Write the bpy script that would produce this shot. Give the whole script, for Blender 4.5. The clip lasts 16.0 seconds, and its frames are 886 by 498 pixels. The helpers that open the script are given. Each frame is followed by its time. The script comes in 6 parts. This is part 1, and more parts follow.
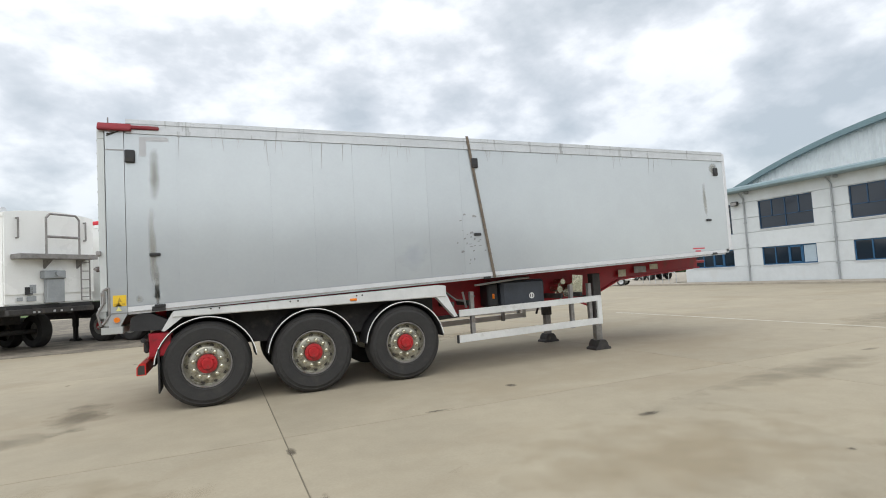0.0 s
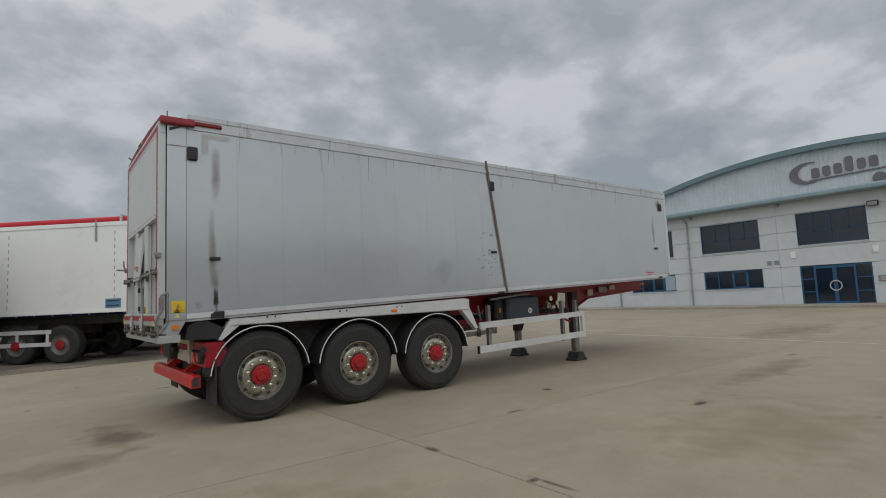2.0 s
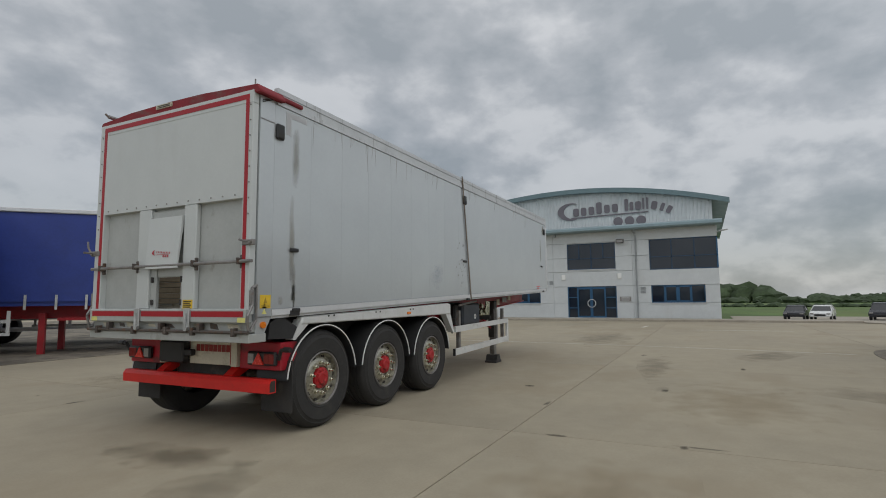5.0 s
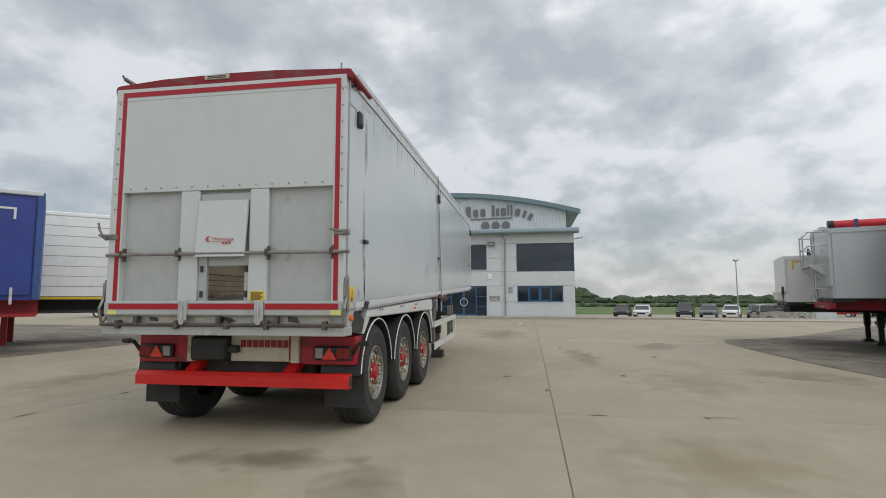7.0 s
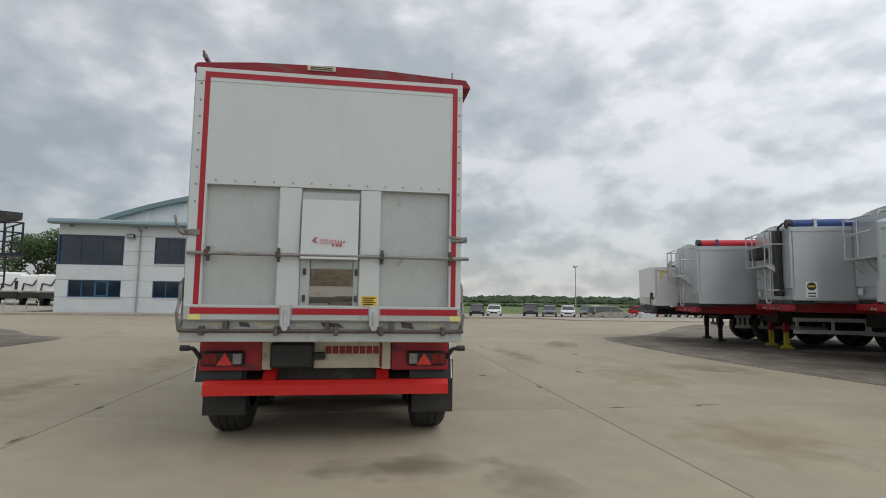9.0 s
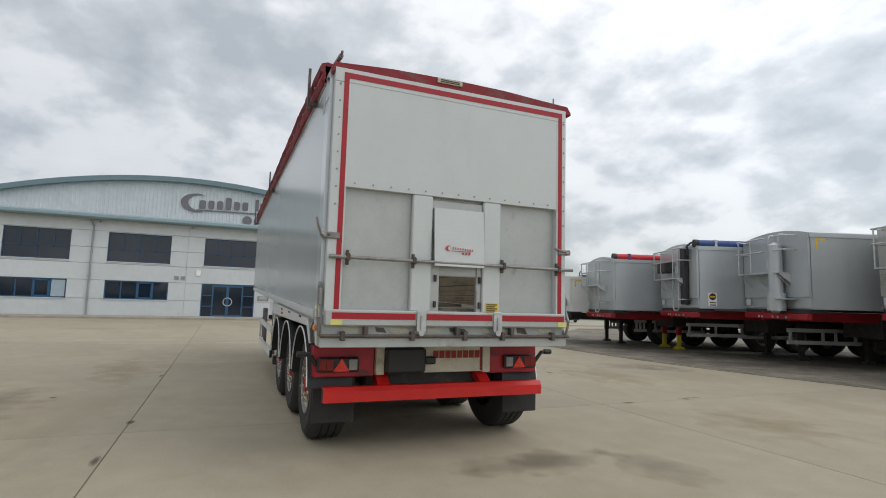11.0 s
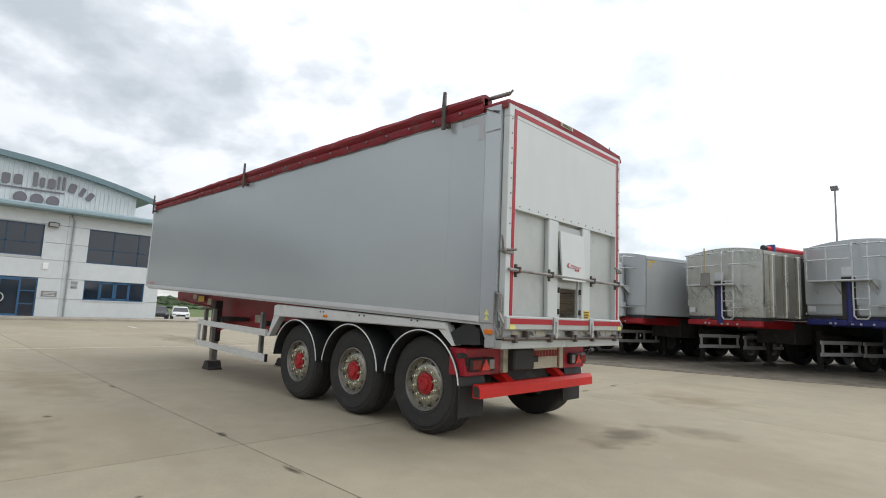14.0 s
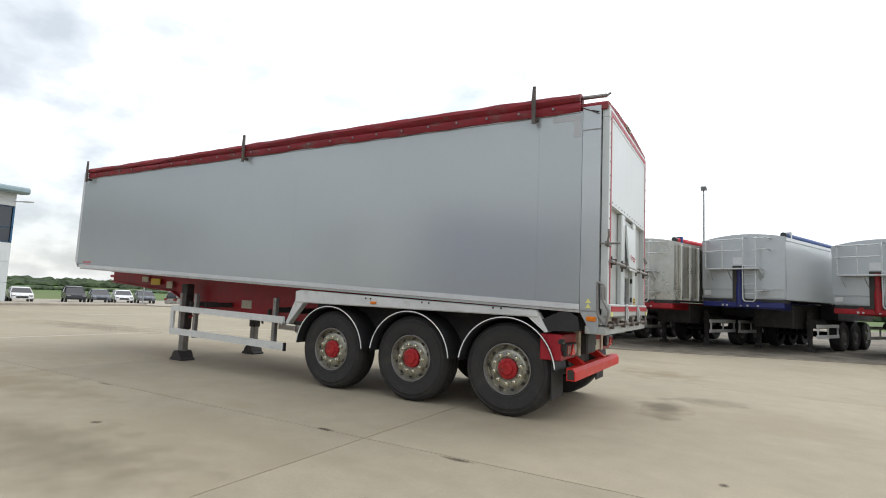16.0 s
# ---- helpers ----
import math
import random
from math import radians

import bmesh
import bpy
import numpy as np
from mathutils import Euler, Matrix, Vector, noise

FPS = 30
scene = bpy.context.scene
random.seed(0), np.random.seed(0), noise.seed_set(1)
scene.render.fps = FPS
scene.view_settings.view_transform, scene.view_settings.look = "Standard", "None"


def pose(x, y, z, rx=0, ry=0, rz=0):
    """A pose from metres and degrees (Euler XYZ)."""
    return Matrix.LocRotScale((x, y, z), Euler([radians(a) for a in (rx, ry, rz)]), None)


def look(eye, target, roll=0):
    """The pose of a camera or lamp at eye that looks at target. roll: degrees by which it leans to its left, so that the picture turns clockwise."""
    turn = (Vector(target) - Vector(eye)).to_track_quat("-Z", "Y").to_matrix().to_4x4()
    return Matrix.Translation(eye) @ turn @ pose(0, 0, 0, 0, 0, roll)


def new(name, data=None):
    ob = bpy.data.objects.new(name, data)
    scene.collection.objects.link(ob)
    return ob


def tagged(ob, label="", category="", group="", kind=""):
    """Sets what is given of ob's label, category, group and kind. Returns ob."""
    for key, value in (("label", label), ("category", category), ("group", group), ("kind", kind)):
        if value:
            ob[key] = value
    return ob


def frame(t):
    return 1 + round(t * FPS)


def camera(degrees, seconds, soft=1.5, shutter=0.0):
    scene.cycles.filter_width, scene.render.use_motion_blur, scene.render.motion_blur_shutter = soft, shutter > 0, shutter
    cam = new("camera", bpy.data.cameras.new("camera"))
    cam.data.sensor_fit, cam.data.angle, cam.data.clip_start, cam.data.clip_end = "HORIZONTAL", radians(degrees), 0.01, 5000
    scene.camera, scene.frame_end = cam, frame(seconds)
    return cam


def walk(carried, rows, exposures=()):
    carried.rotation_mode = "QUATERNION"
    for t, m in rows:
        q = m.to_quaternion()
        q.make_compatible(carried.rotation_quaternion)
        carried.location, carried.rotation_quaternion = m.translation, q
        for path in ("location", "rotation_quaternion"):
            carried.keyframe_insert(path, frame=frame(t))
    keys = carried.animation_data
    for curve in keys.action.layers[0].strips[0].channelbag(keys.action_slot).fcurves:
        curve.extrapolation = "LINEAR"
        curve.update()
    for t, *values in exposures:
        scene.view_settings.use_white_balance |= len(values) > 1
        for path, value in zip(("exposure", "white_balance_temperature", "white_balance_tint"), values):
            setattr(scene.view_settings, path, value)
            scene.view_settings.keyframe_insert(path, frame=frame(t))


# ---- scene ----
cam = camera(80.2, 16.0, soft=1.0)
PATH = [
    (0, (-0.528, 1.365, 1.423), (0.262, 3.199, 1.536), -3.4),
    (0.5, (-1.17, 1.509, 1.427), (-0.264, 3.288, 1.549), -3.2),
    (1, (-1.745, 1.747, 1.406), (-0.724, 3.455, 1.599), -3.0),
    (1.5, (-2.309, 1.972, 1.399), (-1.193, 3.621, 1.585), -2.8),
    (2, (-2.86, 2.241, 1.356), (-1.635, 3.812, 1.541), -2.6),
    (2.5, (-3.406, 2.584, 1.351), (-2.092, 4.081, 1.537), -2.4),
    (3, (-3.891, 2.904, 1.35), (-2.47, 4.3, 1.535), -2.2),
    (3.5, (-4.288, 3.253, 1.398), (-2.787, 4.561, 1.58), -2.0),
    (4, (-4.681, 3.676, 1.413), (-3.076, 4.856, 1.594), -1.6),
    (4.2, (-4.857, 3.93, 1.412), (-3.198, 5.033, 1.592), -1.3),
    (6.3, (-6.175, 6.077, 1.343), (-4.269, 6.65, 1.537), -0.4),
    (6.5, (-6.266, 6.337, 1.34), (-4.336, 6.829, 1.526), -0.4),
    (7, (-6.404, 6.969, 1.345), (-4.439, 7.292, 1.532), -0.1),
    (7.5, (-6.528, 7.597, 1.368), (-4.542, 7.738, 1.553), 0.3),
    (8, (-6.599, 8.244, 1.388), (-4.608, 8.206, 1.575), 0.5),
    (8.5, (-6.681, 8.877, 1.421), (-4.697, 8.695, 1.597), 1.0),
    (9, (-6.68, 9.517, 1.418), (-4.708, 9.236, 1.6), 0.8),
    (9.2, (-6.668, 9.753, 1.442), (-4.701, 9.443, 1.625), 0.7),
    (11.5, (-6.201, 12.5, 1.396), (-4.42, 11.616, 1.611), 1.8),
    (12, (-6.068, 13.092, 1.391), (-4.341, 12.109, 1.617), 1.8),
    (12.5, (-5.892, 13.67, 1.366), (-4.225, 12.591, 1.603), 2.0),
    (13, (-5.611, 14.214, 1.34), (-4.006, 13.047, 1.585), 2.2),
    (13.5, (-5.298, 14.705, 1.341), (-3.798, 13.406, 1.595), 2.5),
    (14, (-4.939, 15.207, 1.339), (-3.554, 13.784, 1.574), 2.5),
    (14.5, (-4.552, 15.68, 1.321), (-3.265, 14.163, 1.521), 2.6),
    (15, (-4.061, 16.053, 1.322), (-2.891, 14.443, 1.515), 2.6),
    (15.5, (-3.578, 16.447, 1.309), (-2.493, 14.779, 1.505), 2.6),
    (16, (-3.028, 16.751, 1.318), (-2.041, 15.021, 1.501), 2.5),
]
EXPOSURES = [(0, 0.36), (0.5, 0.2), (1.0, -0.1), (1.5, -0.36), (2.5, -0.74), (3.5, -0.9), (4.2, -0.85), (6.3, -0.14), (9, -0.27), (11.5, -0.06), (14, 0.2), (16, 0.38)]
walk(cam, [(t, look(eye, target, roll)) for t, eye, target, roll in PATH], EXPOSURES)

# ---- sky and sun: a broken overcast, the brightest part of the sky towards -x -y ----
world = bpy.data.worlds.new("overcast_sky")
scene.world = world
world.use_nodes = True
wt = world.node_tree
wt.nodes.clear()


def wnode(kind, **inputs):
    n = wt.nodes.new(kind)
    for key, value in inputs.items():
        n.inputs[key].default_value = value
    return n


def wlink(a, out, b, inp):
    wt.links.new(a.outputs[out], b.inputs[inp])


def wmath(op, a, b):
    n = wt.nodes.new("ShaderNodeMath")
    n.operation = op
    for i, v in enumerate((a, b)):
        if isinstance(v, (int, float)):
            n.inputs[i].default_value = v
        else:
            wt.links.new(v, n.inputs[i])
    return n.outputs[0]


SUN_AZ, SUN_EL = radians(238), radians(50)  # direction to the sun, counted from +x towards +y
coord = wnode("ShaderNodeTexCoord")
split = wnode("ShaderNodeSeparateXYZ")
wlink(coord, "Generated", split, 0)
up = wmath("MAXIMUM", split.outputs[2], 0.0)
# clouds on a flat layer overhead, so that they crowd together towards the horizon
over = wmath("ADD", up, 0.62)
deck = wt.nodes.new("ShaderNodeCombineXYZ")
wt.links.new(wmath("DIVIDE", split.outputs[0], over), deck.inputs[0])
wt.links.new(wmath("DIVIDE", split.outputs[1], over), deck.inputs[1])
wt.links.new(wmath("MULTIPLY", up, 1.2), deck.inputs[2])
big = wnode("ShaderNodeTexNoise", Scale=2.9, Detail=2.0, Roughness=0.45, Distortion=0.0)
wlink(deck, 0, big, "Vector")
small = wnode("ShaderNodeTexNoise", Scale=8.5, Detail=6.0, Roughness=0.52, Distortion=0.0)
wlink(deck, 0, small, "Vector")
mixed = wmath("ADD", wmath("MULTIPLY", big.outputs[0], 0.52), wmath("MULTIPLY", small.outputs[0], 0.48))
ramp = wnode("ShaderNodeValToRGB")
wt.links.new(mixed, ramp.inputs[0])
for e, (p, c) in zip((ramp.color_ramp.elements[0], ramp.color_ramp.elements[1], ramp.color_ramp.elements.new(0.47), ramp.color_ramp.elements.new(0.54)),
                     ((0.37, (0.43, 0.46, 0.475, 1)), (0.65, (1.08, 1.085, 1.08, 1)), (0.47, (0.58, 0.60, 0.615, 1)), (0.55, (0.80, 0.81, 0.815, 1)))):
    e.position, e.color = p, c
# glow of the hidden sun, and the brighter zenith of an overcast sky
sun_way = Vector((math.cos(SUN_AZ) * math.cos(SUN_EL), math.sin(SUN_AZ) * math.cos(SUN_EL), math.sin(SUN_EL)))
dot = wt.nodes.new("ShaderNodeVectorMath")
dot.operation = "DOT_PRODUCT"
wlink(coord, "Generated", dot, 0)
dot.inputs[1].default_value = sun_way
glow = wmath("POWER", wmath("MAXIMUM", wmath("ADD", wmath("MULTIPLY", dot.outputs["Value"], 0.5), 0.5), 0.0), 2.0)
rim_light = wmath("MULTIPLY", wmath("POWER", wmath("SUBTRACT", 1.0, up), 42.0), 0.42)
low_grey = wmath("MULTIPLY", wmath("POWER", wmath("SUBTRACT", 1.0, up), 6.0), -0.26)
gain = wmath("ADD", wmath("ADD", wmath("ADD", wmath("ADD", 0.70, low_grey), rim_light), wmath("MULTIPLY", glow, 0.85)), wmath("MULTIPLY", wmath("MINIMUM", up, 0.5), 0.36))
sky = wnode("ShaderNodeTexSky")
sky.sky_type, sky.sun_disc = "NISHITA", False
sky.sun_elevation, sky.sun_rotation = SUN_EL, radians(90) - SUN_AZ
air = wnode("ShaderNodeBackground", Strength=0.03)
wlink(sky, 0, air, 0)
cloud = wnode("ShaderNodeBackground")
wlink(ramp, 0, cloud, 0)
wt.links.new(gain, cloud.inputs["Strength"])
both = wnode("ShaderNodeAddShader")
wlink(air, 0, both, 0)
wlink(cloud, 0, both, 1)
wlink(both, 0, wnode("ShaderNodeOutputWorld"), 0)

sun = new("sun", bpy.data.lights.new("sun", "SUN"))
sun.data.energy, sun.data.angle, sun.data.color = 0.4, radians(25), (1.0, 0.96, 0.9)
sun.matrix_world = look(sun_way * 50, (0, 0, 0))


# ---- materials ----
def surface(name, base, rough=0.5, metal=0.0, vary=0.12, scale=2.0, fine=60.0, bump=0.0, stain=None, stain_amount=0.0, stain_scale=(1.0, 1.0, 1.0), stain_at=0.56, random=0.0, ior=1.5, gloss=0.08):
    """Base colour with patches, fine grain, an optional second colour in stains, uneven gloss and relief."""
    m = bpy.data.materials.new(name)
    m.use_nodes = True
    t = m.node_tree
    b = t.nodes["Principled BSDF"]
    where = t.nodes.new("ShaderNodeTexCoord").outputs["Object"]
    if random:
        info = t.nodes.new("ShaderNodeObjectInfo")
        shift = t.nodes.new("ShaderNodeVectorMath")
        shift.operation = "MULTIPLY_ADD"
        t.links.new(info.outputs["Random"], shift.inputs[0])
        shift.inputs[1].default_value = (37.0, 61.0, 17.0)
        t.links.new(where, shift.inputs[2])
        where = shift.outputs[0]

    def tex(s, detail, stretch=None):
        n = t.nodes.new("ShaderNodeTexNoise")
        n.inputs["Scale"].default_value, n.inputs["Detail"].default_value = s, detail
        n.inputs["Roughness"].default_value = 0.6
        if stretch:
            mp = t.nodes.new("ShaderNodeMapping")
            mp.inputs["Scale"].default_value = stretch
            t.links.new(where, mp.inputs[0])
            t.links.new(mp.outputs[0], n.inputs["Vector"])
        else:
            t.links.new(where, n.inputs["Vector"])
        return n.outputs[0]

    def span(value, a, c, lo, hi):
        n = t.nodes.new("ShaderNodeMapRange")
        for i, v in enumerate((a, c, lo, hi)):
            n.inputs[i + 1].default_value = v
        t.links.new(value, n.inputs[0])
        return n.outputs[0]

    def mixer(kind, factor, a, c):
        n = t.nodes.new("ShaderNodeMix")
        n.data_type, n.blend_type = "RGBA", kind
        for sock, v in ((n.inputs[0], factor), (n.inputs[6], a), (n.inputs[7], c)):
            if isinstance(v, (float, int)):
                sock.default_value = v
            elif isinstance(v, tuple):
                sock.default_value = (*v, 1)
            else:
                t.links.new(v, sock)
        return n.outputs[2]

    patches, grain, middle = tex(scale, 4), tex(fine, 2), tex(math.sqrt(scale * fine) * 0.8, 5)
    tone = t.nodes.new("ShaderNodeMath")
    tone.operation = "ADD"
    t.links.new(span(patches, 0.3, 0.7, 1 - vary, 1 + vary), tone.inputs[0])
    t.links.new(span(grain, 0.3, 0.7, -vary * 0.4, vary * 0.4), tone.inputs[1])
    more = t.nodes.new("ShaderNodeMath")
    more.operation = "ADD"
    t.links.new(tone.outputs[0], more.inputs[0])
    t.links.new(span(middle, 0.3, 0.7, -vary * 0.55, vary * 0.55), more.inputs[1])
    value = more.outputs[0]
    if random:
        mul = t.nodes.new("ShaderNodeMath")
        mul.operation = "MULTIPLY"
        t.links.new(value, mul.inputs[0])
        t.links.new(span(info.outputs["Random"], 0, 1, 1 - random, 1 + random), mul.inputs[1])
        value = mul.outputs[0]
    grey = t.nodes.new("ShaderNodeCombineColor")
    for i in range(3):
        t.links.new(value, grey.inputs[i])
    colour = mixer("MULTIPLY", 1.0, tuple(base), grey.outputs[0])
    if stain:
        mask = span(tex(1.0, 6, stain_scale), stain_at, stain_at + 0.12, 0.0, stain_amount)
        colour = mixer("MIX", mask, colour, tuple(stain))
    t.links.new(colour, b.inputs["Base Color"])
    t.links.new(span(patches, 0.3, 0.7, max(rough - gloss, 0.02), min(rough + gloss, 1.0)), b.inputs["Roughness"])
    b.inputs["Metallic"].default_value, b.inputs["IOR"].default_value = metal, ior
    if bump:
        n = t.nodes.new("ShaderNodeBump")
        n.inputs["Strength"].default_value, n.inputs["Distance"].default_value = min(1.0, bump * 20), bump
        t.links.new(grain, n.inputs["Height"])
        t.links.new(n.outputs[0], b.inputs["Normal"])
    return m


def glass(name, tint=(0.02, 0.025, 0.03), rough=0.04):
    m = surface(name, tint, rough, 0.0, 0.05, 0.6, 5.0)
    m.node_tree.nodes["Principled BSDF"].inputs["Specular IOR Level"].default_value = 0.7
    return m


CONCRETE = surface("brushed yard concrete", (0.345, 0.3, 0.218), 0.85, 0, 0.10, 0.35, 45, 0.002, (0.285, 0.235, 0.16), 0.5, (0.35, 0.6, 0.5), 0.52, random=0.03)
CONCRETE_OLD = surface("worn path concrete", (0.36, 0.32, 0.26), 0.9, 0, 0.15, 0.8, 40, 0.003)
ASPHALT = surface("grey gritty asphalt planings", (0.19, 0.165, 0.128), 0.95, 0, 0.45, 0.9, 20, 0.02, (0.085, 0.075, 0.06), 0.6, (0.4, 0.4, 0.4), 0.52)
JOINT = surface("dark joint filler", (0.19, 0.165, 0.122), 0.9, 0, 0.2, 3)
WORN_LINE = surface("worn white road paint", (0.62, 0.6, 0.53), 0.8, 0, 0.2, 3, 30, 0, (0.42, 0.38, 0.3), 0.9, (3, 3, 3), 0.48)
GRASS = surface("meadow grass", (0.085, 0.14, 0.032), 0.95, 0, 0.35, 0.05, 3.0, 0.03, (0.14, 0.17, 0.05), 0.7, (0.004, 0.03, 0.02), 0.5)
LEAF = surface("green leaves", (0.06, 0.10, 0.028), 0.8, 0, 0.35, 1.5, 8)
FAR_WOOD = surface("far hedge leaves", (0.05, 0.075, 0.034), 0.95, 0, 0.4, 0.12, 0.9, 0.05)
BARK = surface("brown bark", (0.09, 0.07, 0.05), 0.95, 0, 0.3, 4)
SILVER = surface("silver painted aluminium", (0.51, 0.54, 0.55), 0.2, 0.3, 0.03, 0.7, 25, 0, random=0.006, gloss=0.012)
NAVY = surface("dark navy paint", (0.012, 0.014, 0.032), 0.5, 0, 0.2, 4)
SILVER_DIRTY = surface("streaked silver rail", (0.53, 0.545, 0.55), 0.4, 0.3, 0.08, 2.0, 30, 0, (0.13, 0.125, 0.11), 0.75, (9.0, 9.0, 1.2), 0.60)
# same silver for the far side, its shade away from the sun in the base colour
SILVER_SHADED = surface("shaded silver aluminium", (0.44, 0.47, 0.475), 0.22, 0.3, 0.015, 0.5, 25, gloss=0.008)
TAILGATE = surface("white grey tailgate sheet", (0.56, 0.585, 0.575), 0.38, 0.08, 0.03, 0.9, 25, 0, (0.50, 0.51, 0.49), 0.3, (2.0, 2.0, 0.8), 0.60)
TAILGATE_WORN = surface("worn tailgate metal", (0.44, 0.455, 0.44), 0.42, 0.15, 0.07, 1.5, 40, 0.0003, (0.22, 0.19, 0.15), 0.75, (4, 4, 2.5), 0.60)
RUSTY = surface("rust flecked steel", (0.11, 0.095, 0.085), 0.6, 0.4, 0.3, 8, 60, 0, (0.15, 0.07, 0.035), 0.7, (20, 20, 20), 0.52)
STEEL = surface("dull grey steel", (0.26, 0.25, 0.24), 0.5, 0.6, 0.2, 5, 50, 0, (0.2, 0.12, 0.07), 0.5, (8, 8, 8), 0.57)
GALVANISED = surface("galvanised steel", (0.55, 0.56, 0.56), 0.4, 0.7, 0.15, 8, 60)
DARK_STEEL = surface("dirty black steel", (0.045, 0.042, 0.04), 0.7, 0.1, 0.3, 4, 50, 0, (0.12, 0.1, 0.08), 0.5, (6, 6, 6), 0.56)
BLACK_PLASTIC = surface("black plastic", (0.022, 0.022, 0.023), 0.55, 0, 0.2, 4, 50)
RUBBER = surface("worn tyre rubber", (0.03, 0.029, 0.028), 0.8, 0, 0.2, 5, 70, 0.002, (0.075, 0.068, 0.055), 0.35, (3, 3, 3), 0.56)
RED_PAINT = surface("chassis red paint", (0.34, 0.010, 0.018), 0.45, 0, 0.15, 3, 40, 0, (0.13, 0.05, 0.035), 0.6, (3, 3, 3), 0.56)
RED_BRIGHT = surface("bright red paint", (0.60, 0.014, 0.010), 0.42, 0, 0.08, 3, 40, 0, (0.4, 0.02, 0.015), 0.6, (4, 4, 4), 0.58)
RED_TAPE = surface("red reflective tape", (0.36, 0.007, 0.016), 0.45, 0, 0.06, 3, 40)
RED_SHEET = surface("dusty red tarpaulin", (0.23, 0.016, 0.024), 0.7, 0, 0.15, 2.5, 30, 0.004, (0.15, 0.085, 0.075), 0.7, (3, 3, 7), 0.55)
RED_HUB = surface("red hub cap", (0.42, 0.012, 0.016), 0.5, 0, 0.2, 12, 60, 0, (0.12, 0.03, 0.025), 0.75, (9, 9, 9), 0.53)
RIM = surface("tarnished alloy rim", (0.40, 0.385, 0.32), 0.34, 0.6, 0.25, 9, 60, 0, (0.12, 0.10, 0.065), 0.8, (11, 11, 11), 0.52)
BOLT = surface("greenish steel wheel nut", (0.62, 0.6, 0.48), 0.2, 0.9, 0.2, 20)
WHITE_PAINT = surface("white gloss paint", (0.84, 0.845, 0.82), 0.3, 0, 0.03, 0.6, 20)
WHITE_TRIM = surface("pale grey trim", (0.62, 0.63, 0.64), 0.45, 0.1, 0.06, 3)
GUARD = surface("pale grey alloy guard rail", (0.68, 0.69, 0.68), 0.4, 0.2, 0.06, 3, 40, 0, (0.4, 0.38, 0.34), 0.5, (5, 5, 5), 0.6)
CREAM = surface("dirty cream panel", (0.55, 0.51, 0.40), 0.6, 0, 0.1, 5, 50, 0, (0.28, 0.22, 0.15), 0.7, (7, 7, 7), 0.57)
YELLOW = surface("yellow sticker", (0.75, 0.5, 0.03), 0.5, 0, 0.06, 9)
YELLOW_PALE = surface("pale yellow reflector", (0.7, 0.66, 0.22), 0.45, 0, 0.1, 12)
YELLOW_LEG = surface("yellow painted leg", (0.62, 0.5, 0.03), 0.5, 0, 0.1, 6)
ORANGE = surface("orange lamp lens", (0.75, 0.2, 0.015), 0.25, 0, 0.06, 20)
RED_LENS = surface("red lamp lens", (0.2, 0.008, 0.008), 0.15, 0, 0.1, 20)
RED_REFLECTOR = surface("red triangle reflector", (0.72, 0.05, 0.035), 0.25, 0, 0.1, 60)
CLEAR_LENS = surface("clear lamp lens", (0.3, 0.29, 0.28), 0.15, 0, 0.1, 30)
INK = surface("dark print", (0.04, 0.035, 0.03), 0.6)
RED_INK = surface("red print", (0.5, 0.06, 0.08), 0.5)
GREEN_GREY = surface("hatch board", (0.34, 0.31, 0.25), 0.7, 0, 0.15, 4, 40, 0.001, (0.13, 0.1, 0.07), 0.8, (3, 4, 22), 0.56)
CLADDING = surface("white wall panel", (0.60, 0.63, 0.64), 0.5, 0, 0.04, 0.8, 20, 0, (0.56, 0.57, 0.56), 0.5, (0.8, 0.8, 0.25), 0.56, random=0.02)
CORRUGATED = surface("white ribbed cladding", (0.62, 0.65, 0.66), 0.5, 0, 0.05, 0.8, 20, 0, (0.48, 0.51, 0.52), 0.4, (1.5, 1.5, 0.12), 0.55)
TEAL = surface("grey green roof trim", (0.16, 0.235, 0.255), 0.4, 0.1, 0.06, 1.2, 20)
TEAL_LIGHT = surface("grey green eave", (0.22, 0.30, 0.325), 0.4, 0.15, 0.06, 1.2, 20)
BLUE_FRAME = surface("blue window frame", (0.022, 0.10, 0.21), 0.4, 0, 0.06, 3)
WINDOW_GLASS = glass("dark window glass", (0.012, 0.02, 0.035), 0.04)
BLIND = surface("pale window blind", (0.38, 0.46, 0.52), 0.6, 0, 0.05, 3)
SIGN_GREY = surface("purple grey sign letters", (0.17, 0.155, 0.175), 0.5, 0, 0.06, 3)
PIPE_GREY = surface("grey rainwater pipe", (0.3, 0.32, 0.33), 0.5, 0, 0.08, 4)
BARE_ALU = surface("bare aluminium sheet", (0.54, 0.53, 0.485), 0.3, 0.85, 0.08, 1.2, 30, 0, (0.42, 0.40, 0.35), 0.4, (1.5, 1.5, 0.7), 0.55)
ROW_SILVER = surface("pale silver trailer body", (0.48, 0.505, 0.52), 0.3, 0.4, 0.03, 0.8, 20, gloss=0.015)
BLUE_CURTAIN = surface("blue curtain fabric", (0.022, 0.045, 0.24), 0.45, 0, 0.12, 1.0, 18, 0.003)
ROW_RED = surface("dull red chassis paint", (0.30, 0.008, 0.014), 0.5, 0, 0.2, 3)
BLUE_PAINT = surface("dark blue chassis paint", (0.014, 0.02, 0.13), 0.45, 0, 0.15, 3)
BLUE_NOTICE = surface("blue printed notice", (0.08, 0.22, 0.36), 0.4, 0, 0.15, 8)
BLUE_SHEET = surface("blue roll sheet", (0.035, 0.08, 0.25), 0.55, 0, 0.15, 3)
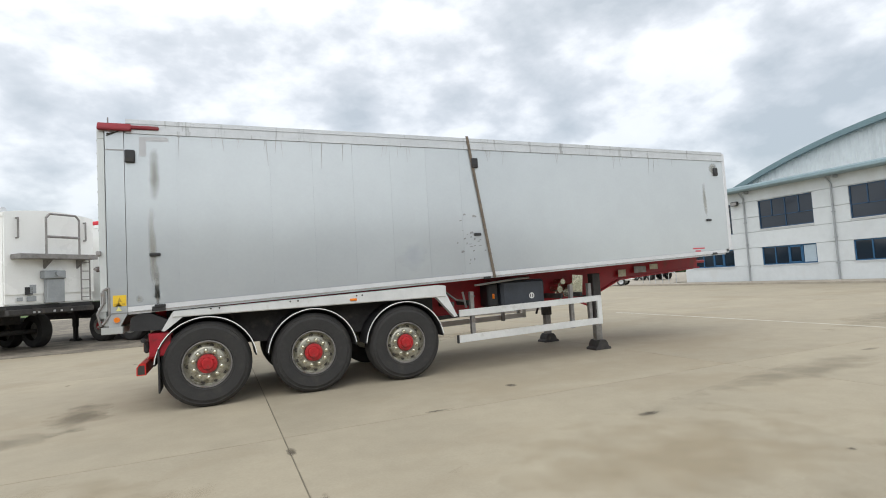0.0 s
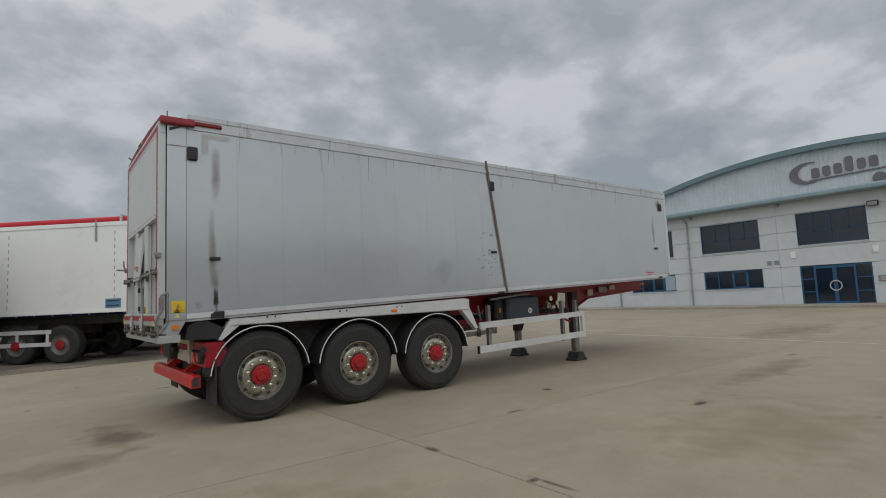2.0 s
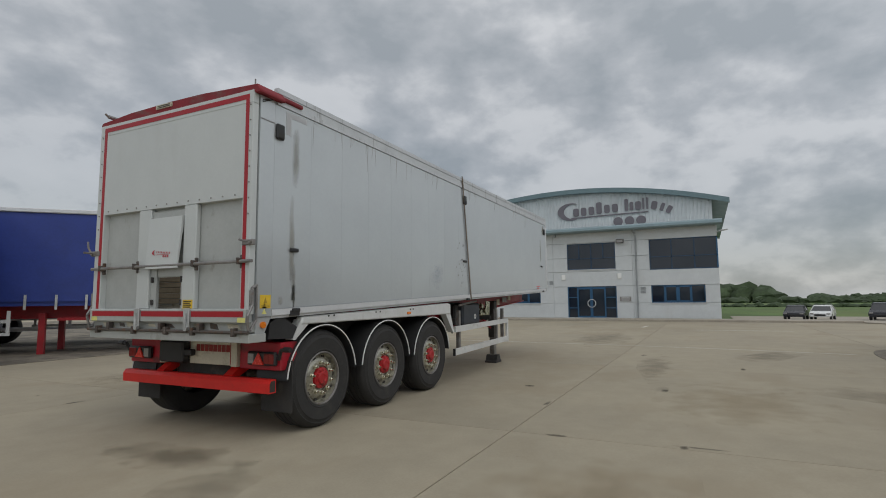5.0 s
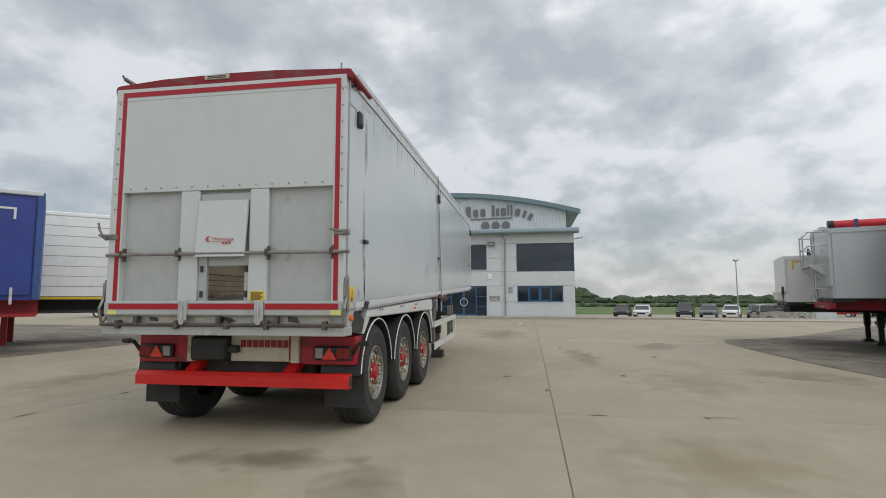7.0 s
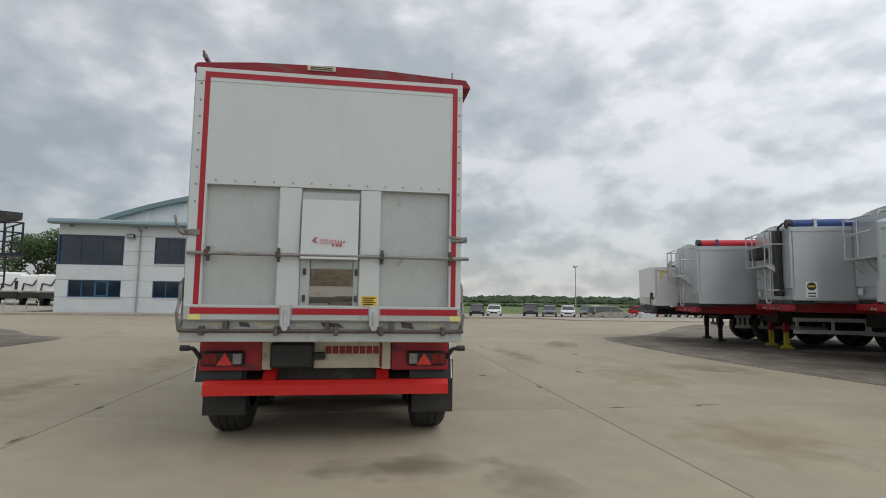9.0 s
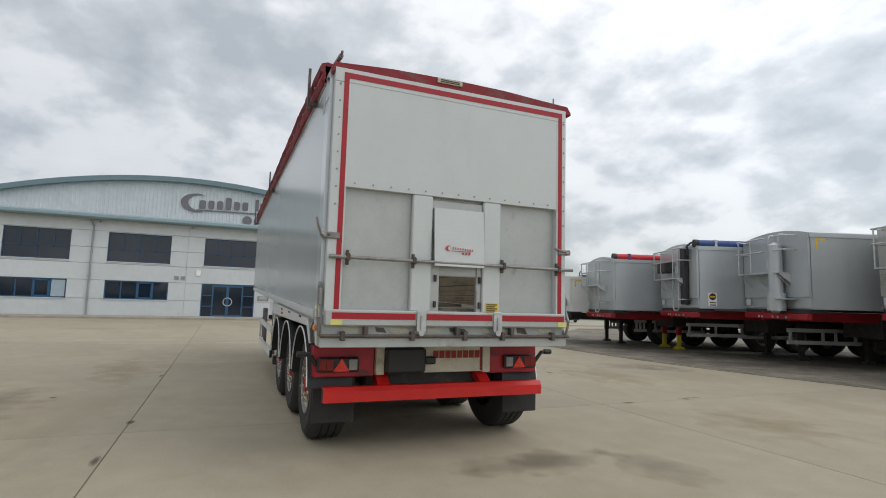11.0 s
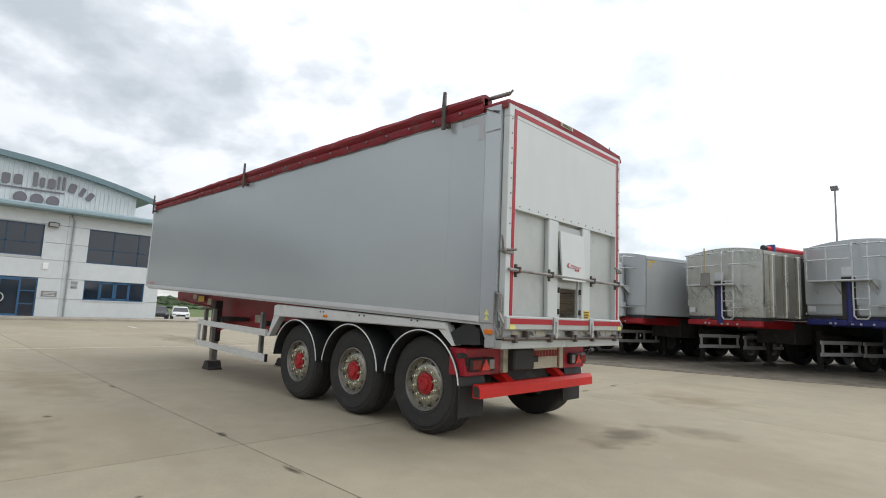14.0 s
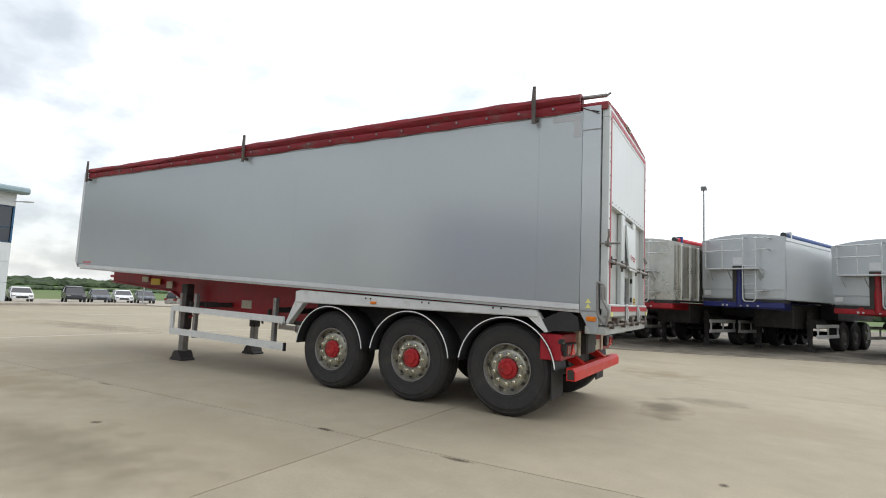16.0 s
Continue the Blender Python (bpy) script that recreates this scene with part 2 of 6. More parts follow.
RED_ROLL = surface("red roll sheet", (0.55, 0.02, 0.035), 0.5, 0, 0.12, 3)
CAR_GLASS = glass("car window glass", (0.02, 0.022, 0.025), 0.06)


def soaked(name, colour, strength, spread=(2, 2, 0)):
    """A stain that fades out unevenly towards the edge of its patch."""
    m = surface(name, colour, 0.75, 0, 0.2, 3)
    t = m.node_tree
    tc = t.nodes.new("ShaderNodeTexCoord")
    off = t.nodes.new("ShaderNodeVectorMath")
    off.operation = "SUBTRACT"
    t.links.new(tc.outputs["Generated"], off.inputs[0])
    off.inputs[1].default_value = (0.5, 0.5, 0.5)
    flatten = t.nodes.new("ShaderNodeVectorMath")
    flatten.operation = "MULTIPLY"
    t.links.new(off.outputs[0], flatten.inputs[0])
    flatten.inputs[1].default_value = spread
    ln = t.nodes.new("ShaderNodeVectorMath")
    ln.operation = "LENGTH"
    t.links.new(flatten.outputs[0], ln.inputs[0])
    nz = t.nodes.new("ShaderNodeTexNoise")
    nz.inputs["Scale"].default_value, nz.inputs["Detail"].default_value = 2.6, 6
    t.links.new(tc.outputs["Object"], nz.inputs["Vector"])
    add = t.nodes.new("ShaderNodeMath")
    add.operation = "MULTIPLY_ADD"
    t.links.new(nz.outputs[0], add.inputs[0])
    add.inputs[1].default_value = 1.5
    t.links.new(ln.outputs["Value"], add.inputs[2])
    fade = t.nodes.new("ShaderNodeMapRange")
    for i, v in enumerate((0.8, 1.38, strength, 0.0)):
        fade.inputs[i + 1].default_value = v
    t.links.new(add.outputs[0], fade.inputs[0])
    t.links.new(fade.outputs[0], t.nodes["Principled BSDF"].inputs["Alpha"])
    return m


DAMP = soaked("damp dark concrete", (0.15, 0.125, 0.085), 0.13)
WET = soaked("wet dark concrete", (0.13, 0.105, 0.07), 0.22)
OILY = soaked("oil soaked concrete", (0.11, 0.09, 0.065), 0.4)
TAN = soaked("rusty tan concrete", (0.34, 0.25, 0.13), 0.12)
RUNS = soaked("brown run mark", (0.38, 0.365, 0.31), 0.3, (2, 0, 1.6))
GRIME = soaked("dark grime run", (0.14, 0.125, 0.09), 0.55, (2, 0, 1.4))
DULL = soaked("dull blue patch", (0.44, 0.49, 0.56), 0.1, (2, 0, 2))
ROW_PANEL = surface("red light panel", (0.36, 0.010, 0.022), 0.45, 0, 0.15, 6, 40, 0, (0.10, 0.02, 0.02), 0.8, (4, 4, 5), 0.56)
DARK_FRAME = surface("dark blue window frame", (0.016, 0.055, 0.115), 0.4)


# ---- mesh tools ----
def box(bm, x0, x1, y0, y1, z0, z1, bevel=0.0):
    vs = [bm.verts.new((x, y, z)) for x in (x0, x1) for y in (y0, y1) for z in (z0, z1)]
    fs = [bm.faces.new([vs[i] for i in q]) for q in ((0, 1, 3, 2), (4, 6, 7, 5), (0, 4, 5, 1), (2, 3, 7, 6), (0, 2, 6, 4), (1, 5, 7, 3))]
    if bevel:
        edges = {e for f in fs for e in f.edges}
        bmesh.ops.bevel(bm, geom=list(edges), offset=bevel, segments=1, affect="EDGES", profile=0.5)
    return bm


def tube(bm, a, b, r, seg=8, r2=None):
    a, b = Vector(a), Vector(b)
    q = (b - a).to_track_quat("Z", "Y")
    rings = [[bm.verts.new(p + q @ Vector((rr * math.cos(2 * math.pi * i / seg), rr * math.sin(2 * math.pi * i / seg), 0))) for i in range(seg)] for p, rr in ((a, r), (b, r if r2 is None else r2))]
    for i in range(seg):
        j = (i + 1) % seg
        f = bm.faces.new((rings[0][i], rings[0][j], rings[1][j], rings[1][i]))
        f.smooth = True
    bm.faces.new(rings[0][::-1])
    bm.faces.new(rings[1])
    return bm


def rod(bm, points, r, seg=8):
    for a, b in zip(points, points[1:]):
        tube(bm, a, b, r, seg)
    return bm


def prism(bm, outline, axis, a, b):
    """Outline in the plane across the axis ('x': (y, z), 'y': (x, z), 'z': (x, y)), drawn out from a to b."""
    def at(p, v):
        return {"x": (v, p[0], p[1]), "y": (p[0], v, p[1]), "z": (p[0], p[1], v)}[axis]
    lo, hi = [bm.verts.new(at(p, a)) for p in outline], [bm.verts.new(at(p, b)) for p in outline]
    n = len(outline)
    for i in range(n):
        bm.faces.new((lo[i], lo[(i + 1) % n], hi[(i + 1) % n], hi[i]))
    bm.faces.new(lo[::-1])
    bm.faces.new(hi)
    return bm


def lathe(bm, profile, seg=32, centre=(0, 0, 0), caps=True):
    """Rings of (radius, y) round the y axis through centre."""
    rings = []
    for r, y in profile:
        rings.append([bm.verts.new((centre[0] + r * math.cos(2 * math.pi * i / seg), centre[1] + y, centre[2] + r * math.sin(2 * math.pi * i / seg))) for i in range(seg)])
    for p, q in zip(rings, rings[1:]):
        for i in range(seg):
            f = bm.faces.new((p[i], p[(i + 1) % seg], q[(i + 1) % seg], q[i]))
            f.smooth = True
    if caps:
        bm.faces.new(rings[0][::-1])
        bm.faces.new(rings[-1])
    return bm


def arch_strip(bm, cx, cz, r0, r1, y0, y1, a0, a1, seg=18):
    """A bowed strip round (cx, cz) between two radii, from angle a0 to a1 in degrees."""
    rows = []
    for i in range(seg + 1):
        a = radians(a0 + (a1 - a0) * i / seg)
        c, s = math.cos(a), math.sin(a)
        rows.append([bm.verts.new((cx + r * c, y, cz + r * s)) for r, y in ((r0, y0), (r1, y0), (r1, y1), (r0, y1))])
    for p, q in zip(rows, rows[1:]):
        for i in range(4):
            j = (i + 1) % 4
            bm.faces.new((p[i], p[j], q[j], q[i]))
    bm.faces.new(rows[0][::-1])
    bm.faces.new(rows[-1])
    return bm


def mesh_of(name, bm, material):
    bmesh.ops.recalc_face_normals(bm, faces=bm.faces[:])
    me = bpy.data.meshes.new(name)
    bm.to_mesh(me)
    bm.free()
    me.materials.append(material)
    me.set_sharp_from_angle(angle=radians(35))
    return me


def part(name, bm, material, parent, label=""):
    ob = new(name, mesh_of(name, bm, material))
    ob.parent = parent
    if label:
        ob["label"] = label
    return ob


def shared(name, me, parent, m=None):
    ob = new(name, me)
    ob.parent = parent
    if m is not None:
        ob.matrix_basis = m
    return ob


def thing(name, m, label, category, group=""):
    ob = new(name)
    ob.empty_display_size = 0.2
    ob.matrix_basis = m
    return tagged(ob, label, category, group, "thing")


def structure(name, bm, material, label=""):
    return tagged(new(name, mesh_of(name, bm, material)), label, "", "", "structure")


def each(name, boxes, material, parent, label="", bevel=0.0):
    """One part for each of the boxes (x0, x1, y0, y1, z0, z1)."""
    return [part(name, box(B(), *b, bevel), material, parent, label) for b in boxes]


def B():
    return bmesh.new()


# ---- ground ----
bm = B()
R = 900
step = [-R, -300, -120, -60, 0, 60, 120, 300, R]
grid = {(i, j): bm.verts.new((x + 20, y, -0.62)) for i, x in enumerate(step) for j, y in enumerate(step)}
for i in range(8):
    for j in range(8):
        bm.faces.new((grid[i, j], grid[i + 1, j], grid[i + 1, j + 1], grid[i, j + 1]))
structure("ground", bm, GRASS, "flat green meadow reaching the horizon")

bm = B()
box(bm, -48, 28.6, -42, 54, -0.7, -0.007)
yard = structure("pavement", bm, JOINT, "pale concrete yard of large square slabs")


def asphalt_area(name, outline, label):
    bm = B()
    prism(bm, outline, "z", -0.01, 0.012)
    return structure(name, bm, ASPHALT, label)


def smooth_edge(points, n=6):
    out = []
    for i in range(len(points) - 1):
        p0, p1, p2, p3 = (Vector(points[max(0, min(len(points) - 1, k))]) for k in (i - 1, i, i + 1, i + 2))
        for s in range(n):
            t = s / n
            out.append(tuple(0.5 * ((2 * p1) + (p2 - p0) * t + (2 * p0 - 5 * p1 + 4 * p2 - p3) * t * t + (3 * p1 - p0 - 3 * p2 + p3) * t ** 3)))
    return out + [tuple(points[-1])]


RIGHT_EDGE = [(-40, -9), (-12, -3.6), (-6.4, -1.9), (-1.2, -0.1), (2, 0.8), (5, 1.25), (9.5, 1.3), (11.6, 0.95), (12.2, 0.2), (12.9, -1.0), (15, -3.2), (19, -6.5), (22, -9.5)]
asphalt_area("road_south", smooth_edge(RIGHT_EDGE) + [(22, -40), (-40, -40)], "grey gritty asphalt standing for parked trailers")
LEFT_EDGE = [(-40, 17), (-8, 18.6), (-4, 18.6), (2, 19.1), (8, 18.7), (10.6, 18.6), (11.6, 19.2), (12.4, 20.4), (15, 22.6), (17, 26), (18, 34)]
asphalt_area("road_north", smooth_edge(LEFT_EDGE) + [(18, 50), (-40, 50)], "grey gritty asphalt standing for parked trailers")

# kerb, path and verge in front of the offices
bm = B()
box(bm, 28.6, 30.6, -2.5, 33.5, -0.7, 0.12, 0.02)
structure("pavement_offices", bm, CONCRETE_OLD, "worn concrete path along the office front")
bm = B()
prism(bm, [(26.2, -40), (25.4, -12), (26.0, -4), (28.5, -2.52), (31.5, -2.52), (29.5, -12), (30, -40)], "z", -0.7, 0.06)
structure("kerb", bm, CONCRETE_OLD, "low worn kerb and bare verge by the car park")
bm = B()
box(bm, 28.61, 90, 33.6, 75, -0.7, 0.0)
structure("pavement_lorries", bm, CONCRETE_OLD, "worn concrete standing beyond the offices")
bm = B()
box(bm, 33, 58, -40, 2.5, -0.7, -0.56)
structure("car_park", bm, CONCRETE_OLD, "grey car park surface")


def ground_mark(name, outline, material, label):
    bm = B()
    prism(bm, outline, "z", 0.001, 0.0025)
    return structure(name, bm, material, label)


def blot(cx, cy, rx, ry, turn, seed):
    rnd = random.Random(seed)
    c, s = math.cos(turn), math.sin(turn)
    pts = []
    for i in range(20):
        a = 2 * math.pi * i / 20
        k = 0.7 + 0.45 * rnd.random()
        x, y = rx * k * math.cos(a), ry * k * math.sin(a)
        pts.append((cx + c * x - s * y, cy + s * x + c * y))
    return pts


for i, (cx, cy, rx, ry, tn) in enumerate(((0.05, 5.03, 0.08, 0.05, 0.3), (3.3, 5.39, 0.17, 0.06, 0.2), (-2.9, 12.1, 0.07, 0.035, 1), (-1.2, 14.6, 0.05, 0.04, 0), (6.4, 4.2, 0.25, 0.05, 0.1), (-0.9, 13.9, 0.05, 0.05, 0), (8.4, 6.2, 0.3, 0.07, 0.2), (2.3, 13.9, 0.1, 0.05, 0.4), (0.02, 6.17, 0.16, 0.05, 1.5), (3.71, 3.84, 0.05, 0.04, 0), (0.1, 4.9, 0.3, 0.04, 1.5), (-1.0, 12.8, 0.2, 0.04, 0), (0.5, 12.75, 0.16, 0.05, 0), (4.2, 12.8, 0.3, 0.05, 0), (1.6, 6.75, 0.25, 0.05, 0), (-2.2, 14.3, 0.05, 0.03, 0), (2.9, 7.4, 0.1, 0.08, 0))):
    ground_mark("oil_spot", blot(cx, cy, rx * 1.25, ry * 1.4, tn, i), OILY, "small dark oil spot on the concrete")
for i, (cx, cy, rx, ry, tn, mt) in enumerate(((-2.1, 9.1, 0.55, 1.3, 0.1, WET), (-2.6, 8.2, 1.0, 0.4, 0.4, DAMP), (2.5, 4.4, 2.6, 1.6, 0.2, TAN), (-1.6, 5.6, 1.8, 1.1, 0.5, TAN), (6.6, 5.8, 3.4, 0.5, 0.1, DAMP), (9.4, 3.4, 3.0, 0.6, -0.5, DAMP), (1.6, 14.6, 2.6, 0.9, 0.2, DAMP), (5.5, 13.6, 3.2, 1.0, 0, TAN), (14, 8, 5, 1.2, 0.2, DAMP), (3.8, 2.6, 2.8, 0.7, 0.9, DAMP))):
    ground_mark("stain", blot(cx, cy, rx, ry, tn, 40 + i), mt, "faint uneven stain on the concrete")
ground_mark("painted_line", [(21.5, 7.6), (23.0, 7.5), (23.0, 7.36), (21.5, 7.46)], WORN_LINE, "short worn white painted line")
ground_mark("painted_line", smooth_edge([(10.3, 1.6), (10.75, 4.0), (11.1, 7.0), (11.25, 11.0), (11.3, 15.0)], 5) + smooth_edge([(11.36, 15.0), (11.31, 11.0), (11.16, 7.0), (10.81, 4.0), (10.36, 1.6)], 5), WORN_LINE, "long faded pale line across the yard")
ground_mark("painted_line", [(20.1, 1.6), (20.2, 1.6), (20.0, 5.2), (19.9, 5.2)], WORN_LINE, "faded white painted line")


# ---- offices ----
FX = 30.6          # the front's plane
Y0, Y1 = 3.92, 29.5  # its two corners
EAVE = 5.85


def roof_z(y):
    return 10.1 - 0.0127 * (y - 14.3) ** 2


GX = 6.2  # how far the bowed gable stands back behind the front
offices = thing("office_building", pose(FX, 16.7, 0), "white-clad two-storey office block with a bowed grey-green roof", "building")
OY = 16.7
openings = []  # (y0, y1, z0, z1, kind)
UP, LOW = (3.35, 5.1), (1.1, 2.2)
for y0, y1 in ((9.95, 13.12), (15.05, 18.45), (20.35, 23.6)):
    openings.append((y0, y1, *UP, "upper"))
for y0, y1 in ((4.72, 7.82), (15.05, 18.45), (20.35, 23.6), (25.55, 28.75)):
    openings.append((y0, y1, *LOW, "lower"))
openings += [(9.95, 13.15, 0.14, 2.2, "door"), (3.92, 7.85, 3.2, 5.15, "corner"), (25.5, 29.5, 3.2, 5.15, "corner")]

bm = B()
box(bm, 0.22, 0.3, Y0 - OY + 0.1, Y1 - OY - 0.1, 0.1, EAVE + 0.4)
box(bm, 0.22, 34, Y0 - OY + 0.02, Y0 - OY + 0.3, -0.65, 3.2)
box(bm, 3.0, 34, Y0 - OY + 0.02, Y0 - OY + 0.3, 3.2, 6.2)
box(bm, 0.22, 34, Y1 - OY - 0.3, Y1 - OY - 0.02, 0.1, 3.2)
box(bm, 3.0, 34, Y1 - OY - 0.3, Y1 - OY - 0.02, 3.2, 6.2)
box(bm, 33.7, 34, Y0 - OY, Y1 - OY, 0.1, 6.2)
box(bm, 0.02, 3.0, Y0 - OY + 0.02, Y0 - OY + 0.3, 5.15, 6.2)
box(bm, 0.02, 3.0, Y1 - OY - 0.3, Y1 - OY - 0.02, 5.15, 6.2)
part("wall", bm, CLADDING, offices, "white flat-panel wall")

front = offices
rows = (0.1, 1.1, 2.2, 3.2, 4.15, 5.15, EAVE + 0.2)
for z0, z1 in zip(rows, rows[1:]):
    cuts = sorted({Y0, Y1, 8.9, 14.1, 19.3, 24.5} | {v for o in openings if o[2] < z1 - 0.05 and o[3] > z0 + 0.05 for v in o[:2]})
    for a, b in zip(cuts, cuts[1:]):
        mid = (a + b) / 2
        pieces = [(z0, z1)]
        for o in openings:
            if o[0] <= mid <= o[1]:
                nxt = []
                for p, q in pieces:
                    if o[2] > p:
                        nxt.append((p, min(q, o[2])))
                    if o[3] < q:
                        nxt.append((max(p, o[3]), q))
                pieces = [(p, q) for p, q in nxt if q - p > 0.03]
        for p, q in pieces:
            bm = B()
            box(bm, 0, 0.2, a - OY + 0.004, b - OY - 0.004, p + 0.008, q - 0.008, 0.006)
            part("panel", bm, CLADDING, front)


def window(y0, y1, z0, z1, kind):
    n = 4 if kind in ("lower",) else 3 if kind == "corner" else 4
    bm = B()
    box(bm, 0.10, 0.13, y0 - OY, y1 - OY, z0, z1)
    win = part("window", bm, WINDOW_GLASS, offices, "dark reflecting glass in blue frames")
    bm = B()
    t = 0.055
    for a, b, c, d in ((y0, y1, z0, z0 + t), (y0, y1, z1 - t, z1), (y0, y0 + t, z0, z1), (y1 - t, y1, z0, z1)):
        box(bm, 0.06, 0.12, a - OY, b - OY, c, d)
    w = (y1 - y0) / n
    for k in range(1, n):
        box(bm, 0.065, 0.12, y0 + k * w - 0.03 - OY, y0 + k * w + 0.03 - OY, z0 + (0.7 if kind == "upper" and k % 2 else 0), z1)
    if kind != "lower":
        zz = z0 + (z1 - z0) * 0.42
        box(bm, 0.065, 0.12, y0 - OY, y1 - OY, zz - 0.025, zz + 0.025)
    part("window_frame", bm, BLUE_FRAME if kind == "lower" else DARK_FRAME, win, "blue metal frame")
    if kind in ("upper", "lower"):
        bm = B()
        box(bm, -0.05, 0.06, y0 - 0.05 - OY, y1 + 0.05 - OY, z0 - 0.05, z0 - 0.005)
        part("sill", bm, WHITE_TRIM, win)
    return win


for o in openings:
    if o[4] != "door":
        w = window(*o)
        if o[4] == "lower":
            bm = B()
            for k in ((1,) if o[0] > 10 else (1, 2)):
                wdt = (o[1] - o[0]) / 4
                a = o[0] + k * wdt
                for p, q, c, d in ((a + 0.03, a + wdt - 0.03, LOW[0] + 0.06, LOW[0] + 0.13), (a + 0.03, a + wdt - 0.03, LOW[1] - 0.13, LOW[1] - 0.06), (a + 0.03, a + 0.1, LOW[0] + 0.06, LOW[1] - 0.06), (a + wdt - 0.1, a + wdt - 0.03, LOW[0] + 0.06, LOW[1] - 0.06)):
                    box(bm, 0.05, 0.115, p - OY, q - OY, c, d)
            part("casement", bm, BLUE_FRAME, w)
bm = B()
box(bm, 0.085, 0.098, 20.43 - OY, 21.1 - OY, 1.17, 2.13)
part("blind", bm, BLIND, offices, "pale lowered blind behind the pane")
# glass returns round the two corners
for y, s in ((Y0, 1), (Y1, -1)):
    bm = B()
    box(bm, 0.1, 3.0, y - OY + s * 0.06, y - OY + s * 0.09, 3.2, 5.15)
    ret = part("window", bm, WINDOW_GLASS, offices, "dark glass turning the corner")
    bm = B()
    for x in (0.02, 1.0, 2.0, 2.95):
        box(bm, x, x + 0.06, min(y, y + s * 0.08) - OY, max(y, y + s * 0.08) - OY, 3.2, 5.15)
    for z in (3.2, 4.0, 5.1):
        box(bm, 0.02, 3.0, min(y, y + s * 0.08) - OY, max(y, y + s * 0.08) - OY, z, z + 0.05)
    part("window_frame", bm, BLUE_FRAME, ret)

# entrance
bm = B()
box(bm, 0.1, 0.13, 9.95 - OY, 13.15 - OY, 0.14, 2.2)
door = part("door", bm, WINDOW_GLASS, offices, "blue-framed double glass entrance door")
bm = B()
for y in (9.95, 10.65, 11.5, 11.58, 12.43, 13.09):
    wd = 0.09 if 10.5 < y < 12.5 else 0.06
    box(bm, 0.05, 0.12, y - OY, y + wd - OY, 0.14, 2.2)
for a, b, z in ((9.95, 13.15, 2.12), (10.65, 12.5, 0.14), (10.65, 12.5, 2.02), (9.95, 10.65, 0.75), (9.95, 10.65, 1.45), (12.5, 13.15, 0.75), (12.5, 13.15, 1.45)):
    box(bm, 0.055, 0.12, a - OY, b - OY, z, z + (0.1 if a > 10 and b < 13 else 0.05))
part("door_frame", bm, BLUE_FRAME, door)
bm = B()
ring = [(0.26 * math.cos(a), 0.26 * math.sin(a)) for a in (2 * math.pi * i / 20 for i in range(21))]
rod(bm, [(0.03, 11.57 + p - OY, 1.08 + q) for p, q in ring], 0.025, 6)
part("door_handle", bm, WHITE_TRIM, door, "round pale pull handle")

# eave tube along the front, bowed roof, gable
bm = B()
prof = [(-0.75, EAVE + 0.05), (-0.72, EAVE + 0.2), (-0.6, EAVE + 0.29), (-0.4, EAVE + 0.32), (0.2, EAVE + 0.36), (0.2, EAVE - 0.02), (-0.55, EAVE - 0.06), (-0.7, EAVE - 0.02)]
prism(bm, [(p, q) for p, q in prof], "y", 3.62 - OY, 29.85 - OY)
part("eave", bm, TEAL_LIGHT, offices, "rounded grey-green metal eave")
for y in (24.2, 18.95, 8.75, 13.9, 28.7):
    bm = B()
    box(bm, -0.45, 0.0, y - 0.06 - OY, y + 0.06 - OY, EAVE - 0.2, EAVE - 0.02)
    part("bracket", bm, PIPE_GREY, offices)

N = 40
YA, YB = 2.87, 30.6
ys = [YA + (YB - YA) * i / N for i in range(N + 1)]
bm = B()
up_line = [(y - OY, roof_z(y)) for y in ys]
dn_line = [(y - OY, roof_z(y) - 0.36) for y in ys]
prism(bm, up_line + dn_line[::-1], "x", GX - 0.45, GX - 0.2)
part("fascia", bm, TEAL, offices, "bowed grey-green roof edge")
bm = B()
prism(bm, up_line + [(p, q - 0.12) for p, q in up_line[::-1]], "x", GX - 0.198, 34.2)
part("roof", bm, TEAL, offices, "bowed metal roof")
bm = B()
y, last = 4.0, None
while y < 29.3:
    for dy, xx in ((0, GX), (0.17, GX), (0.19, GX - 0.04), (0.23, GX - 0.04)):
        top = roof_z(y + dy) - 0.1
        now = (bm.verts.new((xx, y + dy - OY, EAVE + 0.2)), bm.verts.new((xx, y + dy - OY, top)))
        if last:
            bm.faces.new((last[0], now[0], now[1], last[1]))
        else:
            back = (bm.verts.new((34, y - OY, EAVE + 0.2)), bm.verts.new((34, y - OY, top)))
            bm.faces.new((back[0], now[0], now[1], back[1]))
        last = now
    y += 0.25
back = (bm.verts.new((34, y - OY, EAVE + 0.2)), bm.verts.new((34, y - OY, top)))
bm.faces.new((last[0], back[0], back[1], last[1]))
part("gable", bm, CORRUGATED, offices, "white ribbed gable cladding")
bm = B()
prism(bm, [(0.15, EAVE + 0.3), (GX, EAVE + 0.62), (GX, EAVE + 0.5), (0.15, EAVE + 0.18)], "y", 3.6 - OY, 30.0 - OY)
part("front_roof", bm, TEAL_LIGHT, offices, "low grey-green metal roof before the gable")

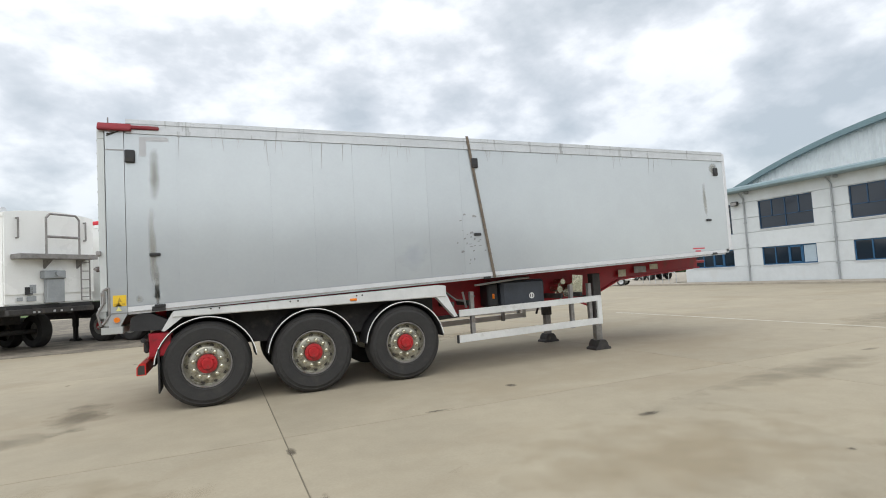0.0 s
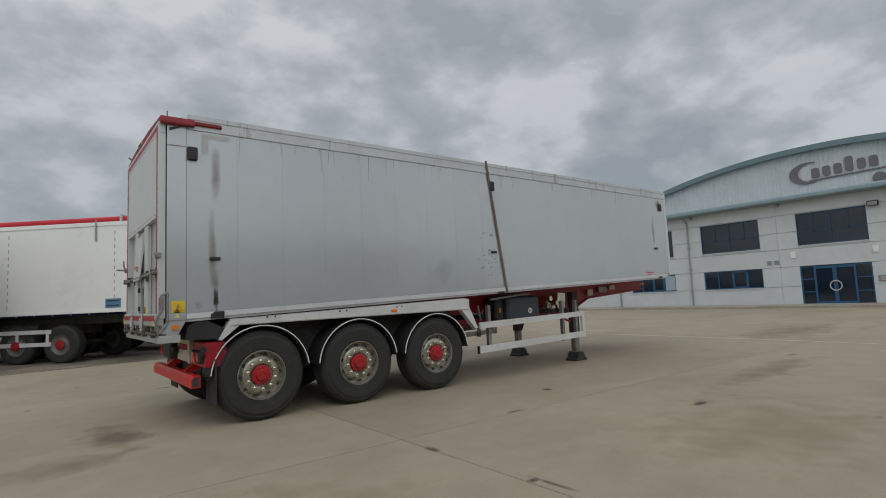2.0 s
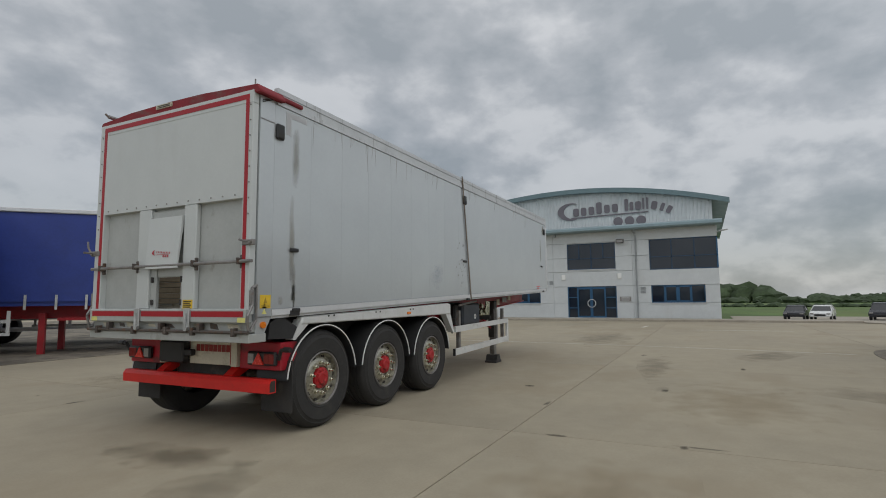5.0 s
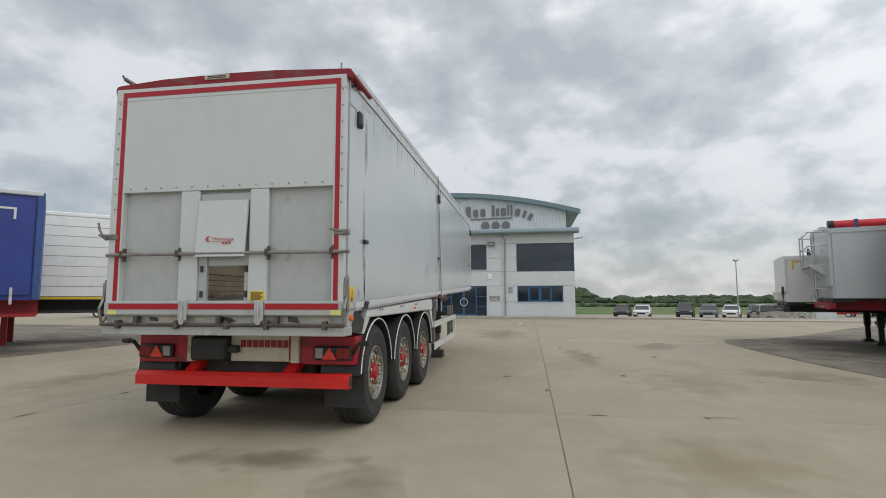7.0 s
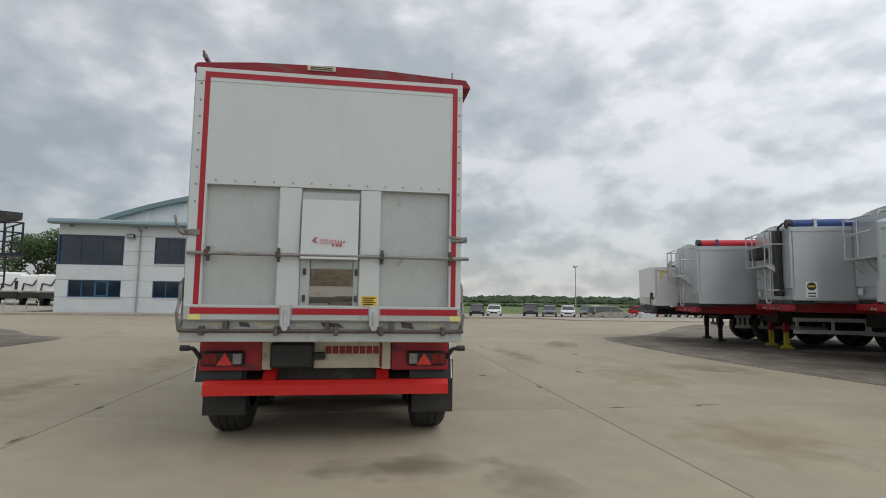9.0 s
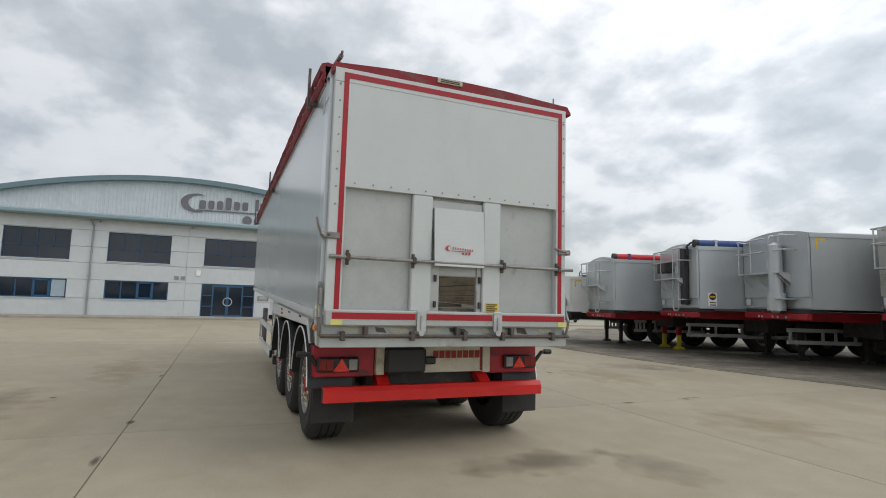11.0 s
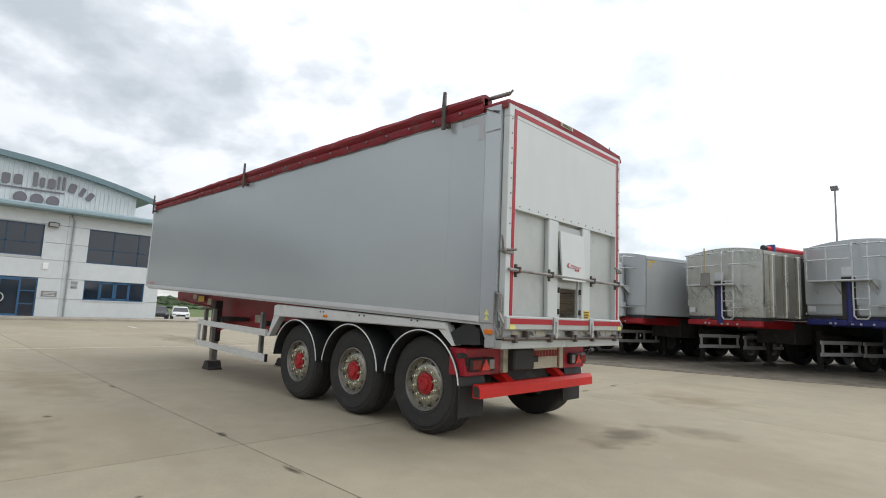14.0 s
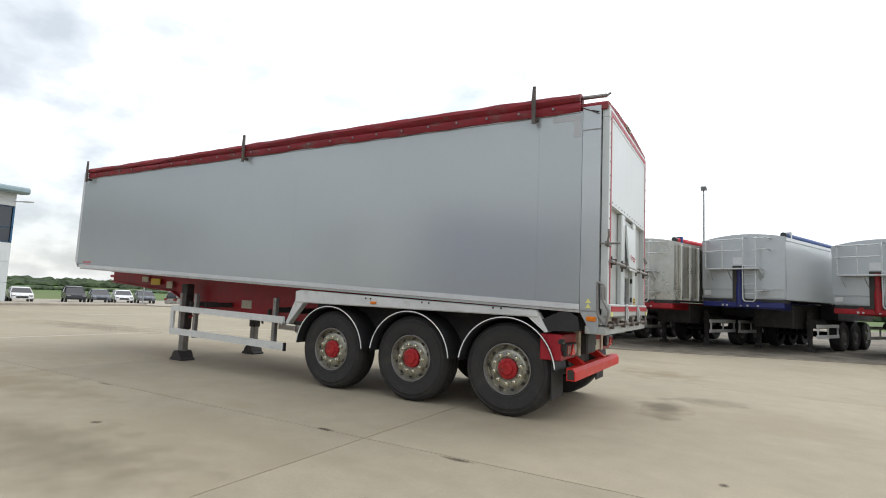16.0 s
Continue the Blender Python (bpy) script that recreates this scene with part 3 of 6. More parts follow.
for y, top in ((8.65, EAVE), (19.25, EAVE), (24.5, EAVE)):
    bm = B()
    s = 1 if y > 16 else 0
    rod(bm, [(-0.07, y - OY, 0.14), (-0.07, y - OY, 5.4), (-0.3, y + 0.12 - OY, 5.75)], 0.05, 8)
    pipe = part("downpipe", bm, PIPE_GREY, offices, "grey rainwater pipe")
    for z in (1.0, 2.4, 3.8):
        bm = B()
        box(bm, -0.13, 0.0, y - 0.07 - OY, y + 0.07 - OY, z, z + 0.06)
        part("pipe_clip", bm, PIPE_GREY, pipe)
for y in (9.6, 25.05):
    bm = B()
    box(bm, -0.28, -0.1, y - 0.24 - OY, y + 0.24 - OY, 5.0, 5.27, 0.03)
    lampb = part("floodlight", bm, BLACK_PLASTIC, offices, "black floodlight with a pale lens")
    bm = B()
    box(bm, -0.29, -0.27, y - 0.2 - OY, y + 0.2 - OY, 5.03, 5.22)
    part("lens", bm, CLEAR_LENS, lampb)
for y, z, w, h, m in ((14.62, 2.5, 0.26, 0.26, PIPE_GREY), (14.25, 2.5, 0.26, 0.26, PIPE_GREY), (8.3, 2.03, 0.3, 0.18, PIPE_GREY), (8.3, 1.8, 0.3, 0.18, PIPE_GREY)):
    bm = B()
    for k in range(5):
        box(bm, -0.025, 0.0, y - w / 2 - OY, y + w / 2 - OY, z - h / 2 + k * h / 5, z - h / 2 + (k + 0.7) * h / 5)
    part("vent", bm, m, offices, "grey louvred vent")
for y, z in ((9.72, 2.85), (13.4, 2.85)):
    bm = B()
    box(bm, -0.06, 0.0, y - 0.13 - OY, y + 0.13 - OY, z - 0.18, z + 0.18, 0.02)
    part("wall_lamp", bm, WHITE_PAINT, offices, "small white wall box")
bm = B()
box(bm, -0.03, 0.0, 9.05 - OY, 9.75 - OY, 1.2, 1.5)
plq = part("plaque", bm, STEEL, offices, "small grey plaque")
bm = B()
for k in range(3):
    box(bm, -0.036, -0.028, 9.15 - OY, 9.65 - OY, 1.26 + k * 0.08, 1.29 + k * 0.08)
part("print", bm, WHITE_TRIM, plq)
bm = B()
tube(bm, (-0.35, 3.75 - OY, 5.42), (-0.6, 3.35 - OY, 5.45), 0.05)
tube(bm, (0.0, 3.95 - OY, 5.4), (-0.35, 3.75 - OY, 5.42), 0.03)
part("camera_mount", bm, WHITE_TRIM, offices, "small white security camera on an arm")

# company sign as plain shapes: a crescent, letter-sized bars, an underline and three discs
sign = thing("wall_sign", pose(FX + GX - 0.05, 10.9, 7.9), "purple-grey raised sign of plain shapes on the gable", "sign")
bm = B()
outer = [(3.22 + 1.06 * math.cos(a), 0.45 + 0.70 * math.sin(a)) for a in (radians(-112 + i * 224 / 28) for i in range(29))]
inner = [(2.98 + 0.80 * math.cos(a), 0.47 + 0.60 * math.sin(a)) for a in (radians(112 - i * 224 / 28) for i in range(29))]
prism(bm, outer + inner, "x", -0.06, 0.0)
part("crescent", bm, SIGN_GREY, sign)
bm = B()
prism(bm, [(3.2, -0.13), (-2.62, -0.02), (-2.62, 0.07), (3.2, -0.04)], "x", -0.05, 0.0)
part("underline", bm, SIGN_GREY, sign)


def sign_bar(y, z, wd, h, lean):
    """A letter-sized upright bar with softened corners."""
    r = min(wd, h) * 0.3
    pts = []
    for cy, cz, a0 in ((wd / 2 - r, h - r, 0), (-wd / 2 + r, h - r, 90), (-wd / 2 + r, r, 180), (wd / 2 - r, r, 270)):
        for k in range(4):
            a = radians(a0 + 30 * k)
            pts.append((cy + r * math.cos(a), cz + r * math.sin(a)))
    c, w = math.cos(lean), math.sin(lean)
    return prism(B(), [(y + p * c + q * w, z + q * c - p * w) for p, q in pts], "x", -0.06, 0.0)


SIGN_ROW = [(2.80 - 0.60 * i, 0.05 + 0.025 * i, 0.42, 0.92 if i == 3 else 0.64, 0.0) for i in range(6)]
SIGN_ROW += [(-1.05, 0.20, 0.26, 0.92, 0.0), (-1.42, 0.21, 0.26, 0.64, 0.0), (-1.90, 0.22, 0.42, 0.64, 0.0), (-2.28, 0.22, 0.13, 0.88, 0.0),
             (-2.55, 0.21, 0.13, 0.9, 0.0), (-2.98, 0.16, 0.42, 0.62, -0.22), (-3.50, 0.02, 0.26, 0.6, -0.38), (-3.92, -0.18, 0.34, 0.58, -0.55)]
for bar in SIGN_ROW:
    part("bar", sign_bar(*bar), SIGN_GREY, sign)
for k in range(3):
    bm = B()
    prism(bm, [(-0.4 - k * 0.84 + 0.35 * math.cos(2 * math.pi * i / 24), -0.59 + 0.35 * math.sin(2 * math.pi * i / 24)) for i in range(24)], "x", -0.05, 0.0)
    part("disc", bm, SIGN_GREY, sign)

# hoops by the far corner
for y in (30.6, 31.9, 33.2):
    hoop = thing("cycle_hoop", pose(30.4, y, 0.0), "bent steel hoop set in the ground", "hoop", "hoops by the offices")
    bm = B()
    rod(bm, [(0, -0.35, 0.0), (0, -0.35, 0.75), (0, -0.25, 0.9), (0, 0.25, 0.9), (0, 0.35, 0.75), (0, 0.35, 0.0)], 0.03)
    part("bent_tube", bm, GALVANISED, hoop)


# ---- the tipping trailer ----
TY = 9.885  # its middle line
trailer = thing("tipper_trailer", pose(0, TY, 0), "silver alloy tipping trailer with red chassis standing on its legs", "trailer")
W = 1.245
XR, XF = -1.52, 8.72


def low_z(x):
    return 1.25 + (x - XR) * 0.0352


def side(s):
    name = "side_panel"
    joints = [XR + 0.56 * k for k in range(9)] + [XF] if s < 0 else [XR, -1.03, 2.75, XF]
    for a, b in zip(joints, joints[1:]):
        bm = B()
        g = 0.0005
        prism(bm, [(a + g, low_z(a) + 0.07), (b - g, low_z(b) + 0.07), (b - g, 3.41), (a + g, 3.41)], "y", s * (W - 0.004), s * W)
        part(name, bm, SILVER if s < 0 else SILVER_SHADED, trailer)
    bm = B()
    prism(bm, [(XR, low_z(XR)), (XF, low_z(XF)), (XF, 3.5), (XR, 3.5)], "y", s * (W - 0.05), s * (W - 0.006))
    part("side_backing", bm, SILVER, trailer)
    each("top_rail", [(-1.5, XF, min(s * (W - 0.04), s * (W + o)), max(s * (W - 0.04), s * (W + o)), z0, z1) for z0, z1, o in ((3.415, 3.467, 0.012), (3.468, 3.535, 0.006), (3.536, 3.59, 0.014))], SILVER_DIRTY if s < 0 else SILVER, trailer, "grimy silver top rail")
    bm = B()
    prism(bm, [(XR, low_z(XR)), (XF - 0.1, low_z(XF - 0.1)), (XF - 0.1, low_z(XF) + 0.06), (XR, low_z(XR) + 0.06)], "y", s * (W - 0.05), s * (W + 0.016))
    prism(bm, [(XR, low_z(XR) - 0.03), (XF - 0.1, low_z(XF - 0.1) - 0.03), (XF - 0.1, low_z(XF - 0.1) - 0.004), (XR, low_z(XR) - 0.004)], "y", s * (W - 0.08), s * (W - 0.012))
    part("bottom_rail", bm, WHITE_TRIM, trailer)
    # corner post with its pointed foot
    bm = B()
    prism(bm, [(-1.72, 1.02), (-1.645, 1.01), (-1.525, 1.235), (-1.525, 3.47), (-1.72, 3.47)], "y", s * (W - 0.06), s * (W + 0.004))
    post = part("corner_post", bm, SILVER, trailer, "silver rear corner post")
    each("seam", [(-1.72, -1.525, min(s * (W + 0.001), s * (W + 0.007)), max(s * (W + 0.001), s * (W + 0.007)), z, z + 0.012) for z in (1.235, 3.2)], STEEL, post)
    bm = B()
    yc = s * (W + 0.006)
    tube(bm, (-1.635, yc - s * 0.01, 1.165), (-1.635, yc + s * 0.02, 1.165), 0.032, 14) if s < 0 else box(bm, -1.70, -1.60, s * W, s * (W + 0.025), 1.135, 1.185, 0.008)
    part("marker_lamp", bm, ORANGE, post, "orange side marker lamp")
    bm = B()
    for k in range(2):
        z = 1.27 + k * 0.055
        prism(bm, [(-1.645, z), (-1.585, z), (-1.615, z + 0.05)], "y", s * W, s * (W + 0.008))
    part("arrow_sticker", bm, YELLOW_PALE, post, "pale yellow arrow stickers")
    return post


near_post, far_post = side(-1), side(1)
bm = B()
box(bm, -1.672, -1.535, -W - 0.008, -W, 1.325, 1.455)
warn = part("warning_sticker", bm, YELLOW, near_post, "yellow warning sticker")
bm = B()
prism(bm, [(-1.628, 1.375), (-1.582, 1.375), (-1.605, 1.43)], "y", -W - 0.0105, -W - 0.007)
box(bm, -1.66, -1.55, -W - 0.0105, -W - 0.007, 1.34, 1.345)
box(bm, -1.66, -1.55, -W - 0.0105, -W - 0.007, 1.352, 1.357)
part("print", bm, surface("ochre print", (0.42, 0.27, 0.03), 0.5), warn)

bm = B()
prism(bm, [(8.66, 1.62), (8.76, 1.66), (8.82, 1.75), (8.80, 3.56), (8.7, 3.58), (8.66, 3.56)], "y", -W + 0.006, W - 0.006)
part("front_wall", bm, WHITE_TRIM, trailer, "pale front bulkhead")
bm = B()
prism(bm, [(-1.6, 1.26), (XF - 0.02, low_z(XF) + 0.03), (XF - 0.02, low_z(XF) + 0.08), (-1.6, 1.32)], "y", -W + 0.051, W - 0.051)
part("floor", bm, GREEN_GREY, trailer, "dirty brown floor")
for s in (-1, 1):
    bm = B()
    box(bm, -1.72, -1.60, s * W - s * 0.06, s * W - s * 0.10, 1.05, 3.46) if s > 0 else box(bm, -1.72, -1.60, -W + 0.06, -W + 0.10, 1.05, 3.46)
    part("post_return", bm, STEEL, trailer)

LINING = surface("dirty brown lining board", (0.27, 0.225, 0.16), 0.75, 0.1, 0.2, 3, 40, 0.001, (0.12, 0.09, 0.06), 0.7, (1.5, 3, 14), 0.54)
for s in (-1, 1):
    each("lining_board", [(XR + 0.1, XF - 0.08, min(s * (W - 0.08), s * (W - 0.052)), max(s * (W - 0.08), s * (W - 0.052)), 1.66 + k * 0.147, 1.798 + k * 0.147) for k in range(12)], LINING, trailer, "", 0.006)
    each("lower_board", [(XR + 0.1, XR + 7.5 - 1.4 * k, min(s * (W - 0.08), s * (W - 0.052)), max(s * (W - 0.08), s * (W - 0.052)), 1.585 - 0.07 * k, 1.648 - 0.07 * k) for k in range(4)], LINING, trailer, "", 0.004)
each("front_lining", [(XF - 0.075, XF - 0.061, -W + 0.09, W - 0.09, 1.7, 3.4)], LINING, trailer)

# small fittings on the near side
for x, z in ((-1.46, 3.13), (3.22, 3.2), (8.5, 3.2)):
    bm = B()
    box(bm, x - 0.055, x + 0.055, -W - 0.035, -W, z - 0.08, z + 0.08, 0.012)
    lt = part("work_lamp", bm, BLACK_PLASTIC, trailer, "black square side lamp")
    bm = B()
    box(bm, x - 0.04, x + 0.04, -W - 0.04, -W - 0.034, z - 0.062, z - 0.02)
    part("lens", bm, RUBBER, lt)
for x, z in ((-1.22, 1.925), (3.2, 2.08), (8.22, 2.25), (-1.18, 1.30), (3.32, 1.40), (8.3, 1.6)):
    bm = B()
    box(bm, x - 0.06, x + 0.06, -W - 0.03, -W, z - 0.02, z + 0.02, 0.008)
    part("handle", bm, BLACK_PLASTIC, trailer, "short black side handle")
for s in (-1, 1):
    bm = B()
    x0 = -1.36
    for a, b, c, d in ((x0, x0 + 0.32, 3.33, 3.385), (x0, x0 + 0.075, 3.14, 3.3295)):
        if s < 0:
            box(bm, a, b, -W - 0.0025, -W - 0.0003, c, d)
        else:
            box(bm, a - 0.14, b - 0.14, W + 0.0003, W + 0.0025, c, d)
    part("corner_tape", bm, surface("grey contour tape", (0.45, 0.455, 0.46), 0.5, 0.1, 0.05), trailer, "grey corner tape")
bm = B()
prism(bm, [(3.09, 3.62), (3.135, 3.62), (3.475, 1.39), (3.43, 1.39)], "y", -W - 0.022, -W - 0.016)
part("strap", bm, surface("brown webbing strap", (0.15, 0.12, 0.09), 0.8, 0, 0.2, 12), trailer, "brown ratchet strap over the side")
# scuffed decal remains beside the strap, and the small red print
SCUFF = surface("grey scuffs", (0.2, 0.2, 0.2), 0.7)
rnd = random.Random(5)
bm = B()
for k in range(26):
    x, z = 3.05 + rnd.gauss(0, 0.12), 1.98 + rnd.gauss(0, 0.16)
    w, h = 0.02 + 0.05 * rnd.random(), 0.01 + 0.035 * rnd.random()
    prism(bm, [(x, z), (x + w, z + h * 0.4), (x + w * 0.7, z + h), (x + w * 0.1, z + h * 0.8)], "y", -W - 0.0022, -W - 0.0004)
part("scuff", bm, SCUFF, trailer, "dark scuffs on the paint")
DRIP = surface("dark drip marks", (0.27, 0.26, 0.24), 0.6, 0, 0.2, 8)
bm = B()
for k in range(46):
    x = rnd.choice([0.35, 1.2, 2.0, -0.95, -0.3, 4.9, 7.0, 5.6, 6.2, 3.5]) + rnd.gauss(0, 0.16)
    z1, ln, w = 3.41, abs(rnd.gauss(0.08, 0.12)) + 0.03, 0.004 + 0.007 * rnd.random()
    lean = rnd.gauss(0, 0.02)
    part("drip_mark", prism(B(), [(x, z1), (x + w, z1), (x + w * 0.6 + lean, z1 - ln), (x + w * 0.3 + lean, z1 - ln)], "y", -W - 0.0016, -W - 0.0003), DRIP, trailer)
bm = B()
prism(bm, [(-1.31, 2.5), (-1.21, 2.5), (-1.18, 1.31), (-1.28, 1.31)], "y", -W - 0.0022, -W - 0.0008)
part("dirt_streak", bm, RUNS, trailer, "faint brown dirt streak")
for x0, x1, z0, z1, m in ((-1.24, -1.17, 1.29, 1.56, GRIME), (-1.27, -1.15, 1.4, 1.85, RUNS), (-1.30, -1.10, 2.55, 3.25, RUNS), (-1.50, -1.30, 1.3, 1.5, RUNS), (8.10, 8.24, 2.3, 3.0, RUNS), (8.3, 8.6, 3.15, 3.4, RUNS)):
    part("dirt_streak", prism(B(), [(x0, z0), (x1, z0), (x1 - 0.02, z1), (x0 + 0.01, z1)], "y", -W - 0.0032, -W - 0.0024), m, trailer, "brown dirt streak down the side")
part("foot_block", box(B(), -1.27, -1.12, -W - 0.02, -W, 1.24, 1.30, 0.006), BLACK_PLASTIC, trailer)
bm = B()
prism(bm, [(1.7, 1.45), (2.5, 1.47), (2.5, 2.05), (1.7, 2.05)], "y", -W - 0.0022, -W - 0.0008)
part("dull_patch", bm, DULL, trailer, "dull bluish patch on the paint")
for s, x in ((-1, 7.75), (1, 8.2)):
    bm = B()
    for k in range(2):
        yy = sorted((s * (W + 0.0004), s * (W + 0.003)))
        box(bm, x + (0.06 if k else 0), x + (0.2 if k else 0.3), yy[0], yy[1], 1.70 - k * 0.05, 1.725 - k * 0.05)
    part("print", bm, RED_INK, trailer, "small red print")

# red sheet: rolled along the far top edge, boxed over the tailgate
bm = B()
n = 60
rows = []
prof = [(0.0, 3.42), (0.03, 3.422), (0.045, 3.455), (0.05, 3.50), (0.022, 3.522), (0.05, 3.54), (0.07, 3.57), (0.055, 3.61), (0.0, 3.635), (-0.07, 3.625), (-0.11, 3.585), (-0.10, 3.54), (-0.04, 3.50)]
for i in range(n + 1):
    x = -1.5 + (8.55 + 1.5) * i / n
    ring = []
    for k, (o, z) in enumerate(prof):
        wob = 0.016 if 0 < k < 12 else 0.006
        lift = 0.015 * math.sin(x * 0.55 + 0.8) if 4 < k < 11 else 0
        ring.append(bm.verts.new((x, W + o + wob * noise.noise((x * 2.3, k * 1.7, 0)) + 0.004 * noise.noise((x * 9, k, 3)), z + lift + wob * noise.noise((x * 2.9, k * 1.3, 9)))))
    rows.append(ring)
for p, q in zip(rows, rows[1:]):
    for k in range(len(prof) - 1):
        bm.faces.new((p[k], p[k + 1], q[k + 1], q[k])).smooth = True
bm.faces.new(rows[0])
bm.faces.new(rows[-1])
cover = part("roll_cover", bm, RED_SHEET, trailer, "creased dusty red roll-over sheet")
EYELET = mesh_of("eyelet", tube(B(), (0, 0.02, 0), (0, 0.066, 0), 0.014, 8), STEEL)
for k in range(24):
    shared("eyelet", EYELET, cover, pose(-1.2 + k * 0.41, W, 3.475))
bm = B()
prism(bm, [(-1.31, 3.435), (-1.315, 3.46), (-1.27, 3.53), (-0.5, 3.565), (0.0, 3.57), (0.7, 3.555), (1.22, 3.52), (1.245, 3.49), (1.24, 3.425), (1.22, 3.42), (1.21, 3.472), (-1.2, 3.472), (-1.24, 3.44)], "x", -1.79, -1.44)
bmesh.ops.bevel(bm, geom=bm.edges[:], offset=0.008, segments=1, affect="EDGES")
part("cover_cap", bm, RED_SHEET, trailer, "red sheet boxed over the tailgate")
bm = B()
box(bm, -1.46, -1.14, -W - 0.04, -W + 0.03, 3.465, 3.51, 0.01)
part("cover_pocket", bm, RED_SHEET, trailer)
bm = B()
prism(bm, [(-0.02, 3.515), (0.24, 3.515), (0.24, 3.56), (-0.02, 3.56)], "x", -1.802, -1.79)
pl = part("maker_plate", bm, CREAM, trailer, "small pale plate on the cover")
bm = B()
for k in range(2):
    box(bm, -1.806, -1.801, 0.01, 0.21, 3.523 + k * 0.017, 3.531 + k * 0.017)
part("print", bm, INK, pl)
bm = B()
tube(bm, (-1.4, W - 0.06, 3.60), (-1.76, W - 0.08, 3.60), 0.022, 10)
tube(bm, (-1.745, W - 0.08, 3.585), (-1.80, W - 0.08, 3.625), 0.012, 6)
part("roll_tube", bm, STEEL, trailer, "grey end of the sheet's roll tube")
bm = B()
tube(bm, (-1.7, -W + 0.1, 3.5), (-1.7, -W + 0.1, 3.63), 0.008, 6)
part("pin", bm, STEEL, trailer)
for x in (-0.985, 3.87, 8.52):
    bm = B()
    prism(bm, [(x - 0.022, 3.33), (x + 0.022, 3.33), (x + 0.03, 3.6), (x + 0.018, 3.76), (x - 0.012, 3.76), (x - 0.018, 3.6)], "y", W + 0.075, W + 0.10)
    prism(bm, [(x - 0.03, 3.37), (x + 0.03, 3.37), (x + 0.02, 3.41), (x - 0.02, 3.41)], "y", W, W + 0.08)
    part("sheet_stop", bm, RUSTY, trailer, "upright rusty steel sheet stop")
bm = B()
for s in (-1, 1):
    rod(bm, [(-1.62, s * (W + 0.012), 3.42), (-1.70, s * (W + 0.012), 3.395)], 0.006, 5)
    rod(bm, [(-1.50, s * (W + 0.012), 3.47), (-1.70, s * (W + 0.012), 3.375)], 0.005, 5)
part("cord", bm, INK, trailer)

# ---- tailgate ----
TX = -1.80
bm = B()
box(bm, TX, -1.73, -1.175, 1.135, 2.40, 3.465)
gate = part("tailgate", bm, TAILGATE, trailer, "pale grey tailgate with red edge tape")
each("lower_panel", [(TX + 0.06, -1.73, -1.119, -0.236, 1.27, 2.40), (TX + 0.06, -1.73, 0.156, 1.074, 1.27, 2.40), (TX + 0.06, -1.73, -0.235, 0.155, 1.656, 2.40), (TX + 0.06, -1.73, -0.235, 0.155, 1.27, 1.324)], TAILGATE_WORN, gate)
each("gate_frame", [(TX - 0.004, -1.73, -1.235, -1.12, 1.27, 3.34), (TX - 0.004, -1.73, 1.075, 1.215, 1.27, 3.34), (TX - 0.004, -1.73, -1.235, 1.215, 3.342, 3.47)], TAILGATE, gate, "", 0.004)
each("edge_tape", [(TX - 0.008, TX - 0.0045, a, b, c, d) for a, b, c, d in ((-1.185, -1.14, 1.30, 3.38), (1.09, 1.135, 1.30, 3.38), (-1.185, 1.135, 3.381, 3.432))], RED_TAPE, gate, "red reflective edge tape")
bm = B()
box(bm, TX - 0.03, TX + 0.06, -1.23, 1.21, 1.185, 1.325, 0.012)
part("gate_sill", bm, TAILGATE_WORN, gate)
each("sill_tape", [(TX - 0.034, TX - 0.0305, a, b, 1.245, 1.30) for a, b in ((-1.2, -0.49), (-0.38, 0.29), (0.40, 1.15))], RED_TAPE, gate, "red tape along the sill")
each("sill_reflector", [(TX - 0.034, TX - 0.0305, a, b, 1.195, 1.24) for a, b in ((-1.23, -1.13), (1.06, 1.16))], YELLOW_PALE, gate)
each("rib", [(TX + 0.002, TX + 0.06, a, b, 1.32, 2.40) for a, b in ((0.245, 0.445), (-0.475, -0.285))], TAILGATE, gate, "", 0.01)
each("hatch_rail", [(TX + 0.03, TX + 0.06, -0.284, 0.244, 2.28, 2.37), (TX + 0.045, TX + 0.0605, -0.234, 0.154, 1.66, 1.76), (TX + 0.03, TX + 0.06, 0.155, 0.244, 1.30, 1.78), (TX + 0.03, TX + 0.06, -0.284, -0.235, 1.30, 1.78)], TAILGATE_WORN, gate, "", 0.005)
for y in (0.20, -0.262):
    each("hatch_catch", [(TX + 0.005, TX + 0.03, y - 0.012, y + 0.012, z, z + 0.06) for z in (1.36, 1.60)], DARK_STEEL, gate, "", 0.004)
rnd = random.Random(8)
for k in range(14):
    x = -1.55 + 0.14 * k + 0.1 * rnd.random()
    y = -0.6 + 1.3 * rnd.random()
    bm = B()
    prism(bm, [(p, q) for p, q in blot(x, y, 0.10 + 0.1 * rnd.random(), 0.2 + 0.25 * rnd.random(), 0.3 * rnd.random(), 90 + k)], "z", low_z(x) + 0.055, low_z(x) + 0.09 + 0.015 * rnd.random())
    part("grain_remains", bm, GREEN_GREY, trailer, "brown remains of a load on the floor")
bm = B()
prism(bm, [(TX + 0.02, 2.29), (TX - 0.012, 2.29), (TX - 0.05, 1.745), (TX - 0.042, 1.742)], "y", -0.275, 0.235)
flap = part("hatch_flap", bm, TAILGATE, gate, "loose white flap plate over the hatch")


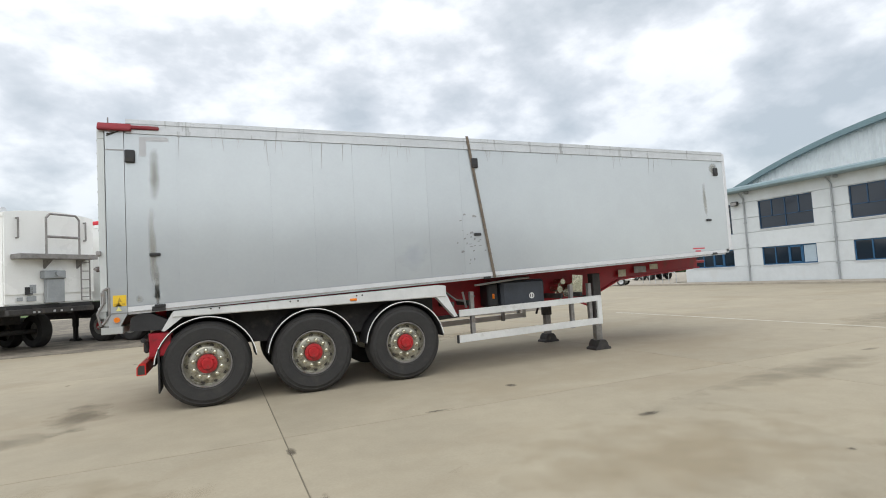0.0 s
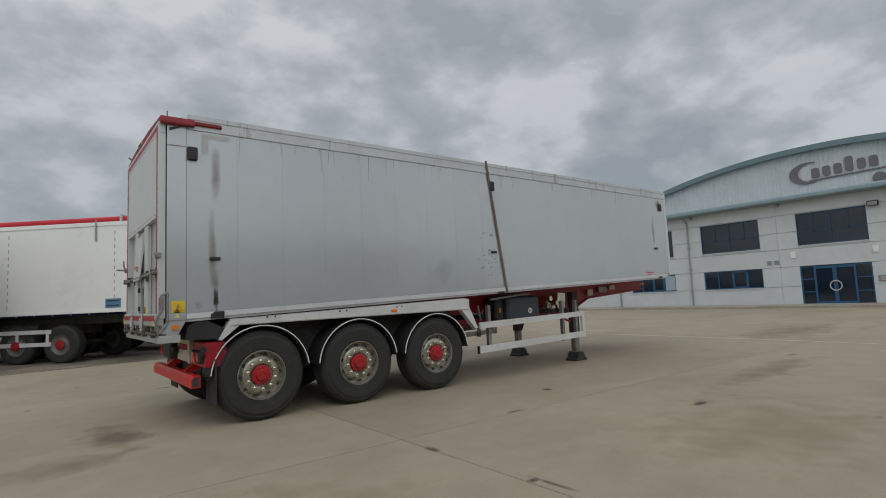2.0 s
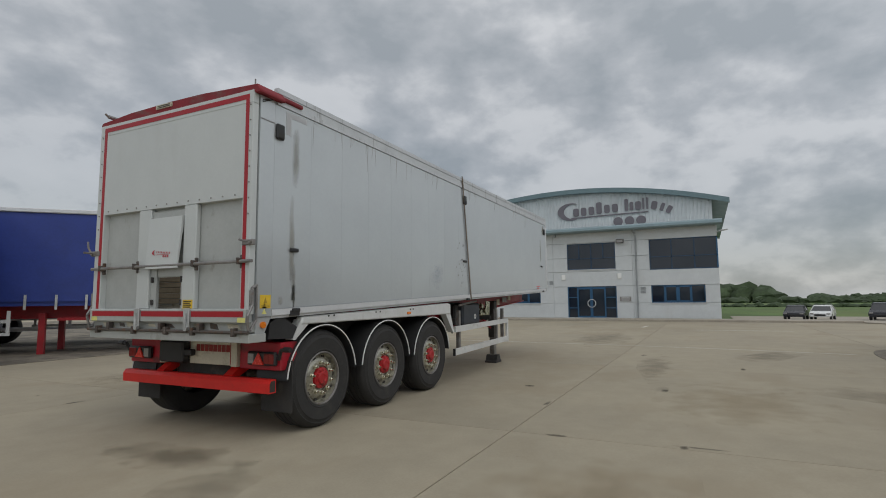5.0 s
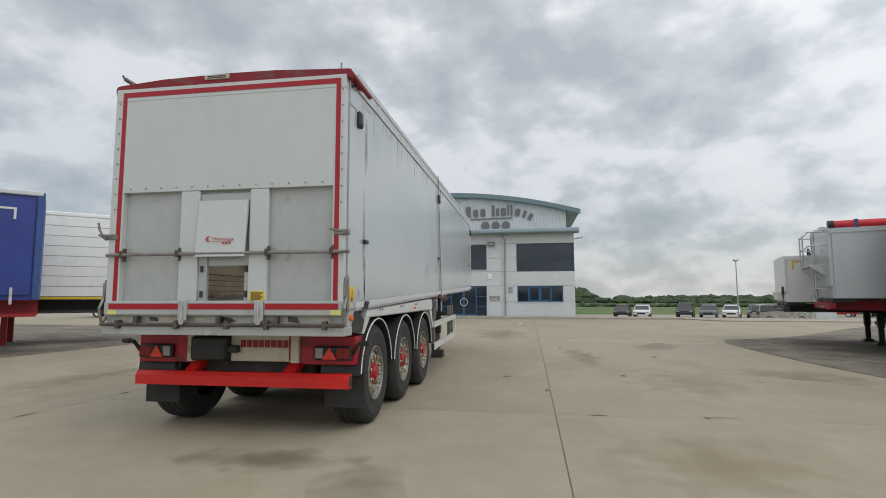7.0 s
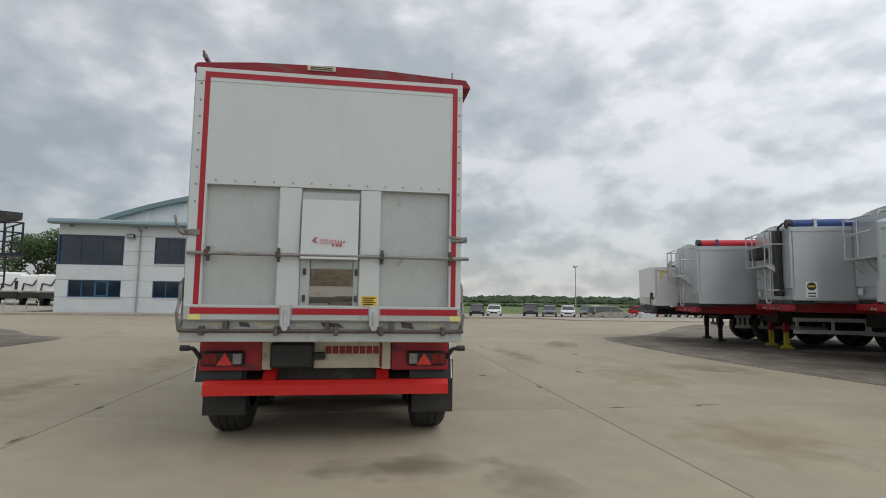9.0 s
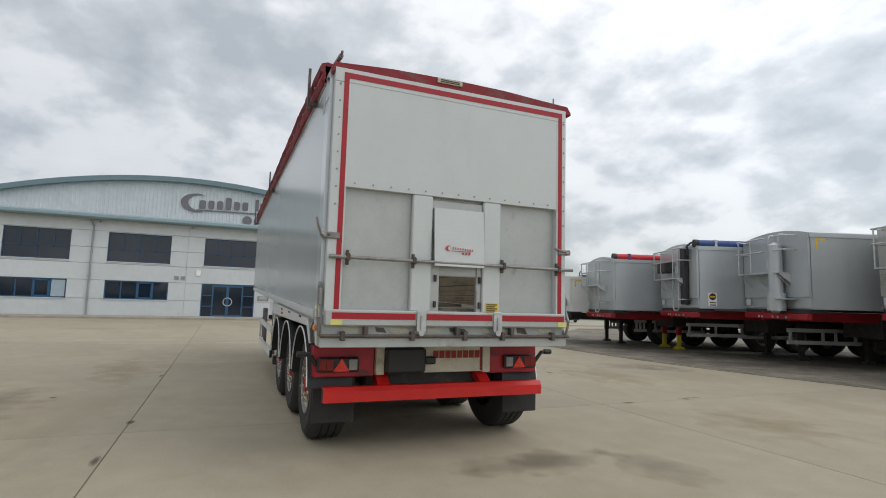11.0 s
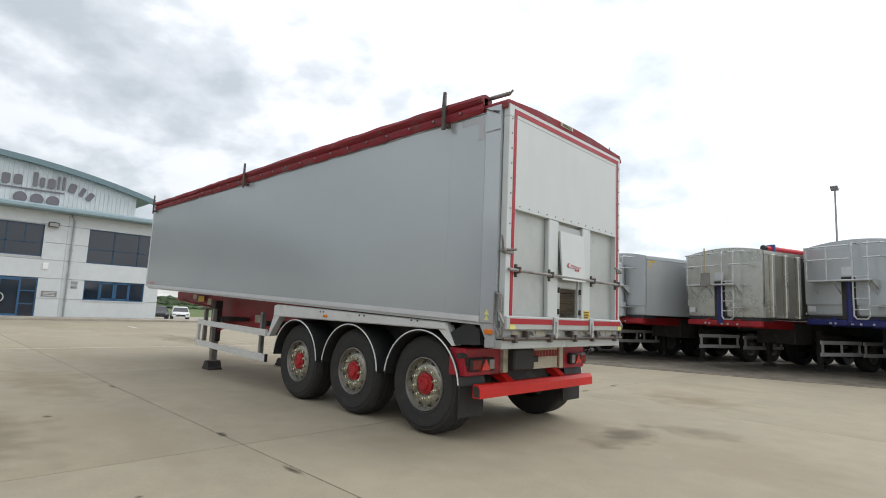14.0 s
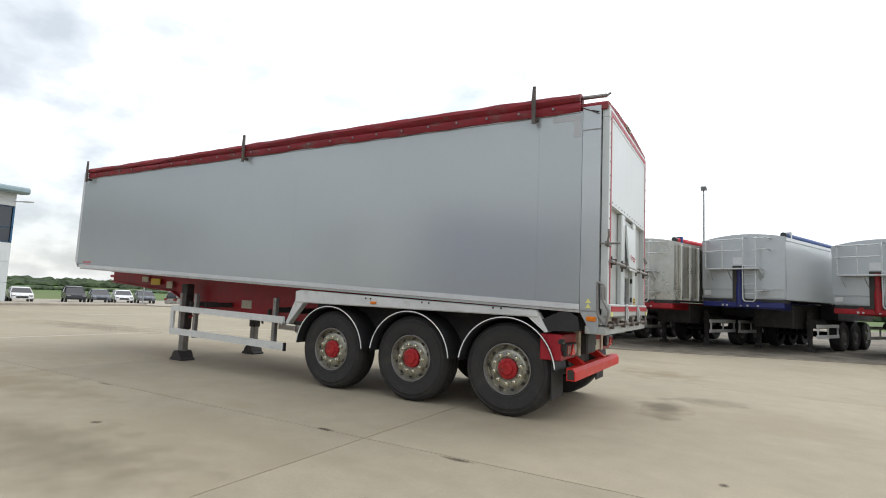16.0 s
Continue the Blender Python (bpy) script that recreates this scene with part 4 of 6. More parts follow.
def small_logo(parent, y0, z0, s, x):
    """Crescent, letter bars, underline and three dots, in red."""
    bm = B()
    prism(bm, [(y0 + 0.11 * s, z0), (y0 + 0.07 * s, z0 + 0.045 * s), (y0 + 0.02 * s, z0 + 0.05 * s), (y0 + 0.06 * s, z0 + 0.02 * s), (y0 + 0.06 * s, z0 - 0.01 * s), (y0 + 0.02 * s, z0 - 0.04 * s), (y0 + 0.07 * s, z0 - 0.035 * s)], "x", x - 0.002, x)
    for k in range(9):
        y = y0 - k * 0.042 * s - 0.02 * s
        box(bm, x - 0.002, x, y - 0.016 * s, y, z0 - 0.002 * s - k * 0.003 * s, z0 + 0.03 * s - k * 0.003 * s)
    box(bm, x - 0.002, x, y0 - 0.34 * s, y0, z0 - 0.036 * s, z0 - 0.028 * s)
    for k in range(3):
        y = y0 - 0.2 * s - k * 0.055 * s
        prism(bm, [(y + 0.02 * s * math.cos(a), z0 - 0.065 * s + 0.02 * s * math.sin(a)) for a in (2 * math.pi * i / 10 for i in range(10))], "x", x - 0.002, x)
    return part("print", bm, RED_INK, parent, "small red print")


small_logo(flap, 0.07, 1.91, 0.6, TX - 0.046)
bm = B()
tube(bm, (TX - 0.035, -1.30, 1.775), (TX - 0.035, 1.20, 1.775), 0.017, 10)
lock = part("lock_bar", bm, STEEL, gate, "long grey locking bar")
for y in (1.035, 0.43, -0.495, -1.13):
    bm = B()
    box(bm, TX - 0.055, TX + 0.02, y - 0.02, y + 0.02, 1.747, 1.803, 0.006)
    box(bm, TX - 0.012, TX + 0.02, y - 0.013, y + 0.013, 1.71, 1.84, 0.004)
    tube(bm, (TX - 0.06, y, 1.80), (TX - 0.01, y, 1.80), 0.012, 8)
    part("bar_clamp", bm, RUSTY, lock)
RIVET = mesh_of("rivet", tube(B(), (-0.006, 0, 0), (0.001, 0, 0), 0.0085, 8), STEEL)
for k in range(13):
    shared("rivet", RIVET, gate, pose(TX, 1.0 - k * 0.168, 2.435))
for s in (-1.205, 1.165):
    for k in range(8):
        shared("rivet", RIVET, gate, pose(TX - 0.005, s, 3.32 - k * 0.155))
bm = B()
box(bm, TX + 0.0, TX + 0.002, -0.46, -0.315, 1.305, 1.415)
note = part("notice", bm, YELLOW, gate, "yellow notice with dark print")
bm = B()
for k in range(5):
    box(bm, TX - 0.003, TX - 0.0005, -0.445 + 0.02 * (k % 2), -0.33, 1.318 + k * 0.019, 1.328 + k * 0.019)
part("print", bm, INK, note)
for y in (0.345, -0.435):
    bm = B()
    box(bm, TX - 0.05, TX - 0.036, y - 0.045, y + 0.045, 1.14, 1.33, 0.004)
    tube(bm, (TX - 0.06, y, 1.13), (TX - 0.03, y, 1.13), 0.028, 10)
    tube(bm, (TX - 0.055, y, 1.16), (TX - 0.055, y, 1.28), 0.014, 8)
    part("gate_hook", bm, GALVANISED, gate, "galvanised hanging hook")
for s in (-1, 1):
    bm = B()
    y = s * 1.2
    box(bm, TX - 0.02, TX + 0.02, y - 0.09, y + 0.06, 1.93, 1.985, 0.006)
    tube(bm, (TX - 0.01, y + s * 0.03, 1.94), (TX - 0.01, y + s * 0.075, 1.97), 0.022, 8)
    if s > 0:
        rod(bm, [(TX - 0.01, y + 0.07, 1.96), (TX - 0.03, y + 0.10, 2.03), (TX - 0.03, y + 0.115, 2.1)], 0.011, 7)
        tube(bm, (TX - 0.13, y + 0.01, 1.962), (TX + 0.1, y + 0.01, 1.962), 0.012, 7)
    else:
        rod(bm, [(TX - 0.01, y + 0.1, 1.99), (TX - 0.02, y, 1.965), (TX - 0.02, y - 0.07, 1.975)], 0.011, 7)
    part("gate_latch", bm, STEEL, gate, "grey latch lever")
    bm = B()
    yy = s * 1.245
    rod(bm, [(TX + 0.0, yy, 1.10), (TX - 0.03, yy + s * 0.012, 1.25), (TX + 0.03, yy + s * 0.012, 1.36), (TX + 0.03, yy, 1.52), (TX + 0.09, yy, 1.55), (TX + 0.09, yy, 1.22), (TX + 0.02, yy, 1.12)], 0.014, 7)
    box(bm, TX + 0.005, TX + 0.05, yy - 0.015, yy + 0.015, 1.36, 1.5, 0.004)
    part("release_lever", bm, STEEL, trailer, "bent grey release lever")
bm = B()
tube(bm, (TX - 0.02, -1.26, 1.10), (TX - 0.02, 1.24, 1.10), 0.016, 9)
low_rod = part("release_bar", bm, RUSTY, trailer, "dirty steel bar under the sill")
for y in (1.05, 0.42, -0.10, -0.5, -1.07, 0.85, -0.02, -0.6):
    bm = B()
    box(bm, TX - 0.045, TX + 0.02, y - 0.02, y + 0.02, 1.06 if y not in (0.85, -0.02, -0.6) else 1.09, 1.14 if y not in (0.85, -0.02, -0.6) else 1.18, 0.005)
    part("bar_clamp", bm, RUSTY, low_rod)
bm = B()
box(bm, TX + 0.035, -1.60, -1.24, 1.22, 1.10, 1.20)
box(bm, TX + 0.0, -1.58, -1.25, 1.235, 1.0, 1.085, 0.006)
part("rear_crossbeam", bm, TAILGATE_WORN, trailer, "worn grey rear cross beam")

rnd = random.Random(21)
for k in range(9):
    y = -1.05 + 0.25 * k + rnd.gauss(0, 0.04)
    w, h = 0.05 + 0.07 * rnd.random(), 0.018 + 0.02 * rnd.random()
    part("bare_patch", prism(B(), [(y - w, 1.15 - h), (y + w * 0.8, 1.15 - h * 0.6), (y + w, 1.15 + h), (y - w * 0.5, 1.15 + h * 0.7)], "x", TX + 0.031, TX + 0.0345), (CREAM, RUSTY)[k % 3 == 1], trailer, "chipped bare patch on the rear beam")

# ---- chassis ----
for s in (-1, 1):
    bm = B()
    y = s * 0.55
    prism(bm, [(-1.3, 0.78), (5.6, 0.86), (6.0, 1.02), (6.5, 1.22), (8.6, 1.36), (8.6, 1.56), (6.4, 1.49), (5.0, 1.44), (-1.3, 1.22)], "y", y - 0.012, y + 0.012)
    prism(bm, [(-1.3, 0.76), (5.62, 0.84), (6.0, 1.0), (6.5, 1.20), (8.6, 1.34), (8.6, 1.36), (6.5, 1.22), (6.0, 1.02), (5.6, 0.86), (-1.3, 0.78)], "y", y - 0.07, y + 0.07)
    prism(bm, [(-1.3, 1.21), (8.6, 1.55), (8.6, 1.57), (-1.3, 1.23)], "y", y - 0.07, y + 0.07)
    part("chassis_beam", bm, RED_PAINT, trailer, "dirty red chassis beam")
each("cross_member", [(x - 0.05, x + 0.05, -0.54, 0.54, z0, z1) for x, z0, z1 in ((-1.1, 0.8, 1.15), (2.6, 0.9, 1.2), (4.4, 0.95, 1.3), (5.4, 0.95, 1.35), (7.2, 1.34, 1.47), (8.5, 1.36, 1.54))], RED_PAINT, trailer)
each("rubbing_plate", [(6.6, 8.3, -0.54, 0.54, 1.33, 1.35)], RED_PAINT, trailer)
for y in (-0.42, 0.42):
    part("buffer_pin", tube(B(), (8.55, y, 1.47), (8.95, y, 1.47), 0.03), RED_PAINT, trailer)
each("outrigger", [(x - 0.02, x + 0.02, min(s * 0.57, s * 1.1), max(s * 0.57, s * 1.1), 0.98, 1.06) for x in (2.78, 3.1, 4.8, 5.2) for s in (-1, 1)], DARK_STEEL, trailer)

# twin landing legs on splayed feet
for s in (-1, 1):
    bm = B()
    y = s * 0.79
    x = 5.74
    box(bm, x - 0.085, x + 0.085, y - 0.075, y + 0.075, 0.55, 1.36, 0.012)
    leg = part("landing_leg", bm, DARK_STEEL, trailer, "dirty dark landing leg")
    bm = B()
    box(bm, x - 0.065, x + 0.065, y - 0.058, y + 0.058, 0.14, 0.6, 0.01)
    part("inner_leg", bm, STEEL, leg)
    bm = B()
    prism(bm, [(x - 0.17, 0.0), (x + 0.17, 0.0), (x + 0.17, 0.03), (x + 0.12, 0.06), (x + 0.10, 0.12), (x + 0.055, 0.17), (x - 0.055, 0.17), (x - 0.10, 0.12), (x - 0.12, 0.06), (x - 0.17, 0.03)], "y", y - 0.13, y + 0.13)
    part("foot", bm, DARK_STEEL, leg)
    bm = B()
    rod(bm, [(x - 0.05, y, 0.75), (x - 0.42, s * 0.56, 0.95)], 0.022, 6)
    rod(bm, [(x - 0.05, y, 0.82), (x - 0.25, s * 0.56, 1.0)], 0.02, 6)
    part("brace", bm, RED_PAINT, leg)
bm = B()
tube(bm, (5.66, -0.7, 0.95), (5.66, 0.7, 0.95), 0.025)
rod(bm, [(5.0, -0.2, 0.95), (4.92, -0.2, 0.85), (4.85, -0.2, 0.68)], 0.02)
part("leg_shaft", bm, DARK_STEEL, trailer)

# side guards
for s in (-1, 1):
    y0, y1 = sorted((s * (W - 0.035), s * (W + 0.0)))
    bm = B()
    prism(bm, [(2.82, 0.835), (5.5, 0.895), (5.5, 0.985), (2.82, 0.935)], "y", y0, y1)
    guard = part("side_guard", bm, GUARD, trailer, "pale alloy side guard rails")
    bm = B()
    prism(bm, [(2.78, 0.445), (5.5, 0.505), (5.5, 0.605), (2.78, 0.555)], "y", y0, y1)
    part("lower_rail", bm, GUARD, guard)
    bm = B()
    box(bm, 5.42, 5.5, y0 - 0.002, y1 + 0.002, 0.5, 0.985)
    part("end_post", bm, GUARD, guard)
    bm = B()
    box(bm, 2.765, 2.79, y0 - 0.003, y1 + 0.003, 0.44, 0.56)
    part("end_cap", bm, BLACK_PLASTIC, guard)
    for x in (3.06, 4.92, 5.3):
        bm = B()
        iy = sorted((s * (W - 0.10), s * (W - 0.037)))
        box(bm, x - 0.03, x + 0.03, iy[0], iy[1], 0.47 if x < 5.2 else 0.6, 1.2)
        part("guard_post", bm, STEEL, guard)
    bm = B()
    iy = sorted((s * 0.6, s * 0.66))
    rod(bm, [(2.55, s * 0.66, 0.79), (3.75, s * 0.66, 0.84), (3.75, s * 0.66, 1.0)], 0.035, 6)
    part("carrier_bar", bm, DARK_STEEL, trailer)

# tank, tool box and brake gear under the body
bm = B()
box(bm, 3.72, 4.55, -0.98, -0.60, 0.90, 1.33, 0.04)
tankb = part("tool_box", bm, surface("dark blue grey box", (0.045, 0.052, 0.065), 0.5, 0, 0.15, 4), trailer, "dark blue-grey box with a round white mark")
bm = B()
ring = [(4.28 + 0.05 * math.cos(2 * math.pi * i / 16), 1.06 + 0.05 * math.sin(2 * math.pi * i / 16)) for i in range(16)]
for i in range(16):
    a, b = ring[i], ring[(i + 1) % 16]
    prism(bm, [a, b, (4.28 + (b[0] - 4.28) * 0.7, 1.06 + (b[1] - 1.06) * 0.7), (4.28 + (a[0] - 4.28) * 0.7, 1.06 + (a[1] - 1.06) * 0.7)], "y", -0.985, -0.98)
box(bm, 4.27, 4.29, -0.985, -0.98, 1.02, 1.10)
part("round_mark", bm, WHITE_PAINT, tankb)
bm = B()
box(bm, 3.5, 3.7, -0.9, -0.6, 0.92, 1.3, 0.03)
part("battery_box", bm, BLACK_PLASTIC, trailer)
bm = B()
box(bm, 3.58, 3.62, -0.91, -0.895, 1.05, 1.13, 0.005)
part("marker_lamp", bm, ORANGE, trailer, "orange side marker lamp")
bm = B()
for k, (x, z, r) in enumerate(((4.95, 1.12, 0.06), (5.08, 1.05, 0.07), (5.2, 1.16, 0.05), (5.02, 1.25, 0.05))):
    tube(bm, (x, -0.85, z), (x, -0.62, z), r, 10)
    tube(bm, (x - 0.1, -0.8, z - 0.1), (x + 0.06, -0.78, z + 0.06), 0.012, 6)
part("valve", bm, BOLT, trailer, "brassy brake valves")
bm = B()
prism(bm, [(5.2, 1.0), (5.42, 0.98), (5.46, 1.34), (5.24, 1.36)], "y", -0.84, -0.82)
part("foil_sheet", bm, BOLT, trailer, "crumpled brassy plate")
bm = B()
for p in ([(2.7, -0.9, 1.25), (2.9, -0.95, 1.08), (3.15, -0.9, 1.04), (3.3, -0.8, 1.12)], [(3.0, -1.0, 1.2), (3.05, -1.0, 0.95)], [(3.15, -1.15, 1.29), (3.9, -1.1, 1.35), (4.2, -1.05, 1.36)]):
    rod(bm, p, 0.018, 6)
part("hose", bm, STEEL, trailer)
bm = B()
tube(bm, (1.9, -0.12, 0.95), (3.4, -0.12, 0.98), 0.16, 16)
part("air_tank", bm, BLACK_PLASTIC, trailer)
for s in (-1, 1):
    for x, w, z, h, m in ((6.55, 0.18, 1.33, 0.13, CREAM), (7.0, 0.3, 1.38, 0.12, STEEL), (7.35, 0.2, 1.42, 0.10, CREAM)):
        bm = B()
        yy = sorted((s * 0.625, s * 0.632))
        if s > 0 and m is STEEL:
            m = YELLOW
        box(bm, x - w / 2, x + w / 2, yy[0], yy[1], z - h / 2, z + h / 2)
        part("plate", bm, m, trailer)
bm = B()
box(bm, 4.3, 4.55, 0.563, 0.57, 0.98, 1.12)
part("plate", bm, CREAM, trailer)

# ---- wheels ----
R0 = 0.535


def wheel_meshes():
    """Outer face towards -y: a ridged tyre, a dished rim with holes, studs round a bolted red hub."""
    tyre, rim, hub, nut, hole, stud = B(), B(), B(), B(), B(), B()
    w = 0.36
    lathe(tyre, [(0.288, 0.03), (0.298, 0.006), (0.306, 0.0), (0.318, -0.002), (0.322, 0.003), (0.36, -0.004), (0.43, -0.002), (0.446, -0.004), (0.452, 0.002), (0.482, 0.010), (0.488, 0.006), (0.496, 0.014), (0.52, 0.035), (R0, 0.065), (R0, 0.11), (R0 - 0.012, 0.112), (R0 - 0.012, 0.122), (R0, 0.124), (R0, 0.18), (R0 - 0.012, 0.182), (R0 - 0.012, 0.192), (R0, 0.194), (R0, 0.25), (R0 - 0.012, 0.252), (R0 - 0.012, 0.262), (R0, 0.264), (R0, w - 0.05), (0.51, w - 0.02), (0.43, w), (0.3, w)], 56, caps=False)
    lathe(rim, [(0.286, 0.2), (0.291, 0.03), (0.280, 0.012), (0.274, 0.030), (0.268, 0.062), (0.262, 0.078), (0.255, 0.080), (0.246, 0.070), (0.226, 0.052), (0.206, 0.038), (0.197, 0.034), (0.138, 0.032), (0.134, 0.05), (0.118, 0.055), (0.11, 0.2)], 48)
    lathe(hub, [(0.120, 0.12), (0.119, 0.035), (0.116, 0.022), (0.104, 0.018), (0.074, 0.016), (0.070, 0.000), (0.064, -0.006), (0.040, -0.008), (0.036, -0.002), (0.02, -0.002), (0.004, -0.002)], 32)
    lathe(nut, [(0.029, 0.010), (0.029, -0.002), (0.022, -0.003), (0.021, -0.024), (0.015, -0.030), (0.012, -0.031), (0.011, -0.050), (0.004, -0.052)], 6)
    tube(hole, (0, 0.03, 0), (0, -0.003, 0), 0.0245, 14)
    lathe(stud, [(0.011, 0.012), (0.011, -0.004), (0.007, -0.007), (0.002, -0.007)], 6)
    return tuple(mesh_of(n, b, m) for n, b, m in (("tyre", tyre, RUBBER), ("rim", rim, RIM), ("hub_cap", hub, RED_HUB), ("wheel_nut", nut, BOLT), ("vent_hole", hole, INK), ("hub_bolt", stud, RED_HUB)))


TYRE, RIMM, HUB, NUTS, HOLES, STUDS = wheel_meshes()
LIP = mesh_of("rim_lip", lathe(B(), [(0.2925, 0.03), (0.2935, 0.006), (0.289, 0.001), (0.280, 0.001), (0.272, 0.02), (0.276, 0.03)], 48, caps=False), STEEL)


def wheel(parent, x, y, z, facing, turn):
    """facing -1: its outer face looks to -y."""
    m = pose(x, y, z, 0, turn, 0) if facing < 0 else pose(x, y, z, 0, turn, 180)
    w = shared("wheel", TYRE, parent, m)
    w["label"] = "worn black tyre on a tarnished rim with a red hub"
    for name, me in (("rim", RIMM), ("hub_cap", HUB), ("rim_lip", LIP)):
        shared(name, me, w)
    for k in range(10):
        a, b = 2 * math.pi * (k + 0.5) / 10, 2 * math.pi * k / 10
        shared("wheel_nut", NUTS, w, pose(0.1675 * math.cos(a), 0.030, 0.1675 * math.sin(a)))
        shared("vent_hole", HOLES, w, pose(0.229 * math.cos(b), 0.054, 0.229 * math.sin(b)))
        shared("hub_bolt", STUDS, w, pose(0.089 * math.cos(b), 0.017, 0.089 * math.sin(b)))
    return w


for k, x in enumerate((-0.68, 0.635, 1.95)):
    for s in (-1, 1):
        wheel(trailer, x, -W + 0.02 if s < 0 else W - 0.075, R0, s, 17 * k + 40 * s)
    bm = B()
    tube(bm, (x, -1.0, R0), (x, 1.0, R0), 0.075, 12)
    box(bm, x - 0.25, x + 0.3, -0.62, -0.48, 0.45, 0.78, 0.03)
    box(bm, x - 0.25, x + 0.3, 0.48, 0.62, 0.45, 0.78, 0.03)
    tube(bm, (x + 0.35, -0.5, 0.62), (x + 0.35, 0.5, 0.62), 0.05, 8)
    part("axle", bm, DARK_STEEL, trailer, "dirty black axle")
    for s in (-1, 1):
        bm = B()
        yy = sorted((s * (W - 0.43), s * (W - 0.005)))
        arch_strip(bm, x, R0 + 0.0, 0.575, 0.59, yy[0], yy[1], 5, 176, 22)
        mud = part("mudguard", bm, BLACK_PLASTIC, trailer, "black half-round mudguard with pale trim")
        bm = B()
        ty = sorted((s * (W - 0.006), s * (W + 0.004)))
        arch_strip(bm, x, R0 + 0.0, 0.585, 0.5955, ty[0], ty[1], 8, 174, 26)
        part("trim", bm, WHITE_PAINT, mud)
for s in (-1, 1):
    iy = sorted((s * (W - 0.42), s * (W - 0.46)))
    bm = B()
    box(bm, -1.15, 2.55, iy[0], iy[1], 0.72, 1.24)
    part("wheel_screen", bm, DARK_STEEL, trailer)
    oy = sorted((s * (W - 0.10), s * (W - 0.004)))
    bm = B()
    prism(bm, [(-1.06, 1.145), (2.62, 1.155), (2.62, 1.32), (2.5, 1.335), (-1.05, 1.225)], "y", oy[0], oy[1])
    bmesh.ops.bevel(bm, geom=bm.edges[:], offset=0.012, segments=1, affect="EDGES")
    beam = part("wing_beam", bm, GUARD, trailer, "silver beam over the wheels")
    bm = B()
    py = sorted((s * (W - 0.12), s * (W - 0.02)))
    prism(bm, [(-1.06, 1.20), (-0.92, 1.16), (-1.14, 0.985), (-1.18, 0.99)], "y", py[0], py[1])
    part("wing_end", bm, GUARD, beam)
    bm = B()
    prism(bm, [(2.62, 1.20), (2.45, 1.17), (2.74, 0.84), (2.79, 0.85)], "y", py[0], py[1])
    part("wing_end", bm, GUARD, beam)
    bm = B()
    for x in (-0.62, -0.52, 0.35, 0.45, 1.25, 1.33):
        ay = sorted((s * (W - 0.006), s * (W + 0.004)))
        tube(bm, (x, ay[0], 1.235 + x * 0.02), (x, ay[1], 1.235 + x * 0.02), 0.012, 6)
    part("bolts", bm, DARK_STEEL, beam)
    bm = B()
    ay = sorted((s * (W - 0.006), s * (W + 0.014)))
    box(bm, 1.15, 1.25, ay[0], ay[1], 1.19, 1.225, 0.008)
    part("marker_lamp", bm, ORANGE, beam, "orange side marker lamp")
    bm = B()
    fy = (-W - 0.02, -W + 0.40) if s < 0 else (W - 0.47, W - 0.07)
    box(bm, -1.225, -1.205, fy[0], fy[1], 0.25, 0.78, 0.004)
    part("mud_flap", bm, RUBBER, trailer, "black hanging mud flap")
    bm = B()
    by = sorted((s * (W - 0.30), s * (W - 0.03)))
    prism(bm, [(-1.52, 1.02), (-1.5, 1.17), (-1.42, 1.215), (-1.3, 1.22), (-1.2, 1.17), (-1.1, 1.12), (-1.12, 1.0)], "y", by[0], by[1])
    part("wing_cover", bm, BLACK_PLASTIC, trailer)

# rear lights, plate, bumper
for s in (-1, 1):
    a, b = sorted((s * 0.62, s * 1.2))
    bm = B()
    box(bm, -1.32, -1.08, a, b, 0.685, 0.97, 0.01)
    panel = part("light_panel", bm, ROW_PANEL, trailer, "grimy red rear light panel")
    bm = B()
    a, b = sorted((s * 0.78, s * 1.17))
    box(bm, -1.375, -1.32, a, b, 0.735, 0.875, 0.015)
    lampb = part("tail_lamp", bm, BLACK_PLASTIC, panel, "black tail lamp with red triangle")
    for ya, yb, m in ((0.80, 0.88, CLEAR_LENS), (1.02, 1.09, RED_LENS), (1.09, 1.155, ORANGE)):
        a, b = sorted((s * ya, s * yb))
        bm = B()
        box(bm, -1.381, -1.374, a, b, 0.755, 0.855, 0.003)
        part("lens", bm, m if m is not ORANGE else RED_LENS, lampb)
    bm = B()
    y = s * 0.95
    prism(bm, [(y - 0.075, 0.745), (y + 0.075, 0.745), (y, 0.865)], "x", -1.39, -1.375)
    part("triangle", bm, RED_REFLECTOR, lampb)
    bm = B()
    rod(bm, [(-1.33, s * 1.18, 0.80), (-1.36, s * 1.24, 0.90), (-1.36, s * 1.33, 0.905)], 0.02, 7)
    tube(bm, (-1.36, s * 1.28, 0.905), (-1.36, s * 1.36, 0.905), 0.028, 8)
    part("side_lamp_arm", bm, BLACK_PLASTIC, panel, "black rubber lamp arm")
    bm = B()
    a, b = sorted((s * 0.53, s * 0.615))
    box(bm, -1.36, -1.1, a, b, 0.70, 1.0, 0.006)
    part("rear_post", bm, CREAM, trailer)
    bm = B()
    prism(bm, [(-1.25, 0.72), (-1.10, 0.80), (-1.08, 0.70), (-1.38, 0.56), (-1.40, 0.62)], "y", min(s * 0.48, s * 0.60), max(s * 0.48, s * 0.60))
    part("bumper_arm", bm, RED_BRIGHT, trailer)
bm = B()
box(bm, -1.34, -1.315, -0.53, 0.13, 0.71, 0.985, 0.004)
plate = part("name_board", bm, CREAM, trailer, "dirty cream board with red block print")
bm = B()
